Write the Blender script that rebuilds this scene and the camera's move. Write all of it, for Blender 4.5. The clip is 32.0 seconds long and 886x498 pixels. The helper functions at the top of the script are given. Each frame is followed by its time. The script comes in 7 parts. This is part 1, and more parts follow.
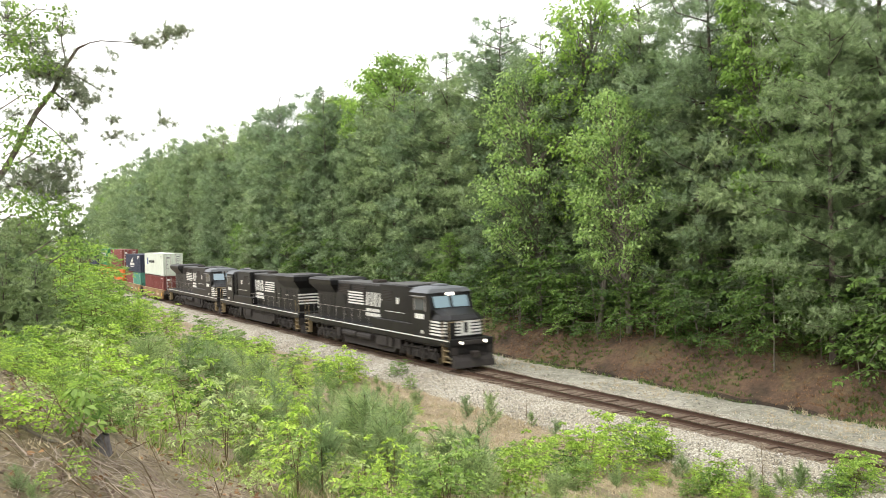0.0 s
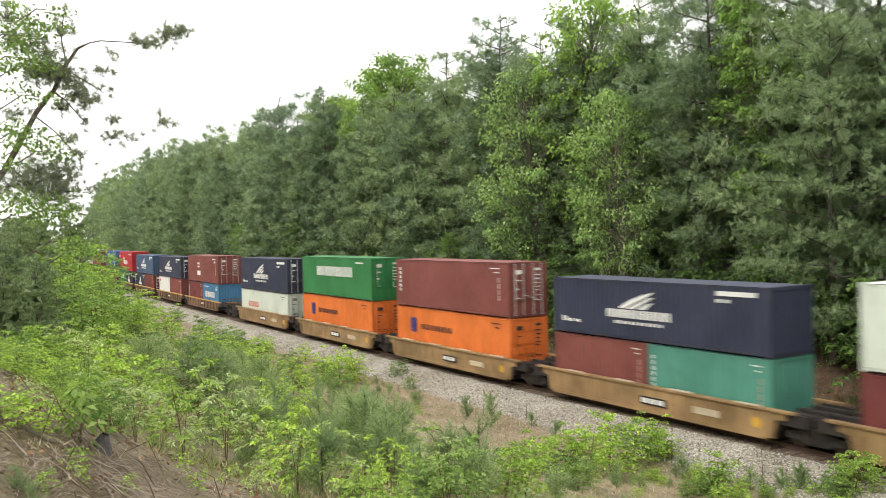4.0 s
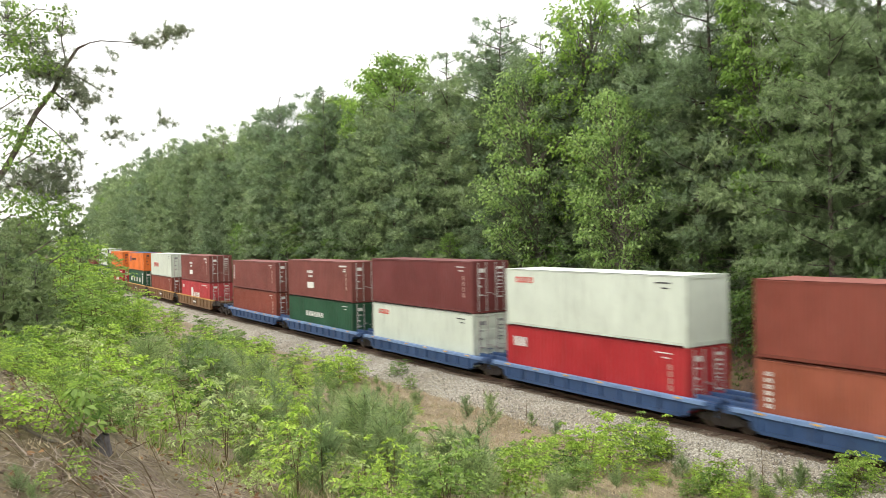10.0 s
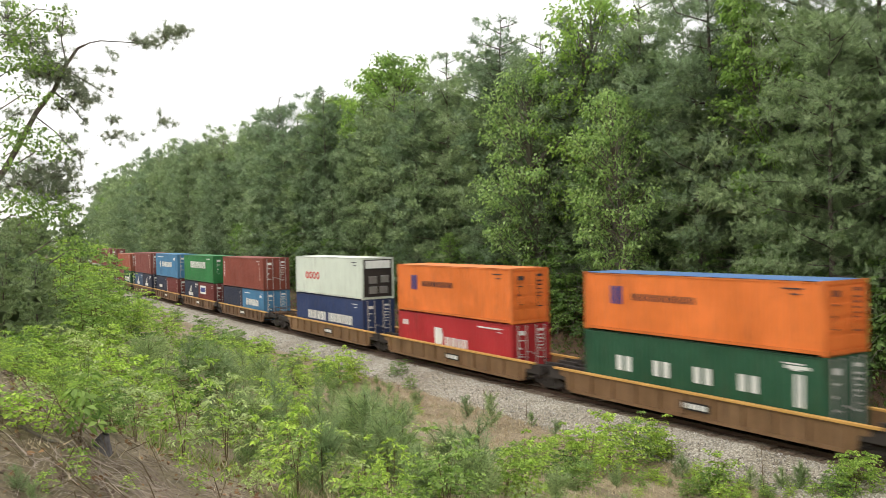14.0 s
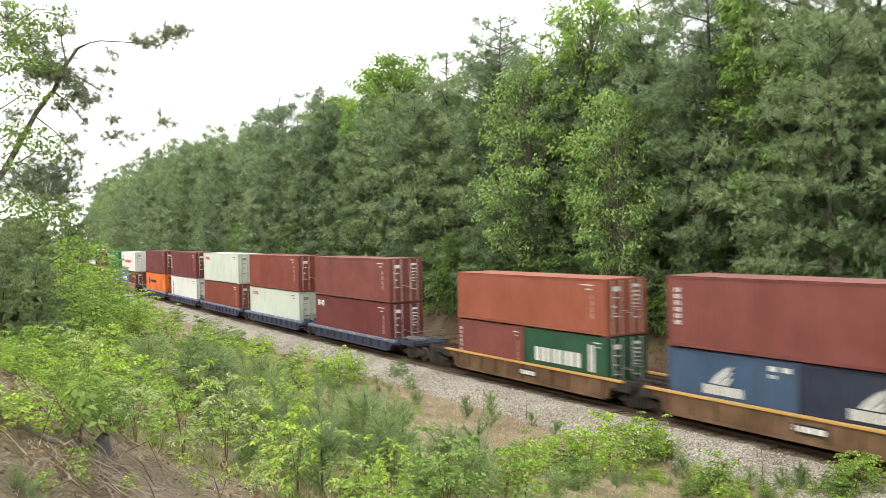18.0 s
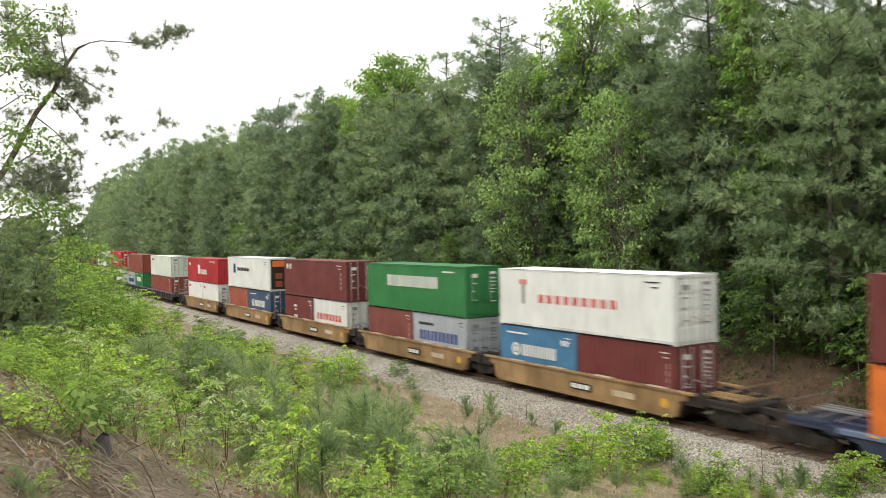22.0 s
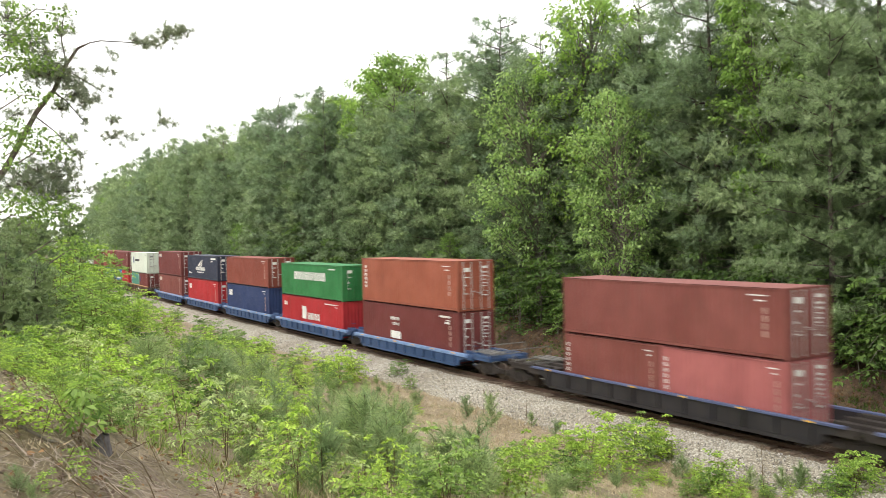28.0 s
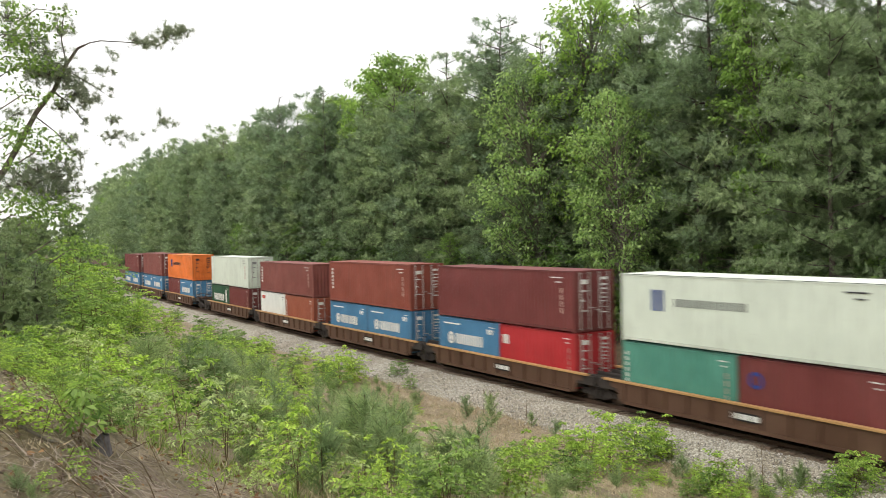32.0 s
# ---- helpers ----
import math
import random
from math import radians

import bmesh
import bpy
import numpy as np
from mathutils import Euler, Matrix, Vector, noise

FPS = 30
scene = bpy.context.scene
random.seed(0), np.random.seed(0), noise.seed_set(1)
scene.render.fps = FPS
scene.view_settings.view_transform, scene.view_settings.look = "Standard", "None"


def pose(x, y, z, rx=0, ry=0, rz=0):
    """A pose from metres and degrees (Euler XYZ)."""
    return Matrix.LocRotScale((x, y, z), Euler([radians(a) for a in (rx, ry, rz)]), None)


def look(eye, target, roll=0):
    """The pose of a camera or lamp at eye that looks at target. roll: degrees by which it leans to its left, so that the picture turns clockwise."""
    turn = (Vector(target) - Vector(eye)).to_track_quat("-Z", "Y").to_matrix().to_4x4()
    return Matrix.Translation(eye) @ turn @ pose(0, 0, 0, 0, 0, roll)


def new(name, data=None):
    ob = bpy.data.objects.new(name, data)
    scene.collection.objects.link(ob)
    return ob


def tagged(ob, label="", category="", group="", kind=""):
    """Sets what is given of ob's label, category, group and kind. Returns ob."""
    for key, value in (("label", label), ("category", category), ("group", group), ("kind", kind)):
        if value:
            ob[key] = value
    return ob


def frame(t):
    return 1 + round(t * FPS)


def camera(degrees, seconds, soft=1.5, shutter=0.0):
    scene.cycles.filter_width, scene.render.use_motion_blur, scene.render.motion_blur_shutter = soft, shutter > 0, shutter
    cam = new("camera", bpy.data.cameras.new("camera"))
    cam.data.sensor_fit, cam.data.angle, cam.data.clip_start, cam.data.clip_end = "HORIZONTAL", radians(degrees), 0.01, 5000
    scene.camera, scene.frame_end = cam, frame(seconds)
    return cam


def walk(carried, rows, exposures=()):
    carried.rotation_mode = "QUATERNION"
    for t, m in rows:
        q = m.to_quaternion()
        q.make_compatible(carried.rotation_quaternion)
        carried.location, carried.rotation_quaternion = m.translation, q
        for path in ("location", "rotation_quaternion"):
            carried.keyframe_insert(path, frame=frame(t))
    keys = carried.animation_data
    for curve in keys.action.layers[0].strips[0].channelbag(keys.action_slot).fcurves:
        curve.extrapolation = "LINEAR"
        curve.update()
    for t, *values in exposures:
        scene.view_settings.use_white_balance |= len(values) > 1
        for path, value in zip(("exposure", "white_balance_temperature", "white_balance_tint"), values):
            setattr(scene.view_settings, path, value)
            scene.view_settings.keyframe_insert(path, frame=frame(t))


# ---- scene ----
PI = math.pi
cam = camera(54.35, 32.0, soft=0.85, shutter=0.4)
STAND = pose(0.0, 0.0, 7.856, 88.9135, 1.2421, 57.5872)
walk(cam, [(0.0, STAND), (32.0, STAND)], exposures=[
    (0.0, -0.15), (2.0, -0.09), (2.5, -0.25), (3.0, -0.51), (4.5, -0.47), (6.0, -0.41), (8.0, -0.34), (9.0, -0.34), (10.0, -0.46), (11.0, -0.38), (12.2, -0.39), (13.0, -0.63), (14.5, -0.65), (17.0, -0.39), (18.5, -0.35),
    (20.0, -0.69), (22.0, -0.67), (24.0, -0.79), (25.0, -0.67), (26.5, -0.50), (28.0, -0.33), (30.0, -0.25), (31.0, -0.35), (32.0, -0.68)])

# ---- daylight: a bright overcast sky ----
world = bpy.data.worlds.new("overcast_sky")
scene.world = world
world.use_nodes = True
wn, wl = world.node_tree.nodes, world.node_tree.links
wn.clear()
w_out = wn.new("ShaderNodeOutputWorld")
w_bg = wn.new("ShaderNodeBackground")
w_sky = wn.new("ShaderNodeTexSky")
w_sky.sky_type = "NISHITA"
w_sky.sun_disc = False
w_sky.sun_elevation, w_sky.sun_rotation = radians(58), radians(200)
w_sky.air_density, w_sky.dust_density, w_sky.ozone_density = 1.0, 6.0, 1.0
w_mix = wn.new("ShaderNodeMixRGB")
w_mix.inputs["Fac"].default_value = 0.9
w_mix.inputs["Color2"].default_value = (19.4, 19.2, 19.0, 1)
wl.new(w_sky.outputs["Color"], w_mix.inputs["Color1"])
wl.new(w_mix.outputs["Color"], w_bg.inputs["Color"])
w_bg.inputs["Strength"].default_value = 0.12
wl.new(w_bg.outputs["Background"], w_out.inputs["Surface"])
sun_data = bpy.data.lights.new("sun", "SUN")
sun_data.energy, sun_data.angle, sun_data.color = 1.9, radians(20), (1.0, 0.97, 0.92)
sun = new("sun", sun_data)
sun.matrix_world = look((-40, -60, 120), (-60, 40, 0))


# ---- the track: s metres along it, d metres to its far side ----
STEP = 0.5
S_AX = np.arange(-1200.0, 700.01, STEP)
BENT = np.clip(S_AX, -300, 60)
HEAD = 0.000352 * BENT - 0.00000043 * BENT * BENT
X_AX = np.concatenate([[0], np.cumsum((np.cos(HEAD[1:]) + np.cos(HEAD[:-1])) * STEP / 2)])
Y_AX = np.concatenate([[0], np.cumsum((np.sin(HEAD[1:]) + np.sin(HEAD[:-1])) * STEP / 2)])
ZERO = int(np.argmin(abs(S_AX)))
X_AX -= X_AX[ZERO]
Y_AX += 27.595 - Y_AX[ZERO]


def heading(s):
    return np.interp(s, S_AX, HEAD)


def on_track(s, d=0.0):
    th = heading(s)
    return np.interp(s, S_AX, X_AX) - d * np.sin(th), np.interp(s, S_AX, Y_AX) + d * np.cos(th)


PROFILE_D = (-900, -60, -40, -29, -7.5, -5.2, -3.9, -2.0, 2.0, 3.6, 7.8, 8.3, 8.75, 9.1, 9.5, 11.6, 13.5, 17, 60, 900)
PROFILE_Z = (16, 9, 7.4, 6.6, -0.75, -0.82, -0.85, -0.85, -0.85, -0.85, -0.88, -1.42, -1.48, -0.95, -0.75, 0.95, 1.5, 2.6, 10, 22)


def mound(x, y):
    return 0.75 * np.exp(-(((x + 9.5) / 2.2) ** 2 + ((y - 0.4) / 1.6) ** 2))


def ripple(x, y):
    return (0.10 * np.sin(0.9 * x + 0.7 * y) * np.sin(0.6 * y - 0.4 * x + 1.0) + 0.05 * np.sin(2.3 * x + 1.0) * np.sin(2.7 * y)
            + 0.02 * np.sin(6.1 * x + 2.0 * y) * np.sin(5.3 * y - 1.7 * x))


def ground_at(s, d):
    x, y = on_track(s, d)
    soft = np.clip((np.abs(d) - 5.5) / 3, 0, 1)
    return np.interp(d, PROFILE_D, PROFILE_Z) + mound(x, y) + soft * ripple(x, y)


def ground_xy(x, y):
    s = x
    for _ in range(4):
        px, py = on_track(s, 0)
        th = heading(s)
        s = s + (x - px) * np.cos(th) + (y - py) * np.sin(th)
    px, py = on_track(s, 0)
    th = heading(s)
    return float(ground_at(s, -(x - px) * np.sin(th) + (y - py) * np.cos(th)))


# ---- materials ----
def srgb(r, g, b):
    return tuple(((c / 255 + 0.055) / 1.055) ** 2.4 if c > 10 else c / 3294 for c in (r, g, b))


def material(name):
    m = bpy.data.materials.new(name)
    m.use_nodes = True
    nt = m.node_tree
    return m, nt, nt.nodes["Principled BSDF"]


def node(nt, kind, **values):
    n = nt.nodes.new(kind)
    for key, value in values.items():
        n.inputs[key.replace("_", " ")].default_value = value
    return n


def ramp(nt, fac, stops):
    r = nt.nodes.new("ShaderNodeValToRGB")
    els = r.color_ramp.elements
    while len(els) < len(stops):
        els.new(0.5)
    for e, (at, col) in zip(els, stops):
        e.position, e.color = at, (*col, 1)
    nt.links.new(fac, r.inputs["Fac"])
    return r.outputs["Color"]


def mixed(nt, fac, a, b, blend="MIX"):
    n = nt.nodes.new("ShaderNodeMixRGB")
    n.blend_type = blend
    for slot, value in (("Fac", fac), ("Color1", a), ("Color2", b)):
        if isinstance(value, (int, float)):
            n.inputs[slot].default_value = value
        elif isinstance(value, tuple):
            n.inputs[slot].default_value = (*value[:3], 1)
        else:
            nt.links.new(value, n.inputs[slot])
    return n.outputs["Color"]


def coords(nt, scale=(1, 1, 1), drift=True):
    tc = nt.nodes.new("ShaderNodeTexCoord")
    mp = nt.nodes.new("ShaderNodeMapping")
    mp.inputs["Scale"].default_value = scale
    nt.links.new(tc.outputs["Object"], mp.inputs["Vector"])
    if drift:
        oi = nt.nodes.new("ShaderNodeObjectInfo")
        mul = nt.nodes.new("ShaderNodeVectorMath")
        mul.operation = "SCALE"
        mul.inputs[0].default_value = (37, 53, 71)
        nt.links.new(oi.outputs["Random"], mul.inputs["Scale"])
        nt.links.new(mul.outputs["Vector"], mp.inputs["Location"])
    return mp.outputs["Vector"]


def noisy(nt, vec, scale, detail=4.0, rough=0.6):
    n = nt.nodes.new("ShaderNodeTexNoise")
    n.inputs["Scale"].default_value, n.inputs["Detail"].default_value, n.inputs["Roughness"].default_value = scale, detail, rough
    nt.links.new(vec, n.inputs["Vector"])
    return n.outputs["Fac"]


def bumped(nt, bsdf, height, strength, distance):
    b = nt.nodes.new("ShaderNodeBump")
    b.inputs["Strength"].default_value, b.inputs["Distance"].default_value = strength, distance
    nt.links.new(height, b.inputs["Height"])
    nt.links.new(b.outputs["Normal"], bsdf.inputs["Normal"])


def paint(name, rgb, rough=0.55, grime=0.35, dirt=(0.09, 0.065, 0.045), metal=0.0, fade=0.12, streak=True):
    """Weathered paint: slow fading, vertical dirt streaks and fine specks."""
    m, nt, b = material(name)
    vec = coords(nt)
    slow = ramp(nt, noisy(nt, vec, 0.45, 3), ((0.35, tuple(c * (1 - fade) for c in rgb)), (0.7, tuple(min(1, c * (1 + fade) + 0.012) for c in rgb))))
    long = coords(nt, (3.2, 3.2, 0.35) if streak else (2, 2, 2))
    wet = ramp(nt, noisy(nt, long, 1.6, 6, 0.7), ((0.52, (0, 0, 0)), (0.74, (grime,) * 3)))
    col = mixed(nt, wet, slow, dirt)
    runs = ramp(nt, noisy(nt, coords(nt, (9, 9, 0.5) if streak else (5, 5, 5)), 1.3, 4, 0.65), ((0.42, (0.82, 0.82, 0.82)), (0.62, (1.08, 1.08, 1.08))))
    col = mixed(nt, grime, col, mixed(nt, 1.0, col, runs, "MULTIPLY"))
    spots = ramp(nt, noisy(nt, vec, 9, 5, 0.7), ((0.62, (0, 0, 0)), (0.72, (grime * 0.9,) * 3)))
    col = mixed(nt, spots, col, tuple(c * 0.8 for c in dirt))
    nt.links.new(col, b.inputs["Base Color"])
    b.inputs["Roughness"].default_value, b.inputs["Metallic"].default_value = rough, metal
    b.inputs["Specular IOR Level"].default_value = 0.35
    bumped(nt, b, noisy(nt, vec, 2.2, 3), 0.12, 0.02)
    return m


def leaf(name, dark, light, back=0.35, rough=0.5, fuzz=0.0, lace=0.0, shine=(1.04, 1.14, 0.82)):
    """Foliage: each leaf its own green, whole plants a little apart; light comes through it."""
    m, nt, b = material(name)
    geo = nt.nodes.new("ShaderNodeNewGeometry")
    oi = nt.nodes.new("ShaderNodeObjectInfo")
    col = ramp(nt, geo.outputs["Random Per Island"], ((0.0, dark), (0.75, light), (1.0, tuple(c * 1.25 for c in light))))
    tone = ramp(nt, oi.outputs["Random"], ((0.0, (0.78, 0.80, 0.80)), (1.0, (1.18, 1.12, 0.95))))
    col = mixed(nt, 1.0, col, tone, "MULTIPLY")
    b.inputs["Roughness"].default_value = rough
    if fuzz:
        grain = noisy(nt, coords(nt, drift=False), fuzz, 3, 0.7)
        col = mixed(nt, 1.0, col, ramp(nt, grain, ((0.36, (0.74, 0.74, 0.74)), (0.64, (1.2, 1.2, 1.17)))), "MULTIPLY")
        bumped(nt, b, grain, 0.9, 0.12)
    b.inputs["Specular IOR Level"].default_value = 0.2 if fuzz else 0.3
    nt.links.new(col, b.inputs["Base Color"])
    tr = nt.nodes.new("ShaderNodeBsdfTranslucent")
    nt.links.new(mixed(nt, 1.0, col, shine, "MULTIPLY"), tr.inputs["Color"])
    mx = nt.nodes.new("ShaderNodeMixShader")
    mx.inputs["Fac"].default_value = back
    nt.links.new(b.outputs["BSDF"], mx.inputs[1])
    nt.links.new(tr.outputs["BSDF"], mx.inputs[2])
    top = mx.outputs["Shader"]
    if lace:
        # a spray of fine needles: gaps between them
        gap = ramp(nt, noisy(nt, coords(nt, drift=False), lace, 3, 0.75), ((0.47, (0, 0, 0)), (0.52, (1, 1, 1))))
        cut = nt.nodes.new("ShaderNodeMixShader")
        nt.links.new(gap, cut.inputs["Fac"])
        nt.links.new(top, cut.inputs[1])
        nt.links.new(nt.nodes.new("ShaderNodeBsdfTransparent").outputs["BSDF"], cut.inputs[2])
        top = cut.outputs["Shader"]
    nt.links.new(top, nt.nodes["Material Output"].inputs["Surface"])
    return m


def rough_earth(name, low, mid, high, fine=6.0, bump=0.5):
    m, nt, b = material(name)
    vec = coords(nt, drift=False)
    a = ramp(nt, noisy(nt, vec, 0.35, 6, 0.65), ((0.3, low), (0.5, mid), (0.72, high)))
    c = ramp(nt, noisy(nt, vec, fine, 6, 0.75), ((0.3, (0.45, 0.45, 0.45)), (0.7, (1.35, 1.3, 1.25))))
    nt.links.new(mixed(nt, 1.0, a, c, "MULTIPLY"), b.inputs["Base Color"])
    b.inputs["Roughness"].default_value = 0.95
    bumped(nt, b, noisy(nt, vec, fine * 1.7, 6, 0.7), bump, 0.08)
    return m


def stones(name, low, high, scale):
    m, nt, b = material(name)
    vec = coords(nt, drift=False)
    v = nt.nodes.new("ShaderNodeTexVoronoi")
    v.inputs["Scale"].default_value = scale
    nt.links.new(vec, v.inputs["Vector"])
    sep = nt.nodes.new("ShaderNodeSeparateColor")
    nt.links.new(v.outputs["Color"], sep.inputs["Color"])
    col = ramp(nt, sep.outputs["Red"], ((0.0, low), (0.6, tuple((x + y) / 2 for x, y in zip(low, high))), (1.0, high)))
    gap = ramp(nt, v.outputs["Distance"], ((0.3, (1, 1, 1)), (0.8, (0.5, 0.47, 0.43))))
    col = mixed(nt, 1.0, col, gap, "MULTIPLY")
    slow = ramp(nt, noisy(nt, vec, 0.3, 5), ((0.35, (0.78, 0.74, 0.68)), (0.65, (1.1, 1.1, 1.1))))
    nt.links.new(mixed(nt, 1.0, col, slow, "MULTIPLY"), b.inputs["Base Color"])
    b.inputs["Roughness"].default_value = 0.9
    inv = nt.nodes.new("ShaderNodeMath")
    inv.operation = "SUBTRACT"
    inv.inputs[0].default_value = 1.0
    nt.links.new(v.outputs["Distance"], inv.inputs[1])
    bumped(nt, b, inv.outputs[0], 0.8, 0.05)
    return m


def island(name, low, high, rough=0.9):
    m, nt, b = material(name)
    geo = nt.nodes.new("ShaderNodeNewGeometry")
    nt.links.new(ramp(nt, geo.outputs["Random Per Island"], ((0.0, low), (1.0, high))), b.inputs["Base Color"])
    b.inputs["Roughness"].default_value = rough
    return m


def bark(name, low, high):
    m, nt, b = material(name)
    vec = coords(nt, (1, 1, 0.25))
    n = noisy(nt, vec, 14, 6, 0.7)
    nt.links.new(ramp(nt, n, ((0.3, low), (0.7, high))), b.inputs["Base Color"])
    b.inputs["Roughness"].default_value = 0.95
    bumped(nt, b, n, 0.7, 0.04)
    return m


def glass(name, rgb, rough=0.08):
    m, nt, b = material(name)
    b.inputs["Base Color"].default_value = (*rgb, 1)
    b.inputs["Roughness"].default_value = rough
    b.inputs["Specular IOR Level"].default_value = 0.9
    return m


def glow(name, rgb, power):
    m, nt, b = material(name)
    b.inputs["Base Color"].default_value = (*rgb, 1)
    b.inputs["Emission Color"].default_value = (*rgb, 1)
    b.inputs["Emission Strength"].default_value = power
    return m


PAINTS = {
    "brown": ("brown", srgb(130, 72, 65)), "maroon": ("dark maroon", srgb(114, 54, 52)), "rust": ("rust-orange", srgb(158, 88, 66)),
    "rustbrown": ("reddish brown", srgb(138, 70, 56)), "navy": ("navy-blue", srgb(47, 54, 74)), "slate": ("slate-blue", srgb(64, 88, 116)),
    "blue": ("mid-blue", srgb(58, 102, 150)), "deepblue": ("deep blue", srgb(44, 62, 104)), "sea": ("light blue", srgb(74, 128, 166)),
    "green": ("bright green", srgb(48, 124, 68)), "dgreen": ("dark green", srgb(36, 84, 58)), "red": ("red", srgb(178, 42, 48)),
    "faded": ("faded red", srgb(186, 66, 72)), "orange": ("orange", srgb(228, 122, 52)), "cream": ("pale grey-green", srgb(212, 221, 206)),
    "white": ("white", srgb(229, 232, 226)), "teal": ("teal-green", srgb(84, 148, 130)), "pink": ("faded pink-brown", srgb(172, 100, 98)),
    "grey": ("pale grey", srgb(172, 178, 184)),
}
PAINT = {k: paint("paint_" + k, rgb, grime=0.30 if k in ("cream", "white", "grey") else 0.38, fade=0.06 if k in ("cream", "white") else 0.13)
         for k, (_, rgb) in PAINTS.items()}
M_LETTER = {"white": paint("letters_white", srgb(232, 232, 226), grime=0.2), "red": paint("letters_red", srgb(210, 52, 48), grime=0.2),
            "dark": paint("letters_dark", srgb(52, 50, 56), grime=0.1), "blue": paint("letters_blue", srgb(40, 62, 132), grime=0.1),
            "yellow": paint("letters_yellow", srgb(222, 172, 60), grime=0.2)}
# roof paints lightened: skylight on the tops put into the colour, grime over it
SKYLIT = {k: paint("roof_" + k, tuple(min(0.85, c * 1.15 + 0.05) for c in rgb), rough=0.75, grime=0.3, dirt=(0.2, 0.17, 0.15), streak=False) for k, (_, rgb) in PAINTS.items()}
EDGED = {k: paint("frame_" + k, tuple(c * 0.9 for c in rgb), grime=0.62, dirt=(0.15, 0.085, 0.055), fade=0.2) for k, (_, rgb) in PAINTS.items()}
M_WORN = paint("worn_column", srgb(196, 164, 152), grime=0.8, dirt=(0.2, 0.09, 0.07))
M_FAINT = paint("faint_door_marks", srgb(140, 142, 140), grime=0.3)
M_ROD = paint("galvanised_rod", srgb(186, 180, 174), rough=0.5, grime=0.35)
M_STENCIL = paint("worn_stencil", srgb(206, 190, 162), grime=0.8, dirt=(0.2, 0.13, 0.08))
M_STEEL = paint("bare_steel", srgb(150, 148, 145), rough=0.45, metal=0.5, grime=0.4)
M_RUBBER = paint("black_rubber", srgb(38, 36, 35), rough=0.8, grime=0.2)
M_CAR = {"tan": paint("car_tan", srgb(158, 128, 88), grime=0.85, fade=0.35, dirt=(0.13, 0.075, 0.045)), "yellowtop": paint("car_rusty_yellow", srgb(118, 90, 66), fade=0.4, grime=0.98, dirt=(0.045, 0.03, 0.022)),
         "yellow": paint("car_weathered_yellow", srgb(128, 98, 68), grime=0.95, dirt=(0.06, 0.036, 0.024)), "blue": paint("car_blue", srgb(56, 82, 122), grime=0.85, dirt=(0.05, 0.045, 0.04)),
         "darkblue": paint("car_dark_blue", srgb(50, 58, 80), grime=0.55), "black": paint("car_black", srgb(42, 40, 43), grime=0.5),
         "rusty": paint("car_rusty", srgb(92, 66, 50), grime=0.7, dirt=(0.06, 0.03, 0.02))}
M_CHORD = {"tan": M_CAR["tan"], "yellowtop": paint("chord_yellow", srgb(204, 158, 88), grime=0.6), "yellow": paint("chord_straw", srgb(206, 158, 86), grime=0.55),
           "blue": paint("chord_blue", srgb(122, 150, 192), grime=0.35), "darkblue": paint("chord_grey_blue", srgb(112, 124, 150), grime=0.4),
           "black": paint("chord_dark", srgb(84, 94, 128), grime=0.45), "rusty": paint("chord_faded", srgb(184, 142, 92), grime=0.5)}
M_UNDER = paint("underframe_grime", srgb(52, 46, 42), rough=0.85, grime=0.5, dirt=(0.05, 0.035, 0.025), streak=False)
M_WHEEL = paint("wheel_steel", srgb(88, 76, 68), rough=0.5, metal=0.4, grime=0.5, streak=False)
M_BLACK = paint("engine_black", srgb(12, 12, 14), rough=0.42, grime=0.55, dirt=(0.04, 0.034, 0.028), fade=0.3)
M_CABROOF = paint("cab_roof_grey", srgb(108, 112, 116), rough=0.6, grime=0.35, streak=False)
M_ROOF = paint("engine_roof_grime", srgb(92, 92, 92), rough=0.7, grime=0.5, streak=False)
M_TRUCK = paint("engine_truck_grime", srgb(48, 44, 42), rough=0.85, grime=0.5, dirt=(0.08, 0.065, 0.05), streak=False)
M_STRIPE = paint("engine_white", srgb(226, 226, 220), grime=0.25)
M_HANDRAIL = paint("handrail_paint", srgb(150, 134, 104), grime=0.5)
M_WINDOW = glass("cab_glass", (0.06, 0.075, 0.085))
# pale blue put into the glass colour for reflected sky and bright interior
M_SCREEN = glass("windshield_glass", (0.26, 0.36, 0.42))
M_LAMP = glow("lamp_lit", (1.0, 0.93, 0.8), 4.0)
M_RAIL = paint("rail_rust", srgb(88, 68, 56), rough=0.7, metal=0.2, grime=0.4, streak=False)
M_RAILTOP = paint("rail_polished", srgb(150, 146, 142), rough=0.25, metal=0.9, grime=0.1, streak=False)
M_TIE = paint("creosoted_timber", srgb(104, 88, 74), rough=0.9, grime=0.5, dirt=(0.06, 0.05, 0.042), streak=False)
M_BALLAST = stones("ballast_gravel", srgb(152, 147, 134), srgb(212, 208, 194), 15.0)
M_STONE = island("loose_stone", srgb(112, 106, 98), srgb(216, 212, 204))
M_SOOTY = stones("grease_stained_ballast", srgb(104, 92, 78), srgb(160, 146, 128), 15.0)
M_HILL = rough_earth("pine_straw_slope", srgb(124, 116, 88), srgb(164, 150, 126), srgb(192, 180, 154), 11.0, 0.9)
M_WASHED = rough_earth("washed_grey_gravel", srgb(122, 122, 106), srgb(160, 159, 146), srgb(192, 190, 178), 4.0, 1.0)
# darker brown than the bank, for the strip along the ditch
M_DITCH = rough_earth("wet_ditch_mud", srgb(44, 38, 30), srgb(62, 52, 42), srgb(78, 70, 52), 6.0, 0.8)
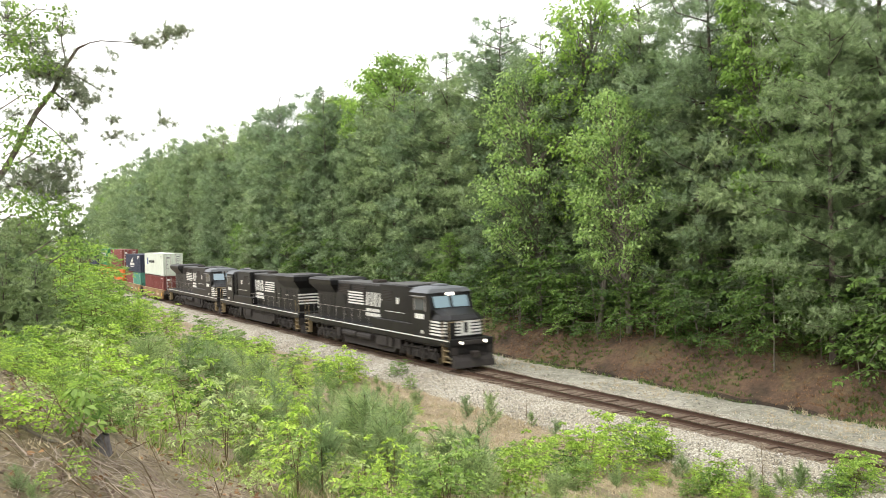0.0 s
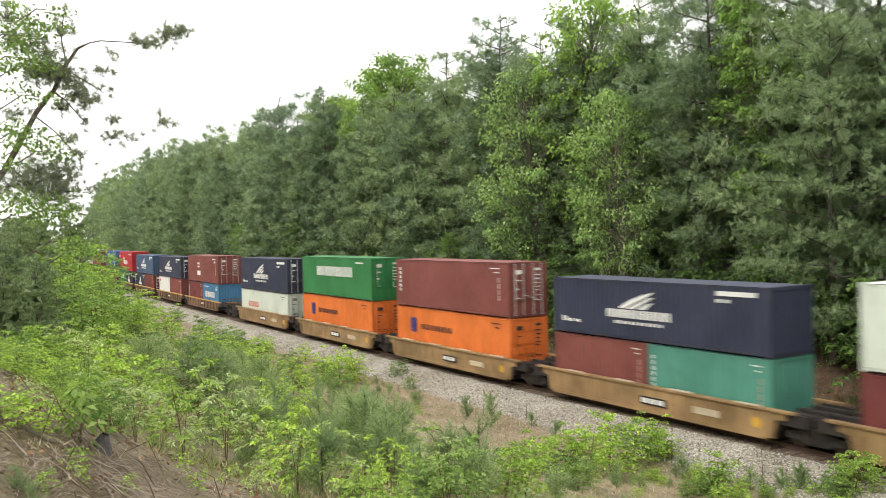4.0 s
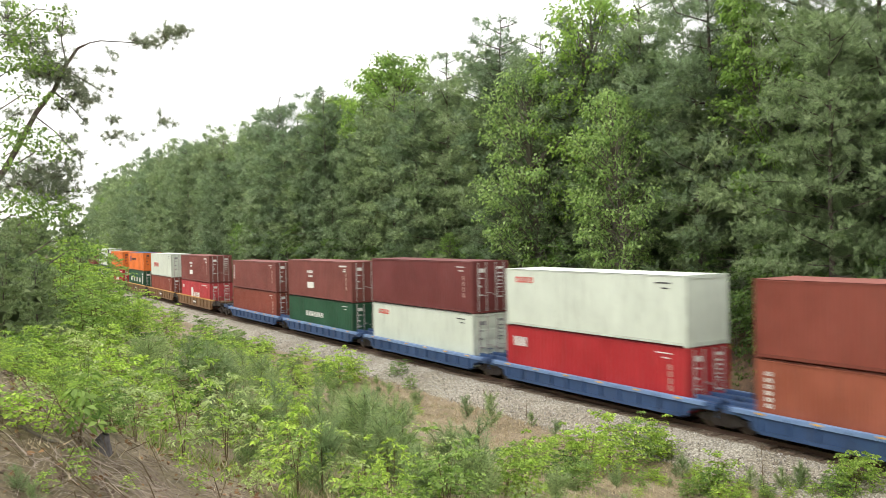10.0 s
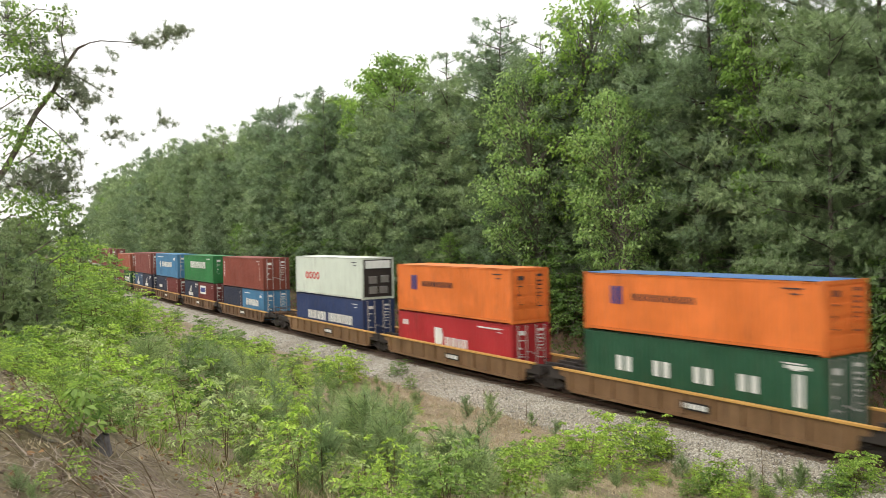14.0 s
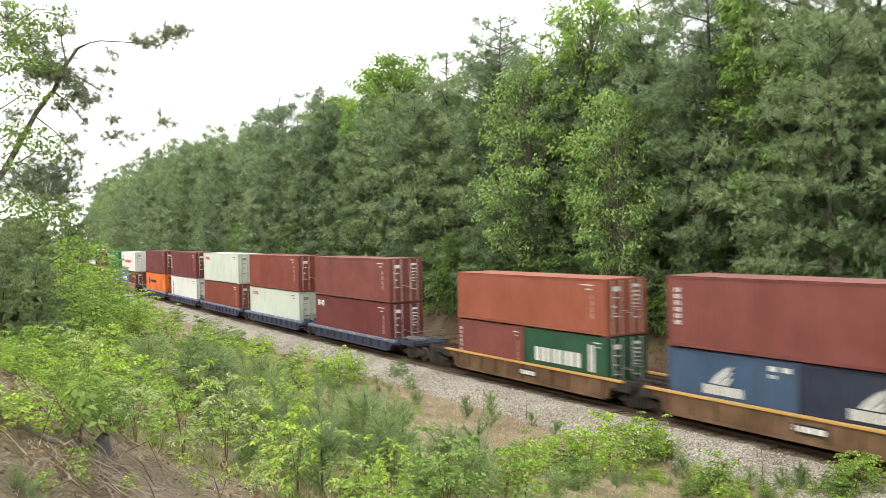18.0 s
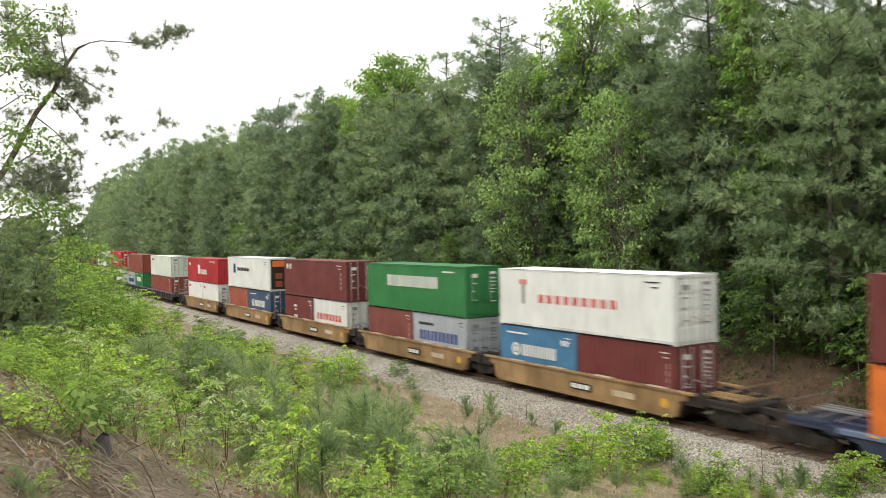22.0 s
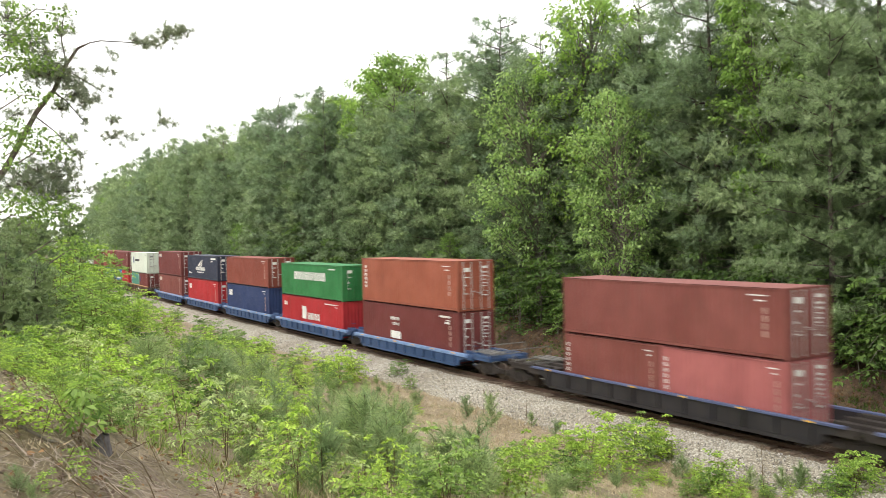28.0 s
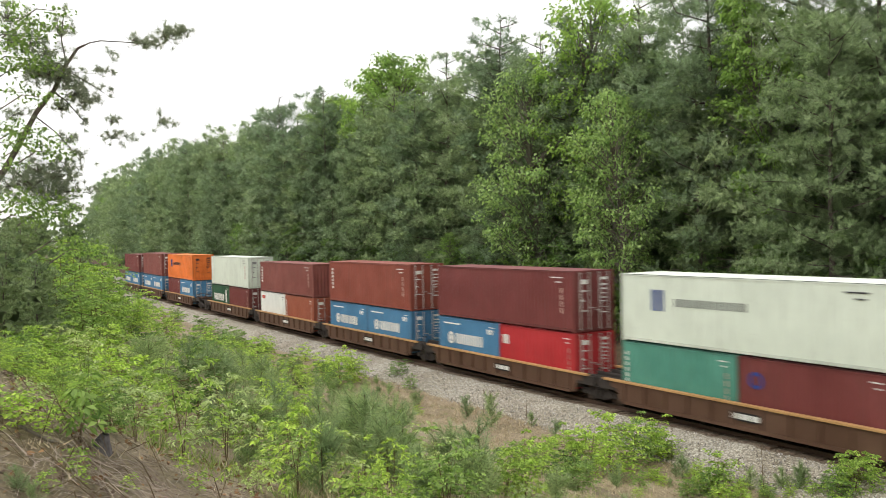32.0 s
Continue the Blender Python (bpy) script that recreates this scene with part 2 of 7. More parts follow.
# clay and dead-leaf browns, with the overhanging trees' shade put into the colour
M_CLAY = rough_earth("clay_bank", srgb(58, 50, 38), srgb(102, 82, 66), srgb(112, 104, 72), 3.6, 1.0)
M_FOREST = rough_earth("forest_floor", srgb(62, 52, 36), srgb(92, 76, 50), srgb(88, 96, 52), 4.0)
M_PINEBARK = bark("pine_bark", srgb(66, 58, 52), srgb(116, 104, 96))
M_GREYBARK = bark("grey_bark", srgb(88, 80, 72), srgb(150, 142, 130))
M_STUMP = bark("rotting_stump", srgb(70, 68, 70), srgb(128, 122, 122))
M_STEM = bark("green_brown_stem", srgb(78, 62, 44), srgb(124, 108, 78))
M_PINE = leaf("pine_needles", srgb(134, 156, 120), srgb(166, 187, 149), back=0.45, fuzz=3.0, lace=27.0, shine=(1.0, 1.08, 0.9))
M_NEARPINE = leaf("near_pine_needles", srgb(112, 132, 96), srgb(150, 168, 128), back=0.5, shine=(1.0, 1.08, 0.9))
M_YOUNGPINE = leaf("young_pine_needles", srgb(114, 138, 98), srgb(176, 194, 148), back=0.5, shine=(1.0, 1.1, 0.85))
M_SPRING = leaf("spring_leaves", srgb(128, 162, 86), srgb(172, 202, 120), back=0.5)
M_PALE = leaf("pale_spring_leaves", srgb(140, 172, 114), srgb(188, 214, 148), back=0.5)
M_FRESH = leaf("fresh_leaves", srgb(122, 156, 68), srgb(192, 216, 116), back=0.5)
M_SILVER = leaf("pale_backed_leaves", srgb(142, 166, 100), srgb(204, 218, 166), back=0.45, rough=0.4)
# near-pine needles paled and greyed: the sky's backlight put into the colour
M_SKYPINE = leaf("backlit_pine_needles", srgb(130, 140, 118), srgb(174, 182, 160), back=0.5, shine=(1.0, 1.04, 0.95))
M_MID = leaf("mid_green_leaves", srgb(96, 126, 70), srgb(152, 180, 108), back=0.45)
M_DEEP = leaf("deep_green_leaves", srgb(62, 88, 46), srgb(106, 134, 72), back=0.4)
M_CRUMB = rough_earth("crumbled_earth", srgb(110, 94, 80), srgb(146, 126, 110), srgb(166, 148, 128), 9.0, 0.9)
M_STRAW = island("dry_grass", srgb(158, 144, 116), srgb(216, 200, 168))
M_LITTER = island("faded_litter", srgb(146, 130, 110), srgb(214, 200, 174))
M_BLADE = leaf("grass_blades", srgb(104, 126, 66), srgb(168, 184, 110), back=0.4)
M_TWIG = island("dead_brush", srgb(122, 106, 94), srgb(192, 178, 162))
M_BANKWEED = leaf("bank_weed_leaves", srgb(72, 94, 46), srgb(122, 146, 76), back=0.4)
M_DEADLEAF = island("dead_leaves", srgb(104, 74, 48), srgb(168, 132, 92))


# ---- mesh helpers ----
def mesh_of(name, verts, faces, *mats):
    me = bpy.data.meshes.new(name)
    me.from_pydata([tuple(v) for v in verts], [], [tuple(f) for f in faces])
    for m in mats:
        me.materials.append(m)
    me.update()
    return me


def part(name, bm, mat, parent, label="", smooth=False):
    """A bmesh, or a finished mesh, as one object under a thing or under a part."""
    if isinstance(bm, bmesh.types.BMesh):
        me = bpy.data.meshes.new(name)
        bm.to_mesh(me)
        bm.free()
    else:
        me = bm
    if not me.materials:
        me.materials.append(mat)
    if smooth:
        me.polygons.foreach_set("use_smooth", [True] * len(me.polygons))
    ob = new(name, me)
    ob.parent = parent
    if mat is not None and me.materials[0] != mat:
        ob.material_slots[0].link = "OBJECT"
        ob.material_slots[0].material = mat
    if label:
        tagged(ob, label)
    return ob


def box(bm, x0, x1, y0, y1, z0, z1, chamfer=0.0):
    """A block, with its long edges cut back by chamfer."""
    if chamfer <= 0:
        v = [bm.verts.new(p) for p in ((x0, y0, z0), (x1, y0, z0), (x1, y1, z0), (x0, y1, z0), (x0, y0, z1), (x1, y0, z1), (x1, y1, z1), (x0, y1, z1))]
        for f in ((3, 2, 1, 0), (4, 5, 6, 7), (0, 1, 5, 4), (1, 2, 6, 5), (2, 3, 7, 6), (3, 0, 4, 7)):
            bm.faces.new([v[i] for i in f])
        return
    c = chamfer
    ring = ((x0 + c, y0), (x1 - c, y0), (x1, y0 + c), (x1, y1 - c), (x1 - c, y1), (x0 + c, y1), (x0, y1 - c), (x0, y0 + c))
    inner = [(min(max(x, x0 + c), x1 - c), min(max(y, y0 + c), y1 - c)) for x, y in ring]
    low = [bm.verts.new((x, y, z0)) for x, y in ring]
    top = [bm.verts.new((x, y, z1 - c)) for x, y in ring]
    cap = [bm.verts.new((x0 + c, y0 + c, z1)), bm.verts.new((x1 - c, y0 + c, z1)), bm.verts.new((x1 - c, y1 - c, z1)), bm.verts.new((x0 + c, y1 - c, z1))]
    n = 8
    for i in range(n):
        j = (i + 1) % n
        bm.faces.new((low[i], low[j], top[j], top[i]))
    bm.faces.new(low[::-1])
    bm.faces.new(cap)
    for (a, b), (p, q) in (((0, 1), (0, 1)), ((2, 3), (1, 2)), ((4, 5), (2, 3)), ((6, 7), (3, 0))):
        bm.faces.new((top[a], top[b], cap[q], cap[p]))
    for (a, b), p in (((1, 2), 1), ((3, 4), 2), ((5, 6), 3), ((7, 0), 0)):
        bm.faces.new((top[a], top[b], cap[p]))


def rod(bm, a, b, r, sides=6, r2=None):
    a, b = Vector(a), Vector(b)
    axis = (b - a).normalized()
    side = axis.orthogonal().normalized()
    up = axis.cross(side)
    r2 = r if r2 is None else r2
    ends = []
    for p, rad in ((a, r), (b, r2)):
        ends.append([bm.verts.new(p + (side * math.cos(2 * PI * i / sides) + up * math.sin(2 * PI * i / sides)) * rad) for i in range(sides)])
    for i in range(sides):
        j = (i + 1) % sides
        bm.faces.new((ends[0][i], ends[0][j], ends[1][j], ends[1][i]))
    bm.faces.new(ends[0][::-1])
    bm.faces.new(ends[1])


def prism(bm, outline, y0, y1):
    """An outline in x and z drawn out from y0 to y1."""
    a = [bm.verts.new((x, y0, z)) for x, z in outline]
    b = [bm.verts.new((x, y1, z)) for x, z in outline]
    n = len(outline)
    for i in range(n):
        j = (i + 1) % n
        bm.faces.new((a[i], a[j], b[j], b[i]))
    bm.faces.new(a[::-1])
    bm.faces.new(b)


def fresh():
    return bmesh.new()


def finish(name, bm, smooth=False):
    bmesh.ops.recalc_face_normals(bm, faces=bm.faces)
    me = bpy.data.meshes.new(name)
    bm.to_mesh(me)
    bm.free()
    if smooth:
        me.polygons.foreach_set("use_smooth", [True] * len(me.polygons))
    return me


def thing(name, label, category, group=""):
    return tagged(new(name), label, category, group)


# ---- ground: one sheet to the horizon ----
def axis_steps(*spans):
    out = []
    for a, b, step in spans:
        out += list(np.arange(a, b, step))
    return out


def build_ground():
    ss = axis_steps((-3200, -1200, 200), (-1200, -420, 20), (-420, -160, 6), (-160, -60, 2.0), (-60, 4, 0.8), (4, 60, 4), (60, 700, 40), (700, 3201, 250))
    dd = axis_steps((-3000, -300, 300), (-300, -60, 24), (-60, -34, 2.0), (-34, -5, 0.6), (-5, -3, 0.4), (-3, 5, 1.0), (5, 8, 0.5), (8, 9.7, 0.17), (9.7, 20, 0.5), (20, 60, 4), (60, 300, 24), (300, 3001, 300))
    s_grid, d_grid = np.meshgrid(ss, dd, indexing="ij")
    x, y = on_track(s_grid, d_grid)
    far_s = np.where(s_grid < -1200, s_grid + 1200, np.where(s_grid > 700, s_grid - 700, 0))
    x = x + far_s * np.cos(heading(s_grid))
    y = y + far_s * np.sin(heading(s_grid))
    z = ground_at(s_grid, d_grid)
    n, m = s_grid.shape
    verts = np.stack([x.ravel(), y.ravel(), z.ravel()], 1)
    i, j = np.meshgrid(np.arange(n - 1), np.arange(m - 1), indexing="ij")
    a = (i * m + j).ravel()
    faces = np.stack([a, a + m, a + m + 1, a + 1], 1)
    me = mesh_of("ground", verts.tolist(), faces.tolist(), M_HILL, M_WASHED, M_CLAY, M_FOREST, M_DITCH)
    mid = (np.array(dd)[:-1] + np.array(dd)[1:]) / 2
    slot = np.where(mid < -3.6, 0, np.where(mid < 7.9, 1, np.where(mid < 8.95, 4, np.where(mid < 12.4, 2, 3))))
    slot = np.where(mid < -45, 3, slot)
    me.polygons.foreach_set("material_index", np.tile(slot, n - 1).tolist())
    me.polygons.foreach_set("use_smooth", [True] * len(me.polygons))
    tagged(new("ground", me), "sloping ground of pine straw, gravel shoulder and reddish clay bank", "ground", kind="structure")


build_ground()


def build_ballast():
    section = ((-3.95, -0.92), (-3.45, -0.70), (-2.1, -0.24), (-1.5, -0.185), (0, -0.20), (1.5, -0.185), (2.1, -0.24), (3.3, -0.66), (3.9, -0.92))
    ss = axis_steps((-1150, -300, 25), (-300, -160, 5), (-160, 4, 0.5), (4, 640, 25))
    verts, faces = [], []
    rng = np.random.default_rng(4)
    for s in ss:
        for k, (d, z) in enumerate(section):
            wob = 0.0 if k in (0, 8) else rng.normal(0, 0.025)
            x, y = on_track(s, d + (rng.normal(0, 0.12) if k in (0, 1, 7, 8) else 0))
            verts.append((float(x), float(y), z + wob))
    m = len(section)
    for i in range(len(ss) - 1):
        for j in range(m - 1):
            a = i * m + j
            faces.append((a, a + m, a + m + 1, a + 1))
    me = mesh_of("ballast", verts, faces, M_BALLAST, M_SOOTY)
    me.polygons.foreach_set("material_index", [1 if k % (m - 1) in (3, 4) else 0 for k in range(len(faces))])
    tagged(new("ballast", me), "pale grey crushed-stone ballast bed under the track", "ballast", kind="structure")


build_ballast()


def build_rails():
    shape = ((-0.07, -0.17), (0.07, -0.17), (0.07, -0.155), (0.012, -0.13), (0.012, -0.045), (0.037, -0.03), (0.037, -0.004), (-0.037, -0.004), (-0.037, -0.03), (-0.012, -0.045), (-0.012, -0.13), (-0.07, -0.155))
    ss = axis_steps((-1150, -300, 25), (-300, 60, 6), (60, 641, 40))
    for side in (-1, 1):
        verts, faces = [], []
        n = len(shape)
        for s in ss:
            for d, z in shape:
                x, y = on_track(s, side * 0.755 + d)
                verts.append((float(x), float(y), z))
        for i in range(len(ss) - 1):
            for j in range(n):
                k = (j + 1) % n
                faces.append((i * n + j, i * n + k, (i + 1) * n + k, (i + 1) * n + j))
        rail = tagged(new("rail", mesh_of("rail", verts, faces, M_RAIL)), "rusty steel rail spiked to timber ties", "rail", "rails of the track")
        top_v, top_f = [], []
        for s in ss:
            for d in (-0.034, 0.034):
                x, y = on_track(s, side * 0.755 + d)
                top_v.append((float(x), float(y), 0.0))
        for i in range(len(ss) - 1):
            top_f.append((2 * i, 2 * i + 2, 2 * i + 3, 2 * i + 1))
        part("running_surface", mesh_of("running_surface", top_v, top_f, M_RAILTOP), M_RAILTOP, rail, "polished rail head")


build_rails()


# ---- plants ----
def unit(v):
    return v / np.maximum(np.linalg.norm(v, axis=-1, keepdims=True), 1e-9)


def cards(base, way, length, width, rng, droop=0.15, needle=False):
    """Leaves as bent rhombs: base points, directions, lengths and widths."""
    n = len(base)
    way = unit(way)
    side = unit(np.cross(way, unit(rng.normal(size=(n, 3)))))
    mid = base + way * (length * 0.5)[:, None]
    lift = np.cross(side, way) * (width * 0.18)[:, None]
    tip = base + way * length[:, None] - np.array([0, 0, 1.0]) * (length * droop)[:, None]
    if needle:
        v = np.stack([base - side * (width * 0.5)[:, None], base + side * (width * 0.5)[:, None], tip], 1).reshape(-1, 3)
        return v, np.arange(3 * n).reshape(n, 3)
    v = np.stack([base, mid + side * (width * 0.5)[:, None] + lift, tip, mid - side * (width * 0.5)[:, None] + lift], 1).reshape(-1, 3)
    f = np.arange(4 * n).reshape(n, 4)
    return v, f


def foliage_mesh(name, base, way, length, width, rng, droop, needle, normals, mat):
    """Leaves whose shading follows the rounded clump that they belong to."""
    v, f = cards(base, way, length, width, rng, droop, needle)
    k = f.shape[1]
    p = v.reshape(-1, k, 3)
    flat = np.cross(p[:, 1] - p[:, 0], p[:, 2] - p[:, 0])
    turned = (flat * normals).sum(1) < 0
    f[turned] = f[turned][:, ::-1]
    me = mesh_of(name, v.tolist(), f.tolist(), mat)
    me.polygons.foreach_set("use_smooth", [True] * len(me.polygons))
    me.normals_split_custom_set_from_vertices(np.repeat(unit(normals), k, 0).tolist())
    return me


OCT_F = np.array([(0, 2, 4), (2, 1, 4), (1, 3, 4), (3, 0, 4), (2, 0, 5), (1, 2, 5), (3, 1, 5), (0, 3, 5)])
OCT_V = np.array([(1, 0, 0), (-1, 0, 0), (0, 1, 0), (0, -1, 0), (0, 0, 1), (0, 0, -1)], float)


def puff_mesh(name, spots, sizes, outs, per, needle, broad, rng, mat, inner):
    """A crown of needles in rounded, flat-bottomed sprays round a dense dark heart."""
    m = len(spots)
    shape = np.array([1.0, 1.0, 0.5])
    k = len(inner)
    hv, hf = cards(inner - np.array([0, 0, needle]), rng.normal(0, 1, (k, 3)), rng.uniform(2.0, 3.6, k) * needle, rng.uniform(1.6, 3.0, k) * needle, rng, 0.0)
    hn = unit((hv - np.array([0, 0, 0.5 * hv[:, 2].max()])) * np.array([1, 1, 0.1])) + np.array([0, 0, 0.2])
    ray = unit(rng.normal(0, 1, (m, per, 3)) + np.array([0, 0, 0.25]) + outs[:, None] * 0.3)
    far = rng.uniform(0.1, 1.0, (m, per, 1)) ** 0.6
    base = (spots[:, None] + ray * shape * sizes[:, None, None] * far).reshape(-1, 3)
    way = (ray * 0.5 + rng.normal(0, 0.5, (m, per, 3)) + np.array([0, 0, 0.3]) + outs[:, None] * 0.4).reshape(-1, 3)
    nn = (ray * 0.8 + np.array([0, 0, 0.5]) + outs[:, None] * 0.35 + rng.normal(0, 0.15, (m, per, 3))).reshape(-1, 3)
    n = m * per
    cv, cf = cards(base, way, rng.uniform(0.6, 1.3, n) * needle, rng.uniform(0.6, 1.4, n) * broad, rng, 0.1, True)
    p = cv.reshape(-1, 3, 3)
    flip = (np.cross(p[:, 1] - p[:, 0], p[:, 2] - p[:, 0]) * nn).sum(1) < 0
    cf[flip] = cf[flip][:, ::-1]
    me = mesh_of(name, np.concatenate([hv, cv]).tolist(), hf.tolist() + (cf + len(hv)).tolist(), mat)
    me.polygons.foreach_set("use_smooth", [True] * len(me.polygons))
    me.normals_split_custom_set_from_vertices(np.concatenate([unit(hn), np.repeat(unit(nn), 3, 0)]).tolist())
    return me


def tube(path, radii, sides=5):
    path = np.asarray(path, float)
    n = len(path)
    way = unit(np.gradient(path, axis=0))
    ref = np.array([0.31, 0.87, 0.38])
    a = unit(np.cross(way, ref))
    b = np.cross(way, a)
    ang = np.arange(sides) * 2 * PI / sides
    ring = path[:, None] + (a[:, None] * np.cos(ang)[None, :, None] + b[:, None] * np.sin(ang)[None, :, None]) * np.asarray(radii)[:, None, None]
    f = []
    for i in range(n - 1):
        for j in range(sides):
            k = (j + 1) % sides
            f.append((i * sides + j, i * sides + k, (i + 1) * sides + k, (i + 1) * sides + j))
    return ring.reshape(-1, 3), np.array(f)


def gather(pieces):
    vs, fs, at = [], [], 0
    for v, f in pieces:
        vs.append(v)
        fs.append(np.asarray(f) + at)
        at += len(v)
    return np.concatenate(vs), np.concatenate(fs)


def pine_meshes(seed, h, low=0.2, spread=3.8, puffs=300, per=16, needle=0.42, broad=0.055, limbs=36, mat=None, puff=0.56, inside=260):
    """A loblolly pine: crooked trunk, limbs in loose tiers, each limb carrying flat sprays of needles towards its end."""
    rng = np.random.default_rng(seed)
    zs = np.linspace(0, h, 7)
    sway = np.cumsum(rng.normal(0, h * 0.006, (7, 2)), 0)
    wood = [tube(np.column_stack([sway, zs * 0.985]), np.interp(zs, [0, h * 0.1, h], [h * 0.014, h * 0.0105, 0.02]), 6)]

    def girth(g):
        return spread * (max(0.0, 1 - g ** 2.6)) ** 0.55 * (0.72 + 0.28 * min(1, g * 4))

    spots, outs, sizes, weights, lines = [], [], [], [], []
    for k in range(limbs):
        f = low + (0.97 - low) * (k + rng.random()) / limbs
        g = (f - low) / (1 - low)
        reach = (girth(g) + 0.03 * spread) * rng.uniform(0.72, 1.12)
        a = k * 2.4 + rng.normal(0, 0.5)
        root = np.array([np.interp(f * h, zs, sway[:, 0]), np.interp(f * h, zs, sway[:, 1]), f * h])
        out = np.array([math.cos(a), math.sin(a), 0])
        rise = rng.uniform(-0.12, 0.18) + 0.3 * g
        u = np.linspace(0, 1, 4)[:, None]
        limb = root + out * reach * u + np.array([0, 0, 1.0]) * reach * (rise * u + 0.12 * u * u) + rng.normal(0, 0.05 * reach, (4, 3)) * u
        wood.append(tube(limb[[0, 2, 3]], np.array([0.055, 0.03, 0.012]) * h / 20, 3))
        lines.append((limb, out, reach))
        weights.append(reach ** 1.3 + 0.14 * spread)
    weights = np.array(weights) / sum(weights)
    for k in rng.choice(len(lines), puffs, p=weights):
        limb, out, reach = lines[k]
        q = rng.random() ** 0.5 * 3
        i = min(int(q), 2)
        side = np.array([-out[1], out[0], 0]) * rng.normal(0, 0.36 * reach * (0.3 + q / 3))
        spot = limb[i] + (limb[i + 1] - limb[i]) * (q - i) + side + rng.normal(0, 0.25 * puff, 3)
        spots.append(spot)
        outs.append(out * min(1.0, reach / spread))
        sizes.append(puff * rng.uniform(0.6, 1.35) * min(1.0, 0.5 + 3.0 * max(0.0, 1 - spot[2] / h)))
    # broad sprays fill the inside of the crown
    inner = []
    for z in low + (0.9 - low) * (np.arange(inside) + 0.5) / inside:
        a, r = rng.random() * 2 * PI, 0.62 * girth((z - low) / (1 - low)) * math.sqrt(rng.random())
        inner.append((np.interp(z * h, zs, sway[:, 0]) + r * math.cos(a), np.interp(z * h, zs, sway[:, 1]) + r * math.sin(a), z * h))
    wv, wf = gather(wood)
    return mesh_of("trunk", wv.tolist(), wf.tolist(), M_PINEBARK), puff_mesh("crown", np.array(spots), np.array(sizes), np.array(outs), per, needle, broad, rng, mat or M_PINE, np.array(inner))


def broadleaf_meshes(seed, h, wide, low=0.2, clumps=90, per=42, size=0.24, mat=None, barkmat=None, crisp=0.35):
    """A leafy tree: forked trunk and limbs, each ending in clumps of leaves with gaps between them."""
    rng = np.random.default_rng(seed)
    wood, base, way, nrm = [], [], [], []
    lean = rng.normal(0, 0.10, 2)
    u = np.linspace(0, 1, 7)
    axis = np.column_stack([lean[0] * h * u ** 1.3, lean[1] * h * u ** 1.3, h * u * 0.92]) + np.cumsum(rng.normal(0, h * 0.008, (7, 3)), 0) * u[:, None]
    wood.append(tube(axis[:5], np.linspace(1, 0.12, 7)[:5] * h * 0.012, 6))
    for k in range(clumps):
        f = low + (1 - low) * rng.random() ** 0.9
        g = (f - low) / (1 - low)
        reach = wide * 0.5 * math.sqrt(max(0.02, 1 - (2 * g - 0.85) ** 2 * 0.75)) * rng.uniform(0.35, 1.1)
        a = rng.random() * 2 * PI
        root = np.array([np.interp(f * 0.8, u, axis[:, i]) for i in range(3)])
        out = np.array([math.cos(a), math.sin(a), 0])
        tip = root + out * reach + np.array([0, 0, h * 0.10 + reach * rng.uniform(0.0, 0.5)])
        tip[2] = min(tip[2], h)
        mid = (root + tip) / 2 + rng.normal(0, 0.06 * reach + 0.01, 3)
        wood.append(tube([root, mid, tip], [h * 0.0032, h * 0.002, h * 0.0008], 3))
        n = int(per * rng.uniform(0.6, 1.4))
        clump = wide * rng.uniform(0.07, 0.13) * 0.6
        spot = tip + unit(rng.normal(0, 1, (n, 3))) * rng.random((n, 1)) ** 0.45 * 1.7 * clump * np.array([1, 1, 0.65])
        trail = rng.random(n) < 0.25
        spot[trail] = root + (tip - root) * rng.uniform(0.4, 1.0, (int(trail.sum()), 1)) + rng.normal(0, clump * 0.5, (int(trail.sum()), 3))
        base.append(spot)
        way.append(rng.normal(0, 0.7, (n, 3)) + out * 0.6 + np.array([0, 0, 0.15]))
        nrm.append(unit(spot - tip) * 0.8 + np.array([0, 0, 0.55]) + out * 0.35 + rng.normal(0, crisp, (n, 3)))
    base, way, nrm = np.concatenate(base), np.concatenate(way), np.concatenate(nrm)
    n = len(base)
    wv, wf = gather(wood)
    return mesh_of("trunk", wv.tolist(), wf.tolist(), barkmat), foliage_mesh("crown", base, way, rng.uniform(0.6, 1.25, n) * size, rng.uniform(0.55, 1.05, n) * size * 0.7, rng, 0.3, False, nrm, mat)


def leaf_quads(base, way, up, length, width):
    """Folded leaves that face the given way up."""
    way = unit(way)
    side = unit(np.cross(up, way))
    face = np.cross(way, side)
    mid = base + way * (length * 0.45)[:, None] + face * (width * 0.16)[:, None]
    tip = base + way * length[:, None] - np.array([0, 0, 1.0]) * (length * 0.12)[:, None]
    v = np.stack([base, mid + side * (width * 0.5)[:, None], tip, mid - side * (width * 0.5)[:, None]], 1).reshape(-1, 3)
    return v, np.arange(len(v)).reshape(-1, 4)


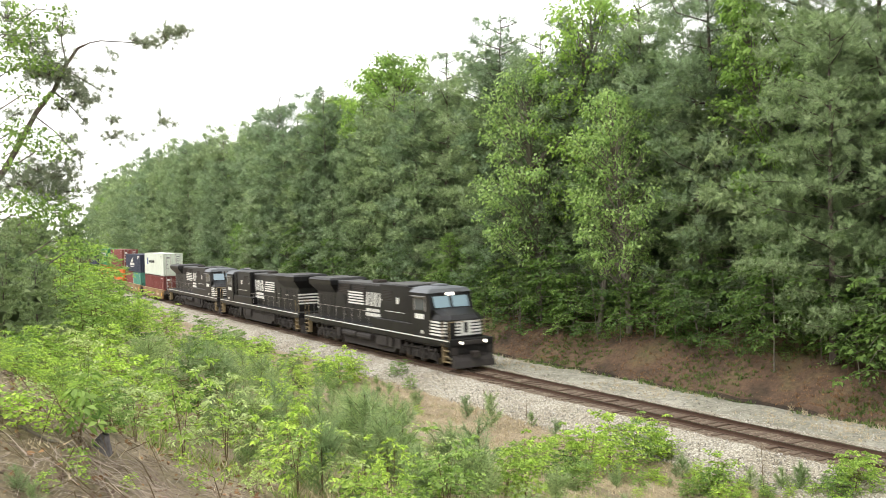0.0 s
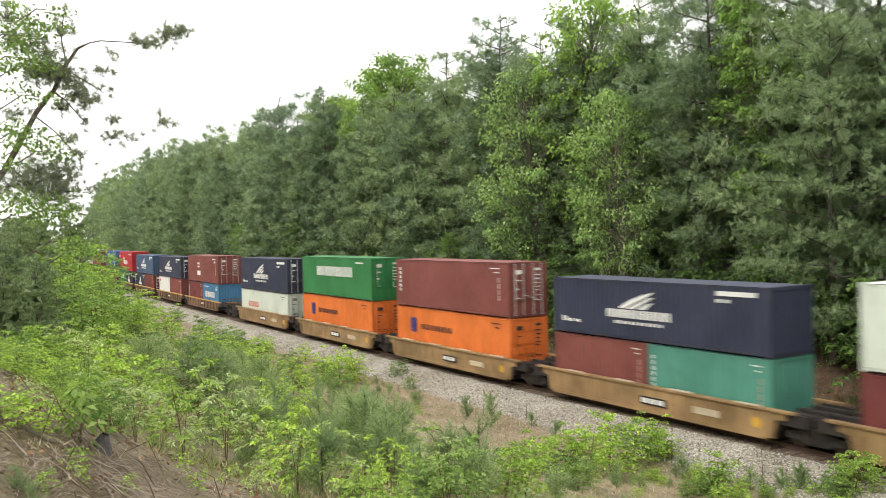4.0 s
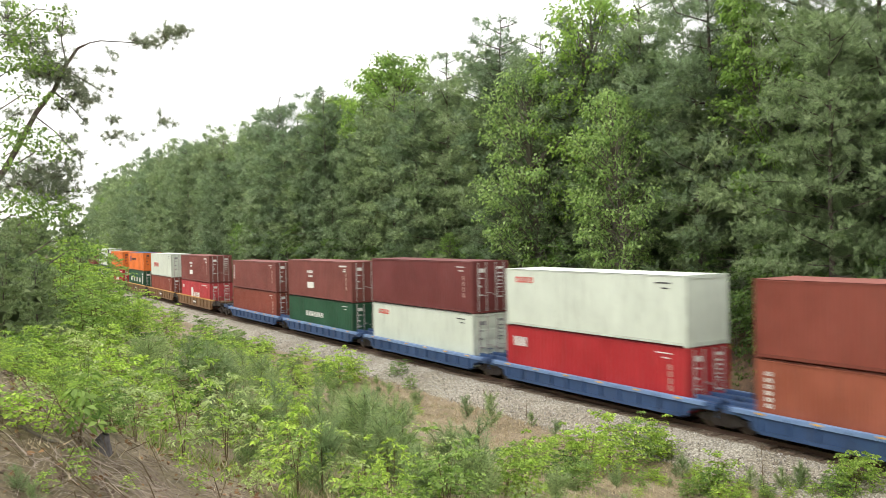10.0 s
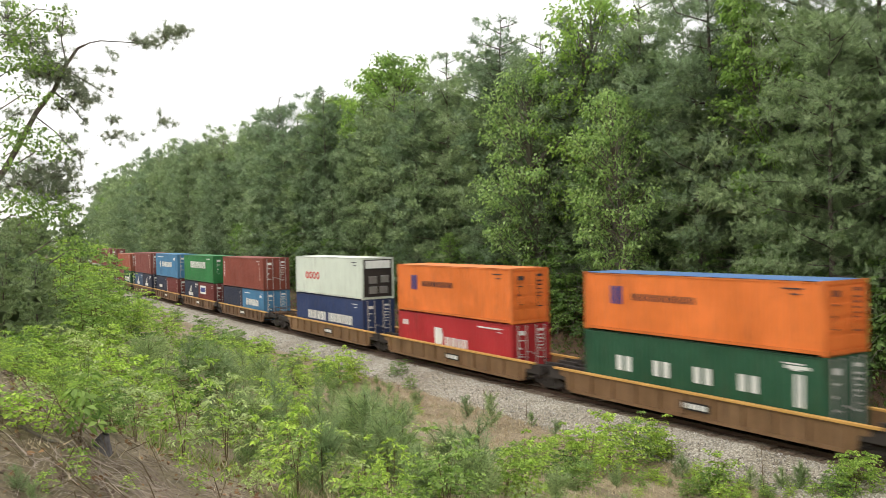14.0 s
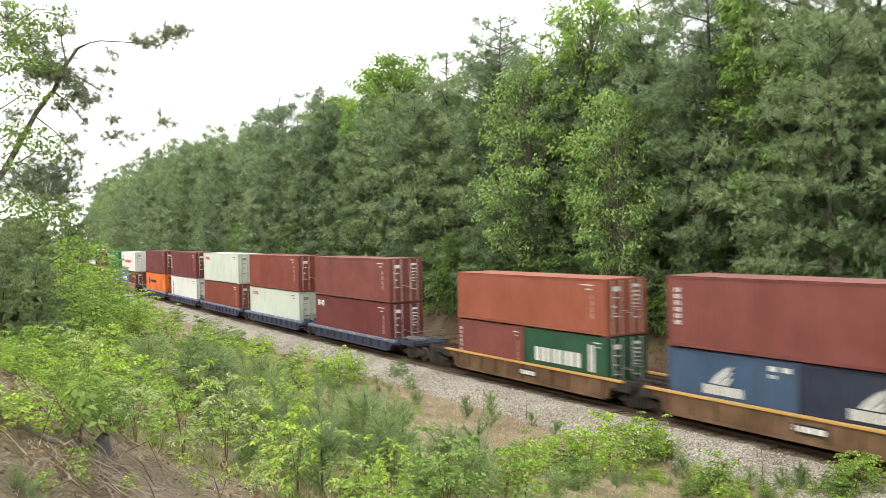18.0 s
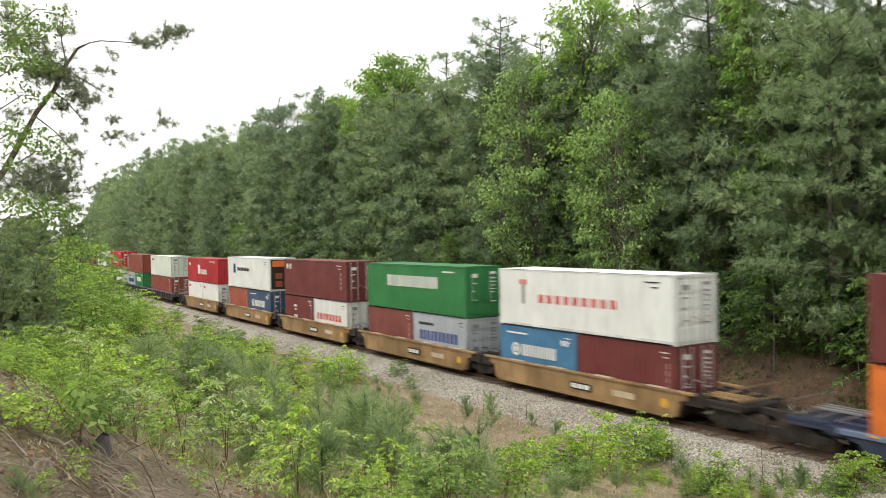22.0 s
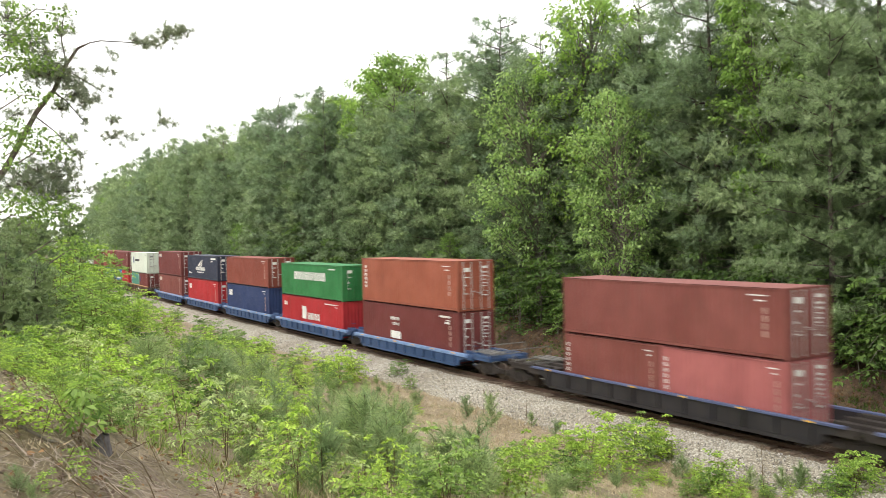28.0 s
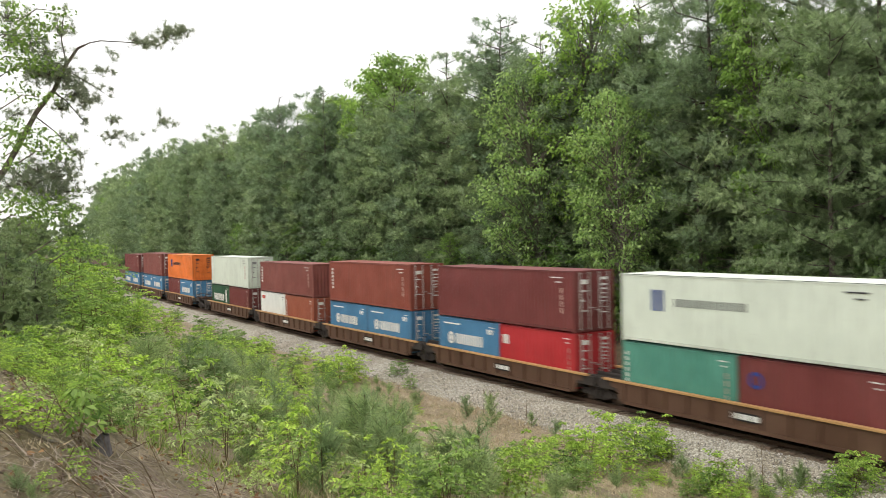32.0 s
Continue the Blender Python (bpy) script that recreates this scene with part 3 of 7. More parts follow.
def spray_meshes(seed, h, wide, stems=4, twigs=9, pairs=6, size=0.09, slim=0.5, low=0.15, rise=0.45, droop=0.5, subs=0, tilt=0.35, mat=None, barkmat=None, lean=0.22, thick=0.006):
    """A shrub or small tree of leaning stems; its twigs carry leaves in pairs, held flat in layered sprays."""
    rng = np.random.default_rng(seed)
    wood, base, way, ups, length = [], [], [], [], []
    up = np.array([0, 0, 1.0])

    def dress(path, n, out):
        u = np.linspace(0.25, 1.0, n)
        at = np.column_stack([np.interp(u, np.linspace(0, 1, len(path)), path[:, i]) for i in range(3)])
        along = unit(path[-1] - path[0])
        flat = unit(np.cross(along, up))
        for sgn in (-1, 1):
            base.append(at + rng.normal(0, 0.12 * size, (n, 3)))
            way.append(along * 0.55 + flat * sgn * 0.9 + rng.normal(0, 0.28, (n, 3)) - up * 0.12)
            ups.append(up + rng.normal(0, tilt, (n, 3)) + out * 0.2)
            length.append(size * rng.uniform(0.65, 1.25, n))
        base.append(path[-1:])
        way.append(along[None] + rng.normal(0, 0.2, (1, 3)))
        ups.append(up[None] + rng.normal(0, tilt, (1, 3)))
        length.append(np.array([size * 1.1]))

    for st in range(stems):
        a0 = 2 * PI * (st + rng.random() * 0.7) / stems
        off = wide * lean * (0.3 + rng.random()) if stems > 1 else wide * 0.05
        u = np.linspace(0, 1, 6)
        tall = h * (rng.uniform(0.7, 0.96) if stems > 1 else 0.95)
        axis = np.column_stack([math.cos(a0) * off * u ** 1.4, math.sin(a0) * off * u ** 1.4, tall * u]) + np.cumsum(rng.normal(0, 0.012 * h, (6, 3)), 0) * u[:, None]
        wood.append(tube(axis, np.linspace(1, 0.2, 6) * h * thick, 5))
        for k in range(twigs):
            f = low + (1 - low) * (k + rng.random()) / twigs
            root = np.array([np.interp(f, u, axis[:, i]) for i in range(3)])
            a = a0 + k * 2.4 + rng.normal(0, 0.5)
            out = np.array([math.cos(a), math.sin(a), 0])
            reach = wide * 0.5 * math.sqrt(max(0.05, 1 - ((f - 0.42) / 0.64) ** 2)) * rng.uniform(0.45, 1.05)
            w = np.linspace(0, 1, 4)[:, None]
            twig = root + out * reach * w + up * reach * (rise * w - droop * w * w) + rng.normal(0, 0.03 * reach, (4, 3)) * w
            wood.append(tube(twig[[0, 2, 3]] if h > 2 else twig[[0, 3]], (np.array([0.5, 0.32, 0.15]) if h > 2 else np.array([0.5, 0.18])) * h * thick, 3))
            if not subs:
                dress(twig, max(3, int(pairs * rng.uniform(0.7, 1.3))), out)
                continue
            along, flat = unit(twig[-1] - twig[0]), np.array([-out[1], out[0], 0])
            for q in range(subs):
                w0 = 0.25 + 0.75 * (q + rng.random()) / subs
                p0 = np.array([np.interp(w0, np.linspace(0, 1, 4), twig[:, i]) for i in range(3)])
                sgn = 1 if q % 2 else -1
                run = reach * rng.uniform(0.25, 0.5)
                way_s = unit(along * 0.7 + flat * sgn * rng.uniform(0.4, 1.0) + rng.normal(0, 0.15, 3))
                w2 = np.linspace(0, 1, 3)[:, None]
                dress(p0 + way_s * run * w2 + up * run * (0.15 * w2 - 0.35 * w2 * w2), max(3, int(pairs * rng.uniform(0.7, 1.3))), out)
    base, way, ups, length = np.concatenate(base), np.concatenate(way), np.concatenate(ups), np.concatenate(length)
    v, f = leaf_quads(base, way, ups, length, length * slim * rng.uniform(0.8, 1.2, len(length)))
    wv, wf = gather(wood)
    return mesh_of("stem", wv.tolist(), wf.tolist(), barkmat or M_STEM), mesh_of("foliage", v.tolist(), f.tolist(), mat or M_FRESH)


def plant(name, meshes, x, y, z, scale, turn, label, category, group="", parts=("trunk", "crown"), leafmat=None):
    root = thing(name, label, category, group)
    root.matrix_world = pose(x, y, z, 0, 0, turn) @ Matrix.Diagonal((scale, scale, scale, 1))
    part(parts[0], meshes[0], None, root)
    part(parts[1], meshes[1], leafmat, root)
    return root


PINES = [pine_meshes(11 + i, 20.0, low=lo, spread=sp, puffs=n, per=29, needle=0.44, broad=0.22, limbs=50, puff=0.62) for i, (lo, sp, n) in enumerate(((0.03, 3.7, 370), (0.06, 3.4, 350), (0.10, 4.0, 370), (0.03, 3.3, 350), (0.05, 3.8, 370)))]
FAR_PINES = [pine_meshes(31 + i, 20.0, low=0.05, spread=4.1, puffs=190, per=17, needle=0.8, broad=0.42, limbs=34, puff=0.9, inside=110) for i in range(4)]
OAKS = [broadleaf_meshes(51 + i, 20.0, w, low=lo, clumps=190, per=52, size=0.19, mat=M_SPRING, barkmat=M_GREYBARK, crisp=0.5) for i, (w, lo) in enumerate(((8.0, 0.12), (7.0, 0.2), (8.5, 0.2)))]
FAR_OAKS = [broadleaf_meshes(61 + i, 20.0, 9.0, low=0.15, clumps=110, per=26, size=0.46, mat=M_SPRING, barkmat=M_GREYBARK, crisp=0.4) for i in range(2)]
DOMES = [broadleaf_meshes(66 + i, 20.0, w, low=lo, clumps=150, per=64, size=0.27, mat=M_SPRING, barkmat=M_GREYBARK, crisp=0.45) for i, (w, lo) in enumerate(((7.0, 0.45), (7.6, 0.15), (5.4, 0.2)))]
EDGE = [spray_meshes(71 + i, 6.0, 5.8, stems=3, twigs=9, pairs=4, size=0.26, slim=0.62, low=0.12, rise=0.35, droop=0.45, subs=6, tilt=0.45, mat=M_DEEP, barkmat=M_GREYBARK, thick=0.006) for i in range(3)]
EDGE.append(spray_meshes(75, 6.0, 5.0, stems=1, twigs=20, pairs=5, size=0.22, slim=0.62, low=0.3, rise=0.3, droop=0.5, subs=8, tilt=0.45, mat=M_DEEP, barkmat=M_GREYBARK, thick=0.009))
L_PINE = "tall pine with dark grey-green needles on a wooded bank"
L_OAK = "leafy deciduous tree in fresh spring green among pines"
L_EDGE = "leafy understorey bush at the foot of the woods"


def forest():
    rng = np.random.default_rng(7)

    def stand(kind, s, d, top, turn=None, far=False, tint=None):
        x, y = on_track(s, d)
        z = ground_xy(float(x), float(y)) - 0.05
        h = top - z
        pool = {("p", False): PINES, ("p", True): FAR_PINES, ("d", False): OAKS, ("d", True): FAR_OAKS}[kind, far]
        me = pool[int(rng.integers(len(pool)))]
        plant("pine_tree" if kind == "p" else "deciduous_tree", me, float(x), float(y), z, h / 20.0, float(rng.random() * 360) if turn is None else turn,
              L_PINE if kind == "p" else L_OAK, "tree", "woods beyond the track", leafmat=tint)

    # the skyline trees
    for kind, s, d, top in (("p", -66.5, 14, 24.6), ("p", -56.5, 14, 25.6), ("p", -51.5, 14, 23.0), ("p", -48.5, 15, 23.8), ("p", -44, 16, 24.6), ("p", -36, 15, 25.6),
                            ("p", -30.5, 15, 26.0), ("p", -25.5, 14, 26.0), ("p", -84, 14, 22.8), ("p", -70, 13, 21.4),
                            ("d", -56, 12.2, 9.2), ("p", -25.5, 11.6, 18.2), ("p", -76, 14, 22.6), ("p", -61, 15, 24.4)):
        stand(kind, s, d, top)
    # the leafy trees that stand out among the pines
    for k, s, d, top, tint in ((0, -87.8, 18.6, 29.4, M_SPRING), (0, -91.8, 19.6, 28.3, M_SPRING), (0, -103.0, 20, 26.9, M_SPRING), (1, -50.2, 12.0, 20.8, M_PALE), (2, -43.4, 11.7, 15.8, M_PALE), (1, -40.8, 12.0, 17.5, M_PALE),
                               (2, -29.6, 14.6, 22.5, M_SPRING), (1, -46.5, 16, 26.2, M_SPRING), (2, -62.0, 11.8, 8.2, M_SPRING), (2, -59.8, 12.0, 6.9, M_PALE)):
        x, y = on_track(s, d)
        z = ground_xy(float(x), float(y)) - 0.05
        plant("deciduous_tree", DOMES[k], float(x), float(y), z, (top - z) / 18.2, s * 7, L_OAK, "tree", "woods beyond the track", leafmat=tint)
    for kind, s, d, top in (("p", -114.5, 16, 28.0), ("p", -124, 16, 27.0), ("p", -134, 17, 26.4), ("p", -145, 16, 26.6), ("p", -155.5, 16, 27.6),
                            ("p", -166, 16, 27.6), ("p", -175, 15, 28.4), ("p", -188, 15, 28.0), ("p", -203, 15, 28.0), ("p", -228.5, 15, 28.6), ("d", -218, 18, 28.4), ("d", -155.5, 19, 27.0),
                            ("p", -248, 15, 28.5), ("p", -268, 14, 29.5), ("d", -114.5, 10.5, 11.6), ("p", -95, 15, 25.6), ("d", -290, 15, 29), ("p", -310, 14, 30), ("p", -335, 14, 30), ("p", -360, 14, 30), ("p", -390, 14, 30)):
        stand(kind, s, d, top, far=s < -110)
    # the edge of the woods, then the ranks behind it
    for row, (d0, step, hmin, hmax) in enumerate(((14.0, 4.4, 13, 20.0), (17.0, 4.6, 18, 22.5), (21, 5.5, 20.5, 24.5))):
        s = -13.0 + row
        while s > -150:
            leafy = rng.random() < (0.0, 0.03, 0.22)[row]
            top = rng.uniform(hmin, hmax) + (2.5 if s < -100 else 0)
            stand("d" if leafy else "p", s + rng.uniform(-1.2, 1.2), d0 + rng.uniform(-1.2, 1.6), top, far=row >= 2 or s < (-90, -60, 0)[row])
            s -= step * rng.uniform(0.8, 1.25)
    for d0, step in ((13, 6), (18.5, 7)):
        s = -150.0
        while s > -430:
            stand("d" if rng.random() < 0.04 else "p", s, d0 + rng.uniform(-1.5, 2.5), rng.uniform(22, 27), far=True)
            s -= step * rng.uniform(0.8, 1.3)
    s = -6.0
    while s < 70:
        stand("d" if rng.random() < 0.25 else "p", s, 13 + rng.uniform(-1.5, 5), rng.uniform(17, 23), far=True)
        s += 6.5 * rng.uniform(0.8, 1.3)
    # small leafy trees in front of the pine trunks
    s = -15.0
    while s > -110:
        h = rng.uniform(4.5, 9)
        x, y = on_track(s, 12.6 + rng.uniform(-0.5, 1.2))
        z = ground_xy(float(x), float(y)) - 0.05
        plant("deciduous_tree", EDGE[int(rng.integers(4))], float(x), float(y), z, h / 6.0, float(rng.random() * 360), "small leafy tree at the edge of the pine woods", "tree",
              "small trees along the woods", leafmat=(M_DEEP, M_DEEP, M_DEEP, M_MID)[int(rng.integers(4))])
        s -= rng.uniform(8.0, 15.0)
    # bushes at the foot of the woods
    s = -12.0
    while s > -170:
        d = 12.2 + rng.uniform(-0.6, 1.8)
        x, y = on_track(s, d)
        h = rng.uniform(2.6, 6.4)
        plant("understorey_bush", EDGE[int(rng.integers(4))], float(x), float(y), ground_xy(float(x), float(y)) - 0.05, h / 6.0, float(rng.random() * 360),
              L_EDGE, "bush", "bushes under the woods", leafmat=M_DEEP)
        s -= rng.uniform(1.7, 3.2) if s > -100 else rng.uniform(2.5, 5)
    # leafy branches leaning out over the bank where it is near
    s = -12.0
    while s > -64:
        x, y = on_track(s, 11.0 + rng.uniform(-0.3, 0.8))
        h = rng.uniform(3.4, 6.2) if s < -22 else rng.uniform(4.4, 7.0)
        plant("understorey_bush", EDGE[3 if rng.random() < 0.6 else int(rng.integers(3))], float(x), float(y), ground_xy(float(x), float(y)) - 0.05, h / 6.0, float(rng.random() * 360),
              L_EDGE, "bush", "bushes under the woods", leafmat=(M_MID, M_DEEP, M_DEEP, M_DEEP)[int(rng.integers(4))])
        s -= rng.uniform(1.8, 3.4)
    # low green growth along the top of the bank
    for _ in range(34):
        s, d = rng.uniform(-75, -14), rng.uniform(10.6, 12.2)
        x, y = (float(v) for v in on_track(s, d))
        plant("understorey_bush", EDGE[int(rng.integers(3))], x, y, ground_xy(x, y) - 0.05, rng.uniform(0.5, 1.3) / 6.0, float(rng.random() * 360),
              L_EDGE, "bush", "bushes under the woods", leafmat=(M_MID, M_DEEP)[int(rng.integers(2))])
    # woods behind the camera and on the near side further along
    for s, d, top in ((14, -42, 24), (-4, -50, 26), (28, -36, 22), (-22, -48, 25), (40, -24, 20), (-40, -46, 24), (-58, -42, 24), (-80, -40, 24), (-105, -42, 25), (8, -38, 20)):
        stand("p" if rng.random() < 0.7 else "d", s, d, top, far=True)


forest()

SHRUBS = [spray_meshes(81 + i, 1.5, 1.45, stems=5, twigs=9, pairs=4, size=0.085, slim=0.6, low=0.1, rise=0.5, droop=0.4, subs=4, tilt=0.55, mat=M_FRESH) for i in range(4)]
FRONDS = [spray_meshes(86 + i, 1.4, 1.5, stems=3, twigs=9, pairs=7, size=0.085, slim=0.42, low=0.3, rise=0.55, droop=0.75, subs=2, tilt=0.4, mat=M_SILVER, thick=0.005) for i in range(3)]
BROAD = spray_meshes(90, 0.5, 0.7, stems=1, twigs=14, pairs=4, size=0.075, slim=0.72, low=0.15, rise=0.6, droop=0.5, tilt=0.4, mat=M_FRESH)
BIGLEAF = spray_meshes(91, 1.1, 0.8, stems=2, twigs=11, pairs=3, size=0.15, slim=0.5, low=0.35, rise=0.35, droop=0.9, tilt=0.7, mat=M_MID, lean=0.12)
SAPLINGS = [spray_meshes(93 + i, 4.0, 2.5, stems=3, twigs=16, pairs=6, size=0.12, slim=0.6, low=0.12, rise=0.6, droop=0.45, subs=6, tilt=0.5, mat=M_FRESH) for i in range(2)]


def young_pine_meshes(seed, h=1.3):
    """A pine sapling: upright leader, whorls of rising twigs, long fine needles."""
    rng = np.random.default_rng(seed)
    z = np.linspace(0, h, 6)
    axis = np.column_stack([np.cumsum(rng.normal(0, 0.012, (6, 2)), 0), z])
    wood = [tube(axis, np.linspace(0.016, 0.004, 6), 5)]
    base, way = [], []

    def bottlebrush(path, n):
        q = rng.random(n)
        i = np.minimum((q * (len(path) - 1)).astype(int), len(path) - 2)
        p = path[i] + (path[i + 1] - path[i]) * (q * (len(path) - 1) - i)[:, None]
        along = unit(path[-1] - path[0])
        base.append(p)
        way.append(rng.normal(0, 0.65, (n, 3)) + along * 0.8)

    bottlebrush(axis[2:], 230)
    for k in range(22):
        f = rng.uniform(0.08, 0.85)
        root = np.array([np.interp(f * h, z, axis[:, i]) for i in range(3)])
        a = rng.random() * 2 * PI
        reach = (0.52 - 0.32 * f) * h * rng.uniform(0.6, 1.15) * 0.8
        u = np.linspace(0, 1, 4)[:, None]
        twig = root + np.array([math.cos(a), math.sin(a), 0]) * reach * u + np.array([0, 0, 1.0]) * reach * (0.25 * u + 0.75 * u * u)
        wood.append(tube(twig[[0, 1, 3]], [0.007, 0.005, 0.003], 3))
        bottlebrush(twig, 84)
    base, way = np.concatenate(base), np.concatenate(way)
    n = len(base)
    v, f = cards(base, way, rng.uniform(0.14, 0.27, n), rng.uniform(0.0065, 0.012, n), rng, 0.1, True)
    wv, wf = gather(wood)
    return mesh_of("stem", wv.tolist(), wf.tolist(), M_STEM), mesh_of("needles", v.tolist(), f.tolist(), M_YOUNGPINE)


YOUNG = [young_pine_meshes(101 + i) for i in range(3)]


def hillside():
    rng = np.random.default_rng(17)

    def shrub(pool, x, y, h, full, leafmat, label, group):
        plant("shrub", pool[int(rng.integers(len(pool)))], x, y, ground_xy(x, y) - 0.04, h / full, float(rng.random() * 360), label, "shrub", group, parts=("stem", "foliage"), leafmat=leafmat)

    def leafy(x, y, h, tones=(M_FRESH, M_FRESH, M_MID)):
        shrub(SHRUBS, x, y, h, 1.4, tones[int(rng.integers(len(tones)))], "bright green leafy shrub on the grassy slope", "shrubs on the slope")

    def frond(x, y, h):
        shrub(FRONDS, x, y, h, 1.3, M_SILVER if rng.random() < 0.6 else M_FRESH, "arching shrub with pale feathery leaf sprays on the slope", "feathery shrubs on the slope")

    def pine(x, y, h):
        plant("pine_sapling", YOUNG[int(rng.integers(3))], x, y, ground_xy(x, y) - 0.03, h / 1.35, float(rng.random() * 360), "young pine with long soft needles on the slope", "pine sapling",
              "pine saplings on the slope", parts=("stem", "needles"))

    # x, y and height of each
    for x, y, h in ((-10.6, 2.9, 1.3), (-11.4, 3.7, 1.3), (-9.5, 2.1, 0.9), (-13.0, 4.6, 0.9), (-12.4, 3.6, 0.5), (-9.2, 3.8, 1.15), (-9.2, 4.1, 0.92), (-10.9, 4.3, 0.9), (-8.9, 3.2, 0.5), (-8.5, 1.0, 0.33),
                    (-8.1, 0.8, 0.22), (-15.4, 2.6, 1.3), (-18.2, 3.7, 1.2), (-25.2, 6.4, 1.1), (-10.2, 5.6, 0.85), (-9.8, 4.9, 0.6), (-14.2, 3.3, 1.1)):
        frond(x, y, h)
    for x, y, h in ((-21.9, 3.1, 1.4), (-27.1, 3.3, 1.0), (-22.4, 4.1, 1.4), (-38.9, 8.6, 2.1), (-32.8, 8.5, 1.6), (-87.8, 20.5, 3.0), (-37.1, 10.9, 1.6), (-34.0, 10.5, 1.5), (-42.8, 14.6, 1.7), (-38.4, 14.0, 1.8),
                    (-28.7, 11.8, 1.4), (-46.1, 20.9, 1.8), (-44.6, 21.1, 2.2), (-45.2, 22.3, 1.9), (-34.7, 14.9, 1.0), (-44.7, 25.0, 1.3), (-41.4, 23.9, 0.9), (-13.3, 10.2, 1.3), (-13.2, 9.7, 0.9), (-19.3, 15.5, 1.1),
                    (-21.9, 18.5, 1.7), (-21.4, 19.1, 1.9), (-22.2, 20.8, 2.2), (-22.7, 22.4, 1.8), (-23.0, 23.6, 1.7), (-23.0, 24.1, 1.4), (-17.5, 15.2, 1.1), (-18.7, 22.2, 1.4), (-18.8, 21.8, 1.0), (-18.3, 22.7, 0.65)):
        leafy(x, y, h)
    for x, y, h in ((-15.8, 25.0, 1.7), (-16.0, 25.4, 1.6), (-16.0, 24.6, 1.1), (-17.5, 9.5, 1.05), (-13.4, 7.5, 0.86), (-11.4, 6.9, 0.54), (-12.8, 7.9, 0.6), (-17.3, 23.9, 0.5), (-16.8, 24.4, 0.7), (-16.4, 24.6, 0.6),
                    (-17.8, 23.4, 0.47), (-19.1, 21.2, 0.7), (-18.5, 18.4, 0.35), (-55.2, 23.6, 1.3), (-49.6, 24.2, 0.9), (-60.0, 22.5, 1.6), (-66.0, 22.0, 1.8), (-72.3, 22.5, 1.8), (-77.2, 23.0, 1.7), (-86.9, 23.5, 1.9),
                    (-60, 15.5, 2.2), (-72, 17, 2.4), (-40, 8.5, 2.2), (-48, 9.5, 2.4), (-52, 17.5, 1.8), (-31.5, 11.5, 1.5), (-29.0, 9.0, 1.5), (-35, 16.5, 1.4), (-56, 20.5, 1.6), (-50.5, 20.5, 1.6), (-41.0, 18.5, 1.5)):
        leafy(x, y, h, (M_FRESH, M_FRESH, M_MID) if x > -26 else (M_FRESH, M_MID, M_MID))
    for x, y, h in ((-7.8, 0.8, 0.23), (-7.9, 0.9, 0.21), (-8.1, 1.1, 0.2), (-7.9, 1.0, 0.16), (-7.9, 0.7, 0.21), (-7.6, 1.2, 0.15), (-7.4, 1.2, 0.14), (-9.1, 2.5, 0.16), (-7.6, 1.6, 0.12), (-13.0, 3.2, 0.45),
                    (-7.1, 0.9, 0.13), (-8.3, 2.4, 0.16), (-10.2, 5.1, 0.2)):
        plant("seedling", BROAD, x, y, ground_xy(x, y) - 0.02, h / 0.34, float(rng.random() * 360), "low seedling with rounded yellow-green leaves on the straw", "seedling", "seedlings on the bank", parts=("stem", "foliage"))
    plant("sapling", BIGLEAF, -8.25, 1.35, ground_xy(-8.25, 1.35) - 0.03, 0.66, 40, "broad-leaved sapling with a few browned leaves on the bank", "sapling", parts=("stem", "foliage"))
    for k, (x, y, h) in enumerate(((-24.5, 3.7, 3.3), (-28, 4.6, 3.5), (-33, 6.0, 3.5), (-19.0, 3.3, 2.0), (-23.0, 4.4, 2.7), (-21.0, 3.2, 2.5), (-38, 7.4, 3.4))):
        plant("sapling", SAPLINGS[k % 2], x, y, ground_xy(x, y) - 0.04, h / 3.9, float(rng.random() * 360), "tall sapling in bright spring leaf", "sapling", "saplings on the slope", parts=("stem", "foliage"), leafmat=(M_MID, M_FRESH, M_MID)[k % 3])
    for x, y, h in ((-11.7, 5.9, 1.4), (-12.1, 5.7, 1.1), (-12.3, 6.6, 1.15), (-13.9, 6.8, 1.3), (-16.5, 8.6, 1.2), (-11.2, 6.2, 0.9), (-13.8, 6.1, 1.1), (-16.1, 7.4, 1.0), (-18.9, 4.7, 1.1), (-18.8, 5.3, 1.35),
                    (-18.3, 5.6, 1.45), (-21.8, 7.1, 1.45), (-24.5, 8.5, 1.4), (-22.3, 8.2, 1.45), (-21.9, 8.5, 1.4), (-15.6, 5.3, 0.85), (-12.7, 3.9, 0.76), (-13.3, 5.1, 0.83), (-11.4, 4.0, 0.54), (-12.7, 8.1, 1.25),
                    (-12.9, 8.8, 1.5), (-14.9, 9.9, 1.05), (-13.6, 8.4, 0.63), (-12.1, 7.7, 0.78), (-13.0, 9.1, 0.84), (-30.9, 21.9, 1.6), (-33.0, 22.0, 1.2), (-30.2, 23.6, 0.75), (-23.2, 23.7, 0.95), (-22.6, 24.1, 0.75), (-27.7, 22.9, 0.9)):
        pine(x, y, h)
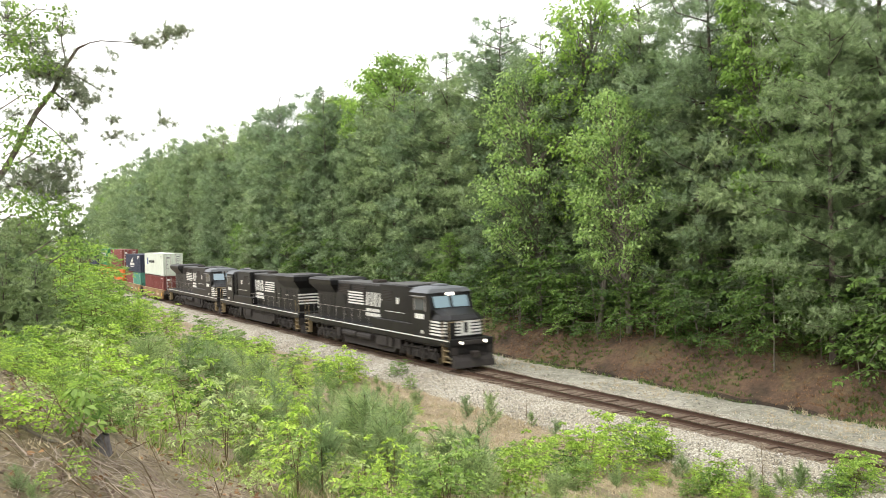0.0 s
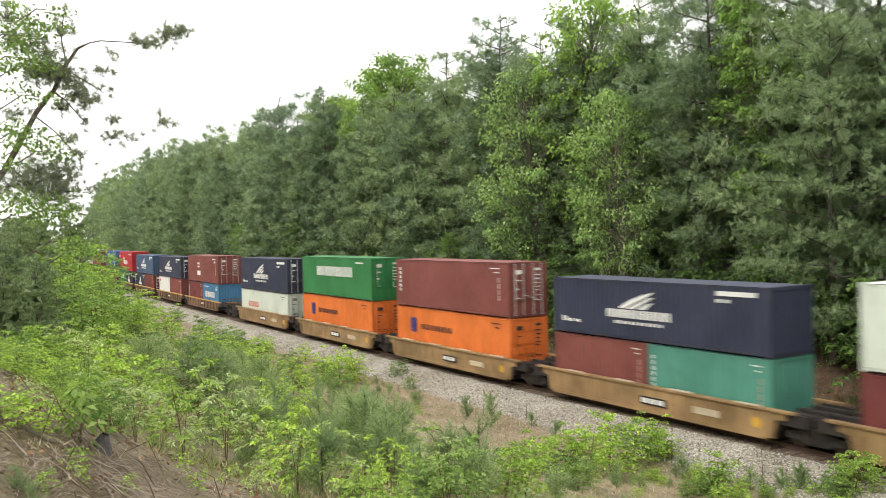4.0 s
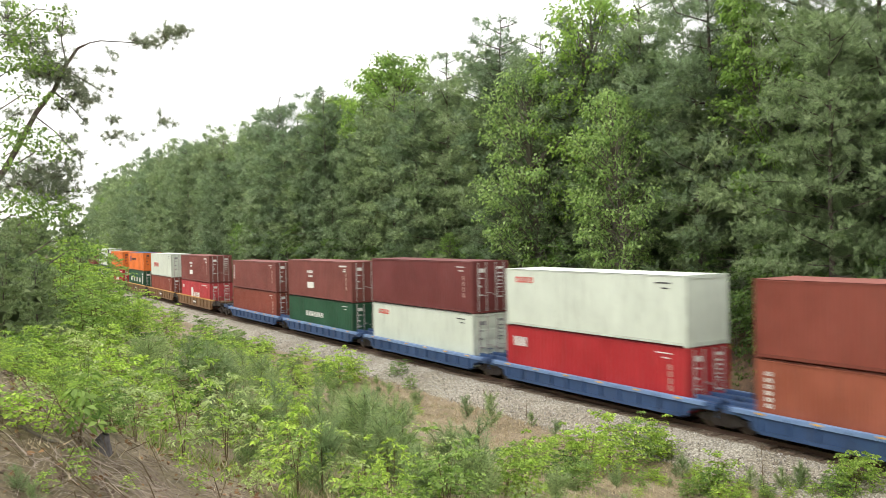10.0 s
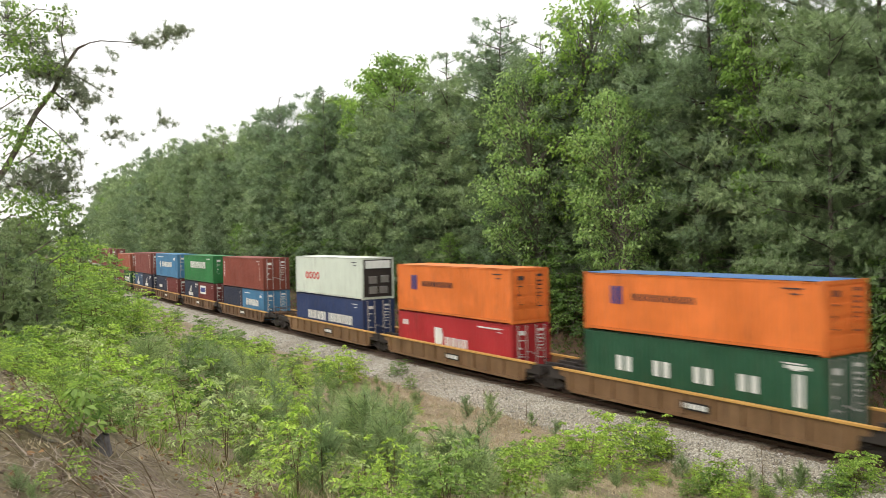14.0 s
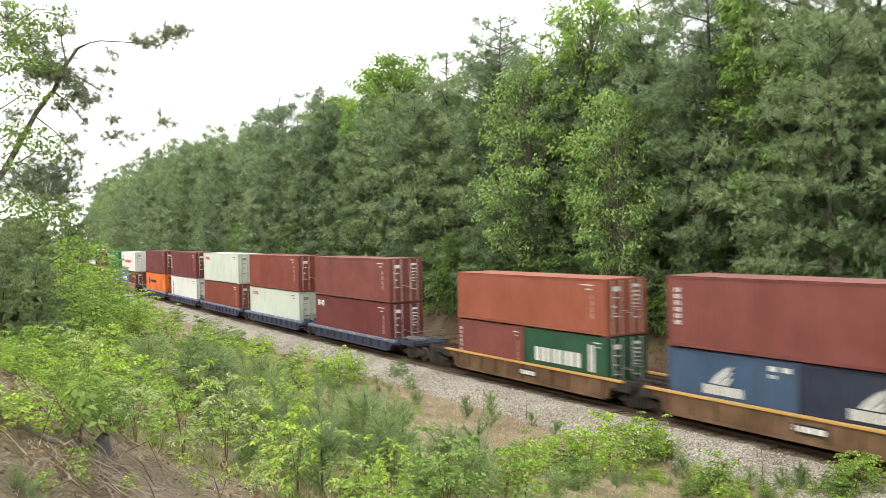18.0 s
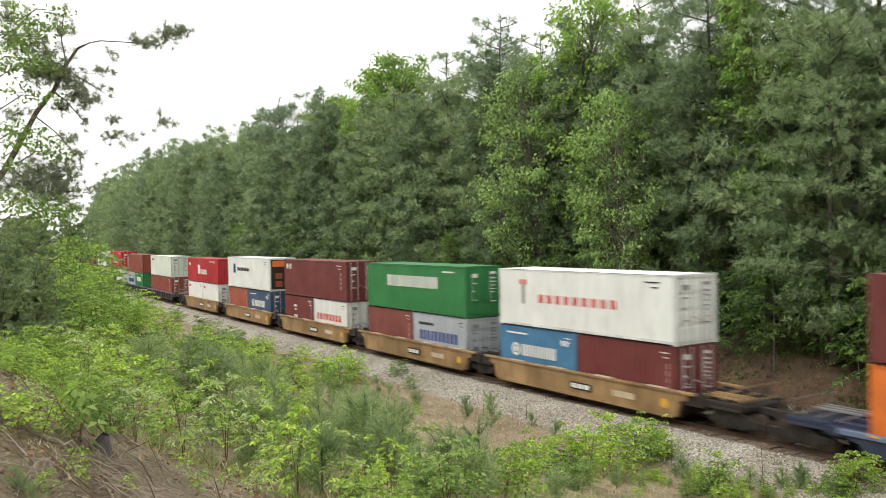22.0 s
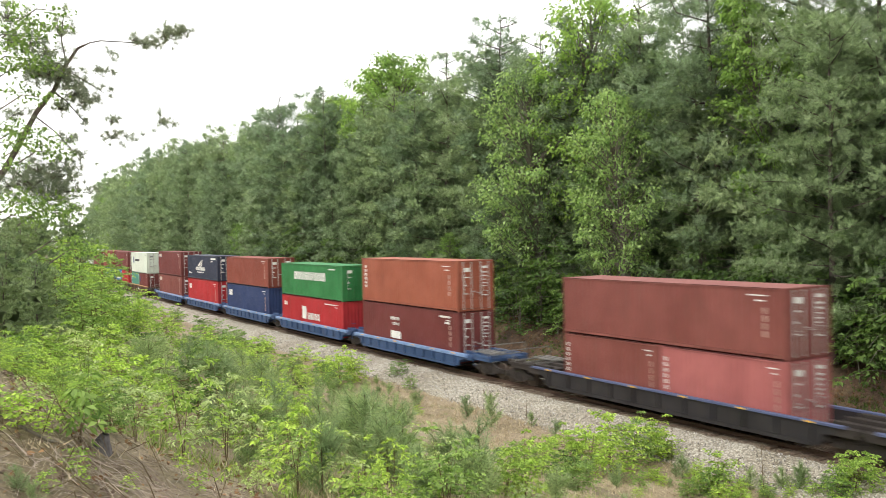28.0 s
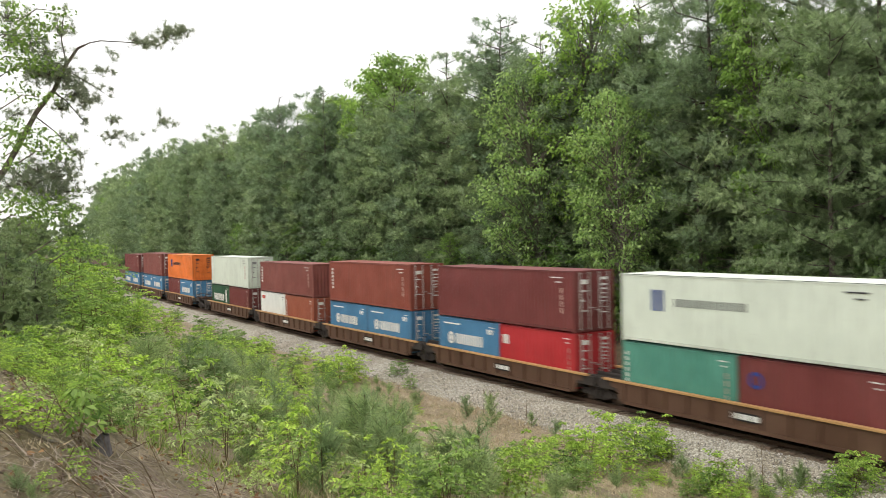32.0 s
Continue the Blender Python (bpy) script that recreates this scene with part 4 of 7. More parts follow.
    for x, y, h in ((-17.4, 24.6, 1.1), (-17.8, 24.2, 0.9), (-18.5, 23.5, 0.84), (-17.3, 24.4, 0.74), (-16.6, 24.8, 0.8), (-18.3, 23.8, 0.56), (-7.0, 0.7, 0.25), (-6.9, 0.8, 0.21), (-37.1, 21.9, 0.85), (-39.1, 21.3, 1.0),
                    (-34.2, 17.5, 1.2), (-27.5, 13.2, 1.0), (-17.8, 7.3, 0.87), (-10.6, 4.6, 0.45), (-23.5, 4.8, 0.9), (-22.6, 3.5, 0.7), (-48.5, 16.5, 1.8), (-25.1, 11.1, 1.07), (-24.6, 13.6, 1.2), (-19.0, 18.0, 0.9), (-20.7, 22.7, 0.95)):
        pine(x, y, h)
    # leggy growth over the left of the bank
    for x, y, h in ((-11.5, 1.5, 0.7), (-12.6, 2.2, 0.8), (-13.5, 1.6, 0.9), (-14.6, 2.0, 1.0), (-10.6, 1.2, 0.5), (-12.0, 1.0, 0.6), (-16.5, 2.6, 1.1), (-11.0, 2.2, 0.8), (-9.6, 1.4, 0.4), (-10.0, 1.7, 0.55), (-14.0, 2.8, 1.0), (-17.2, 3.2, 1.2)):
        (frond if rng.random() < 0.5 else leafy)(x, y, h)
    for x, y, h in ((-9.2, 0.75, 0.4), (-9.8, 1.0, 0.4), (-10.6, 0.8, 0.5), (-11.6, 0.7, 0.6), (-12.8, 1.2, 0.8), (-8.8, 1.3, 0.3), (-9.0, 1.75, 0.5), (-13.8, 1.1, 0.8), (-15.0, 1.5, 1.0), (-16.5, 1.9, 1.1)):
        leafy(x, y, h, (M_FRESH, M_MID))
    # weeds against the near end of the ballast
    for _ in range(30):
        x, y = (float(v) for v in on_track(rng.uniform(-21, -13), rng.uniform(-6.5, -3.7)))
        (leafy if rng.random() < 0.7 else pine)(x, y, rng.uniform(0.3, 0.75))
    # thin growth along the foot of the ballast
    for _ in range(30):
        x, y = (float(v) for v in on_track(rng.uniform(-75, -34), rng.uniform(-8.0, -4.6)))
        (pine if rng.random() < 0.4 else leafy)(x, y, rng.uniform(0.35, 0.9))
    # the rest of the cover: low enough to leave the ballast in sight, with the straw left open in patches
    bare = ((-20, 11.5, 1.6), (-28.5, 18.5, 4.2), (-6.0, 1.3, 0.9), (-24.5, 16, 3.2), (-8.6, 2.0, 1.3), (-15.5, 12.5, 2.4), (-16.2, 17.5, 2.8), (-21.0, 16.0, 2.0), (-26.0, 21.5, 2.2), (-12.0, 11.2, 1.2))
    made = 0
    while made < 150:
        az = rng.uniform(radians(29), radians(87))
        reach = 6.5 * 9.5 ** rng.random() ** 0.8
        x, y = -math.sin(az) * reach, math.cos(az) * reach
        if y > 22.6 or x < -75 or any(math.hypot(x - bx, y - by) < br for bx, by, br in bare):
            continue
        if az > radians(68) and reach < 13:
            continue
        toe = min(22.9 / math.cos(az), 400.0)
        z = ground_xy(x, y)
        room = 7.86 - 8.7 * reach / toe - z
        if az > radians(78):
            room = min(room, 1.0)
        h = min(room * rng.uniform(0.6, 0.98), rng.uniform(0.35, 1.5), 0.1 * reach)
        if h < 0.22:
            continue
        made += 1
        soft = math.sin(0.33 * x + 0.5) * math.sin(0.4 * y + 1.1) + rng.normal(0, 0.5)
        if soft > -0.2:
            pine(x, y, h)
        elif reach < 20 and rng.random() < 0.35:
            frond(x, y, h)
        else:
            leafy(x, y, h, (M_FRESH, M_MID, M_DEEP))


hillside()


def grasses():
    """Dry grass and green blades over the near slope, the far shoulder and the ballast's foot."""
    rng = np.random.default_rng(23)

    def field(name, label, n_tufts, per, s0, s1, d0, d1, tall, wide, mat, patch):
        base, way, length = [], [], []
        made = 0
        while made < n_tufts:
            s, d = rng.uniform(s0, s1), rng.uniform(d0, d1)
            if d < -4 and name != "toe_straw" and rng.random() < 0.6:
                az, reach = rng.uniform(0.5, 1.5), 4.5 * 5.0 ** rng.random()
                s, d = -math.sin(az) * reach, math.cos(az) * reach - 27.6
            x, y = (float(v) for v in on_track(s, d))
            if name not in ("pine_straw", "toe_straw") and math.sin(0.55 * x + 1.3 * patch) * math.sin(0.6 * y + 0.4 * patch) + rng.normal(0, 0.35) < 0.0:
                continue
            if math.hypot(x, y) < 3.5 or (mat is M_STRAW and x > -13 and y < 0.42 * -x and rng.random() < 0.97):
                continue
            made += 1
            z = float(ground_at(s, d))
            hgt = tall * rng.uniform(0.5, 1.3)
            base.append(np.array([x, y, z + (0.01 if name in ("pine_straw", "toe_straw") else -0.02)]) + rng.normal(0, 0.07, (per, 3)) * np.array([1, 1, 0]))
            way.append(rng.normal(0, 0.42, (per, 3)) * np.array([1, 1, 0.3]) + np.array([0, 0, 0.5 if name in ("pine_straw", "toe_straw") else 1.0]))
            length.append(hgt * rng.uniform(0.5, 1.2, per))
        base, way, length = np.concatenate(base), np.concatenate(way), np.concatenate(length)
        v, f = cards(base, way, length, np.full(len(base), wide) * rng.uniform(0.6, 1.3, len(base)), rng, 0.25, True)
        tagged(new(name, mesh_of(name, v.tolist(), f.tolist(), mat)), label, "grass", kind="stuff")

    field("dry_grass", "tan dry grass in tufts on the slope", 5600, 12, -70, -3, -26.5, -4.2, 0.23, 0.014, M_STRAW, 0.0)
    field("pine_straw", "flattened tan straw lying between the shrubs", 7600, 8, -62, -3, -26.5, -4.4, 0.16, 0.016, M_STRAW, 5.2)
    field("toe_straw", "matted straw along the foot of the slope", 5200, 9, -60, -9, -10.5, -3.7, 0.26, 0.02, M_STRAW, 1.7)
    field("toe_grass", "tall dry grass along the foot of the ballast", 1700, 12, -75, -8, -9.5, -3.9, 0.42, 0.018, M_STRAW, 0.7)
    field("green_grass", "green grass and weeds on the slope", 5000, 12, -80, -3, -26.5, -4.6, 0.26, 0.015, M_BLADE, 2.1)
    field("shoulder_grass", "thin dry grass along the far shoulder and ditch", 1400, 10, -110, -8, 4.6, 9.0, 0.30, 0.025, M_STRAW, 1.0)
    field("bank_weeds", "green weeds along the ditch and bank", 4600, 10, -110, -8, 7.2, 13.0, 0.30, 0.05, M_BANKWEED, 3.0)
    field("bank_straw", "dead grass and needles on the clay bank", 3000, 8, -90, -8, 9.0, 12.6, 0.2, 0.03, M_DEADLEAF, 4.4)


grasses()


def left_pine():
    """The pine beside the camera: its trunk leans in from outside the view and its limbs reach across the sky."""
    rng = np.random.default_rng(29)
    root = thing("pine_tree", "near pine with a long bare limb and sparse needle tufts", "tree")
    z0 = ground_xy(-14.2, -0.8)
    trunk = [(-14.2, -0.8, z0 - 0.1), (-14.25, -0.3, 7.6), (-14.24, 1.14, 8.55), (-14.19, 1.4, 8.93), (-14.13, 1.62, 9.36), (-14.05, 1.83, 9.78), (-13.97, 2.06, 10.1), (-13.88, 2.23, 10.48), (-13.81, 2.38, 10.72), (-13.78, 2.48, 10.78)]
    limbs = [[(-13.81, 2.38, 10.72), (-13.76, 2.54, 10.81), (-13.72, 2.69, 10.85), (-13.66, 2.98, 10.85), (-13.59, 3.3, 10.84), (-13.52, 3.53, 10.91), (-13.42, 3.81, 11.01)],
             [(-13.9, 2.19, 10.42), (-13.88, 2.36, 10.33), (-13.87, 2.56, 10.21), (-13.84, 2.84, 10.03)],
             [(-13.97, 2.08, 10.06), (-13.97, 2.23, 9.95), (-13.97, 2.4, 9.74), (-13.96, 2.56, 9.59)],
             [(-14.06, 1.8, 9.72), (-14.05, 2.09, 9.48), (-14.05, 2.28, 9.26), (-14.04, 2.4, 9.08)],
             [(-14.18, 1.44, 8.99), (-14.18, 1.62, 8.81), (-14.16, 1.81, 8.64), (-14.14, 2.04, 8.53)],
             [(-13.88, 2.23, 10.48), (-13.82, 2.16, 10.84), (-13.75, 2.18, 11.12), (-13.7, 2.23, 11.32)]]
    pieces = [tube(trunk, np.linspace(0.062, 0.016, len(trunk)), 7)]
    for q in limbs:
        pieces.append(tube(q, np.linspace(0.012, 0.004, len(q)), 5))
    base, way = [], []

    def tuft(p, n):
        out = rng.normal(0, 1, 3)
        base.append(np.asarray(p) + rng.normal(0, 0.016, (n, 3)))
        way.append(rng.normal(0, 0.55, (n, 3)) + unit(out) * 0.5 + np.array([0, 0, 0.25]))

    for q in limbs:
        q = np.array(q)
        for _ in range(9):
            u = rng.uniform(0.6 * (len(q) - 1), len(q) - 1)
            i = min(int(u), len(q) - 2)
            tuft(q[i] + (q[i + 1] - q[i]) * (u - i) + rng.normal(0, 0.05, 3), 26)
    # centre, width and fullness of each needle cluster
    for x, y, z, wide, n in ((-13.93, 2.06, 10.36, 0.21, 30), (-13.96, 1.87, 10.34, 0.17, 18), (-13.91, 2.25, 10.28, 0.15, 14), (-13.92, 2.4, 10.08, 0.15, 14), (-13.92, 2.48, 9.97, 0.13, 9), (-13.99, 2.17, 9.86, 0.11, 7), (-13.57, 3.35, 10.86, 0.09, 7), (-13.6, 3.18, 10.91, 0.07, 3), (-13.47, 3.63, 10.99, 0.12, 11), (-13.41, 3.82, 11.04, 0.08, 8), (-13.72, 2.87, 10.67, 0.07, 2), (-13.81, 2.68, 10.44, 0.07, 3), (-13.78, 2.87, 10.39, 0.04, 1), (-13.72, 3.58, 9.7, 0.1, 5), (-13.89, 2.87, 9.7, 0.06, 3), (-13.91, 2.91, 9.44, 0.12, 6), (-13.86, 3.15, 9.46, 0.07, 2), (-13.68, 3.76, 9.65, 0.04, 1),
                             (-14.13, 1.89, 8.93, 0.24, 26), (-14.11, 2.08, 8.85, 0.19, 18), (-14.11, 2.19, 8.64, 0.15, 12), (-14.17, 1.77, 8.68, 0.22, 18), (-14.19, 1.51, 8.72, 0.24, 20), (-14.14, 2.0, 8.51, 0.21, 16), (-14.08, 2.28, 8.94, 0.09, 5), (-14.03, 2.28, 9.4, 0.09, 5), (-14.03, 2.4, 9.19, 0.07, 2), (-13.85, 1.5, 11.1, 0.21, 14), (-13.79, 2.17, 10.96, 0.13, 7), (-13.88, 1.8, 10.77, 0.17, 10), (-13.91, 1.5, 10.79, 0.19, 12), (-13.89, 1.98, 10.63, 0.15, 8), (-14.09, 1.57, 9.75, 0.13, 6), (-14.04, 2.58, 8.64, 0.07, 2), (-14.1, 2.3, 8.34, 0.09, 6)):
        c = np.array([x, y, z])
        for _ in range(n * 4):
            p = c + rng.normal(0, 1, 3) * np.array([1.0, 0.85, 0.6]) * wide
            tuft(p, 22)
            if rng.random() < 0.35:
                pieces.append(tube([p, (p + c) / 2 + rng.normal(0, 0.02, 3), c - np.array([0.0, 0.06, 0.04])], [0.003, 0.004, 0.006], 3))
    b, w = np.concatenate(base), np.concatenate(way)
    n = len(b)
    v, f = cards(b, w, rng.uniform(0.05, 0.10, n), rng.uniform(0.007, 0.012, n), rng, 0.1, True)
    wv, wf = gather(pieces)
    part("trunk", mesh_of("trunk", wv.tolist(), wf.tolist(), M_PINEBARK), None, root)
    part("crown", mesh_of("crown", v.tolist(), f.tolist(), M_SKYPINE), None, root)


left_pine()


def bank_litter():
    """A fallen bleached branch, a grey stump and dead twigs on the near bank."""
    rng = np.random.default_rng(43)
    path = [(-7.93, 0.64), (-7.82, 0.84), (-7.87, 1.05), (-8.08, 1.28), (-8.30, 1.51)]
    v, f = tube([(x, y, ground_xy(x, y) + h) for (x, y), h in zip(path, (0.05, 0.04, 0.03, 0.02, 0.03))], [0.013, 0.013, 0.011, 0.009, 0.004], 6)
    tagged(new("fallen_branch", mesh_of("fallen_branch", v.tolist(), f.tolist(), M_GREYBARK)), "bleached fallen branch on the straw bank", "branch")
    z = ground_xy(-8.35, 1.55)
    v, f = tube([(-8.35, 1.55, z - 0.05), (-8.35, 1.55, z + 0.05), (-8.33, 1.56, z + 0.12), (-8.30, 1.58, z + 0.17)], [0.11, 0.085, 0.06, 0.01], 9)
    v += rng.normal(0, 0.012, v.shape)
    tagged(new("tree_stump", mesh_of("tree_stump", v.tolist(), f.tolist(), M_STUMP)), "weathered dark grey stump among saplings", "stump")
    pieces = []
    for _ in range(420):
        az, reach = rng.uniform(1.0, 1.5), 4.6 * 2.6 ** rng.random()
        x, y = -math.sin(az) * reach, math.cos(az) * reach
        a, ln = rng.random() * 6.28, rng.uniform(0.1, 0.4)
        x2, y2 = x + math.cos(a) * ln, y + math.sin(a) * ln
        pieces.append(tube([(x, y, ground_xy(x, y) + 0.02), (x2, y2, ground_xy(x2, y2) + rng.uniform(0.01, 0.08))], [0.003, 0.002], 3))
    v, f = gather(pieces)
    tagged(new("dead_twigs", mesh_of("dead_twigs", v.tolist(), f.tolist(), M_STEM)), "scattered dead twigs on the straw bank", "twigs", kind="stuff")
    pieces = []
    for _ in range(520):
        cx, cy, wide = ((-7.7, 1.35, 0.35), (-7.9, 1.75, 0.35), (-7.3, 1.0, 0.4), (-8.2, 2.2, 0.45), (-7.4, 1.7, 0.4), (-15.5, 1.7, 0.6), (-8.4, 3.0, 0.5))[int(rng.integers(7))]
        x, y = cx + rng.normal(0, wide), cy + rng.normal(0, wide)
        a, ln, lift = rng.random() * 6.28, rng.uniform(0.12, 0.5), rng.uniform(0.0, 0.09)
        x2, y2 = x + math.cos(a) * ln, y + math.sin(a) * ln
        m = ((x + x2) / 2 + rng.normal(0, 0.03), (y + y2) / 2 + rng.normal(0, 0.03))
        pieces.append(tube([(x, y, ground_xy(x, y) + 0.01 + lift), (*m, ground_xy(*m) + 0.03 + lift * rng.uniform(0.5, 1.6)), (x2, y2, ground_xy(x2, y2) + 0.01 + lift * rng.random())], [0.003, 0.0024, 0.0012], 3))
    v, f = gather(pieces)
    tagged(new("brush_heap", mesh_of("brush_heap", v.tolist(), f.tolist(), M_TWIG)), "heap of thin grey-brown dead brush round the stump", "brush", kind="stuff")
    n = 24000
    az, reach = rng.uniform(0.95, 1.53, n), 5.0 * 2.9 ** rng.random(n)
    x, y = -np.sin(az) * reach, np.cos(az) * reach
    base = np.array([(p, q, ground_xy(p, q) + 0.01) for p, q in zip(x, y)])
    v, f = cards(base, rng.normal(0, 1, (n, 3)) * np.array([1, 1, 0.16]) + np.array([0, 0, 0.12]), rng.uniform(0.035, 0.10, n), rng.uniform(0.003, 0.006, n), rng, 0.05, True)
    tagged(new("needle_litter", mesh_of("needle_litter", v.tolist(), f.tolist(), M_LITTER)), "faded brown pine needle litter on the bank", "leaf litter", kind="stuff")
    n = 2600
    az, reach = rng.uniform(0.6, 1.5, n), 4.5 * 4.0 ** rng.random(n)
    x, y = -np.sin(az) * reach, np.cos(az) * reach
    base = np.array([(p, q, ground_xy(p, q) + 0.025) for p, q in zip(x, y)])
    v, f = cards(base, rng.normal(0, 1, (n, 3)) * np.array([1, 1, 0.3]), rng.uniform(0.05, 0.1, n), rng.uniform(0.03, 0.06, n), rng, 0.0)
    tagged(new("leaf_litter", mesh_of("leaf_litter", v.tolist(), f.tolist(), M_DEADLEAF)), "brown dead leaves lying on the slope", "leaf litter", kind="stuff")


bank_litter()


def left_broadleaf():
    """A leafy tree beside the pine; only its outer sprays show."""
    rng = np.random.default_rng(37)
    root = thing("deciduous_tree", "slender tree with sprays of bright new leaves beside the pine", "tree")
    z0 = ground_xy(-15.2, -0.6)
    stem = [(-15.2, -0.6, z0 - 0.1), (-15.1, -0.3, 7.5), (-15.0, 0.1, 9.2), (-14.9, 0.3, 11.6)]
    pieces = [tube(stem, [0.09, 0.07, 0.05, 0.025], 6)]
    base, way, ups = [], [], []
    # centre, width and leaf count of each spray
    for x, y, z, wide, n in ((-13.37, 1.49, 10.92, 0.2, 60), (-13.32, 1.91, 10.91, 0.16, 45), (-13.4, 1.63, 10.74, 0.16, 50), (-13.44, 1.45, 10.63, 0.14, 40), (-13.45, 1.66, 10.44, 0.2, 80), (-13.5, 1.41, 10.32, 0.14, 50), (-13.45, 1.84, 10.35, 0.14, 40), (-13.55, 1.59, 9.97, 0.18, 40), (-13.51, 1.87, 9.92, 0.14, 30), (-13.25, 2.06, 11.11, 0.11, 18), (-13.63, 1.44, 9.45, 0.18, 70), (-13.61, 1.72, 9.39, 0.16, 50), (-13.6, 1.9, 9.24, 0.2, 70), (-13.65, 1.5, 9.25, 0.14, 50), (-13.59, 2.05, 9.13, 0.11, 26),
                             (-13.71, 1.45, 8.43, 0.23, 110), (-13.67, 1.78, 8.39, 0.23, 110), (-13.64, 2.07, 8.26, 0.16, 70), (-13.69, 1.7, 8.2, 0.16, 40), (-13.62, 2.21, 7.82, 0.22, 80), (-13.58, 2.47, 7.69, 0.16, 60), (-13.33, 1.45, 11.12, 0.14, 30), (-13.68, 1.43, 8.97, 0.13, 30)):
        tip = np.array([x, y, z])
        foot = tip + np.array([-0.35, -0.55, -0.16])
        pieces.append(tube([foot, (foot + tip) / 2 + np.array([0, 0, 0.12]), tip], [0.014, 0.01, 0.004], 4))
        n = int(n * 2.2)
        base.append(tip + rng.normal(0, 1, (n, 3)) * np.array([1.0, 0.9, 0.42]) * wide)
        way.append(rng.normal(0, 0.7, (n, 3)) + np.array([0.2, 0.3, -0.1]))
        ups.append(rng.normal(0, 0.45, (n, 3)) + np.array([0, 0, 1.0]))
    b, w, up = np.concatenate(base), np.concatenate(way), np.concatenate(ups)
    n = len(b)
    v, f = leaf_quads(b, w, up, rng.uniform(0.045, 0.08, n), rng.uniform(0.032, 0.055, n))
    wv, wf = gather(pieces)
    part("trunk", mesh_of("trunk", wv.tolist(), wf.tolist(), M_GREYBARK), None, root)
    part("crown", mesh_of("crown", v.tolist(), f.tolist(), M_MID), None, root)


left_broadleaf()
BUSHY = [pine_meshes(141 + i, 6.0, low=0.02, spread=1.7, puffs=240, per=28, needle=0.19, broad=0.065, limbs=40, puff=0.2, mat=M_NEARPINE, inside=110) for i in range(2)]
for nx, ny, nh in ((-16, 1.5, 1.9), (-17.5, 0.9, 2.2), (-19.2, 2.4, 2.2), (-18.5, 0.25, 2.4), (-22, 0.9, 2.6), (-27, 0.6, 3.0), (-24, 1.9, 2.8), (-20, -0.6, 2.6), (-32, 2.4, 3.4), (-17.8, 2.2, 2.0), (-21, 2.0, 2.5)):
    plant("pine_tree", BUSHY[int(nh * 10) % 2], nx, ny, ground_xy(nx, ny) - 0.05, nh / 6, nx * 40, "young pine with dense grey-green needles on the slope", "tree", "near pines")
for nx, ny in ((-38, 4.2), (-44, 5.6), (-50, 5.4), (-58, 7.2), (-66, 6.8), (-76, 9.6), (-88, 9.0), (-104, 12.4), (-126, 13.0), (-155, 17.0), (-190, 19.0), (-240, 25.0), (-48, 7.6), (-72, 11.5)):
    gz = ground_xy(nx, ny)
    nh = 7.86 + 0.024 * math.hypot(nx, ny) - gz + 0.3 * math.sin(nx)
    plant("pine_tree", BUSHY[int(nh * 10) % 2], nx, ny, gz - 0.05, nh / 6, nx * 40, "young pine with dense grey-green needles on the slope", "tree", "near pines")


def earth_clods():
    """Broken brown earth and roots where the near bank has crumbled."""
    rng = np.random.default_rng(53)
    verts, faces = [], []
    for cx, cy, wide, n in ((-9.9, 0.6, 0.3, 60), (-9.5, 0.85, 0.22, 50), (-7.5, 1.5, 0.25, 80), (-7.15, 1.1, 0.3, 70), (-8.0, 1.4, 0.2, 50), (-8.1, 2.2, 0.35, 40), (-6.8, 0.8, 0.3, 50), (-18.6, 2.0, 0.5, 40)):
        for _ in range(n):
            x, y = cx + rng.normal(0, wide), cy + rng.normal(0, wide)
            r = rng.uniform(0.008, 0.034)
            v = OCT_V * r * rng.uniform(0.6, 1.3, (6, 1)) + rng.normal(0, 0.2 * r, (6, 3)) + np.array([x, y, ground_xy(x, y) + 0.3 * r])
            faces.append(OCT_F + 6 * len(verts))
            verts.append(v)
    tagged(new("earth_clods", mesh_of("earth_clods", np.concatenate(verts).tolist(), np.concatenate(faces).tolist(), M_CRUMB)), "crumbled dark brown earth on the bank", "earth", kind="stuff")
    pieces = []
    for _ in range(46):
        x, y = rng.uniform(-8.5, -5.2), rng.uniform(0.6, 2.6)
        a, ln, up = rng.random() * 6.28, rng.uniform(0.2, 0.6), rng.uniform(0.08, 0.35)
        z = ground_xy(x, y)
        x2, y2 = x + math.cos(a) * ln, y + math.sin(a) * ln
        pieces.append(tube([(x, y, z), ((x + x2) / 2 + rng.normal(0, 0.04), (y + y2) / 2 + rng.normal(0, 0.04), z + up), (x2, y2, ground_xy(x2, y2) + up * rng.uniform(0.2, 1.2))], [0.006, 0.0045, 0.002], 4))
    v, f = gather(pieces)
    tagged(new("bare_brambles", mesh_of("bare_brambles", v.tolist(), f.tolist(), M_STEM)), "bare arching bramble stems on the bank", "brambles", kind="stuff")


earth_clods()


# ---- the train ----
MOVERS = []


def goes(ob, s0, z=0.0, turn=0.0):
    MOVERS.append((ob, s0, z, turn))


def travelled(t):
    q = (t - 16) / 16
    return 429.048 * q - 0.8235 * q * q + 0.1557 * q ** 3 + 0.4 * min(1.0, max(0.0, (q - 0.6) / 0.4)) ** 1.5


HW = 1.219
CONTAINER_MESHES = {}


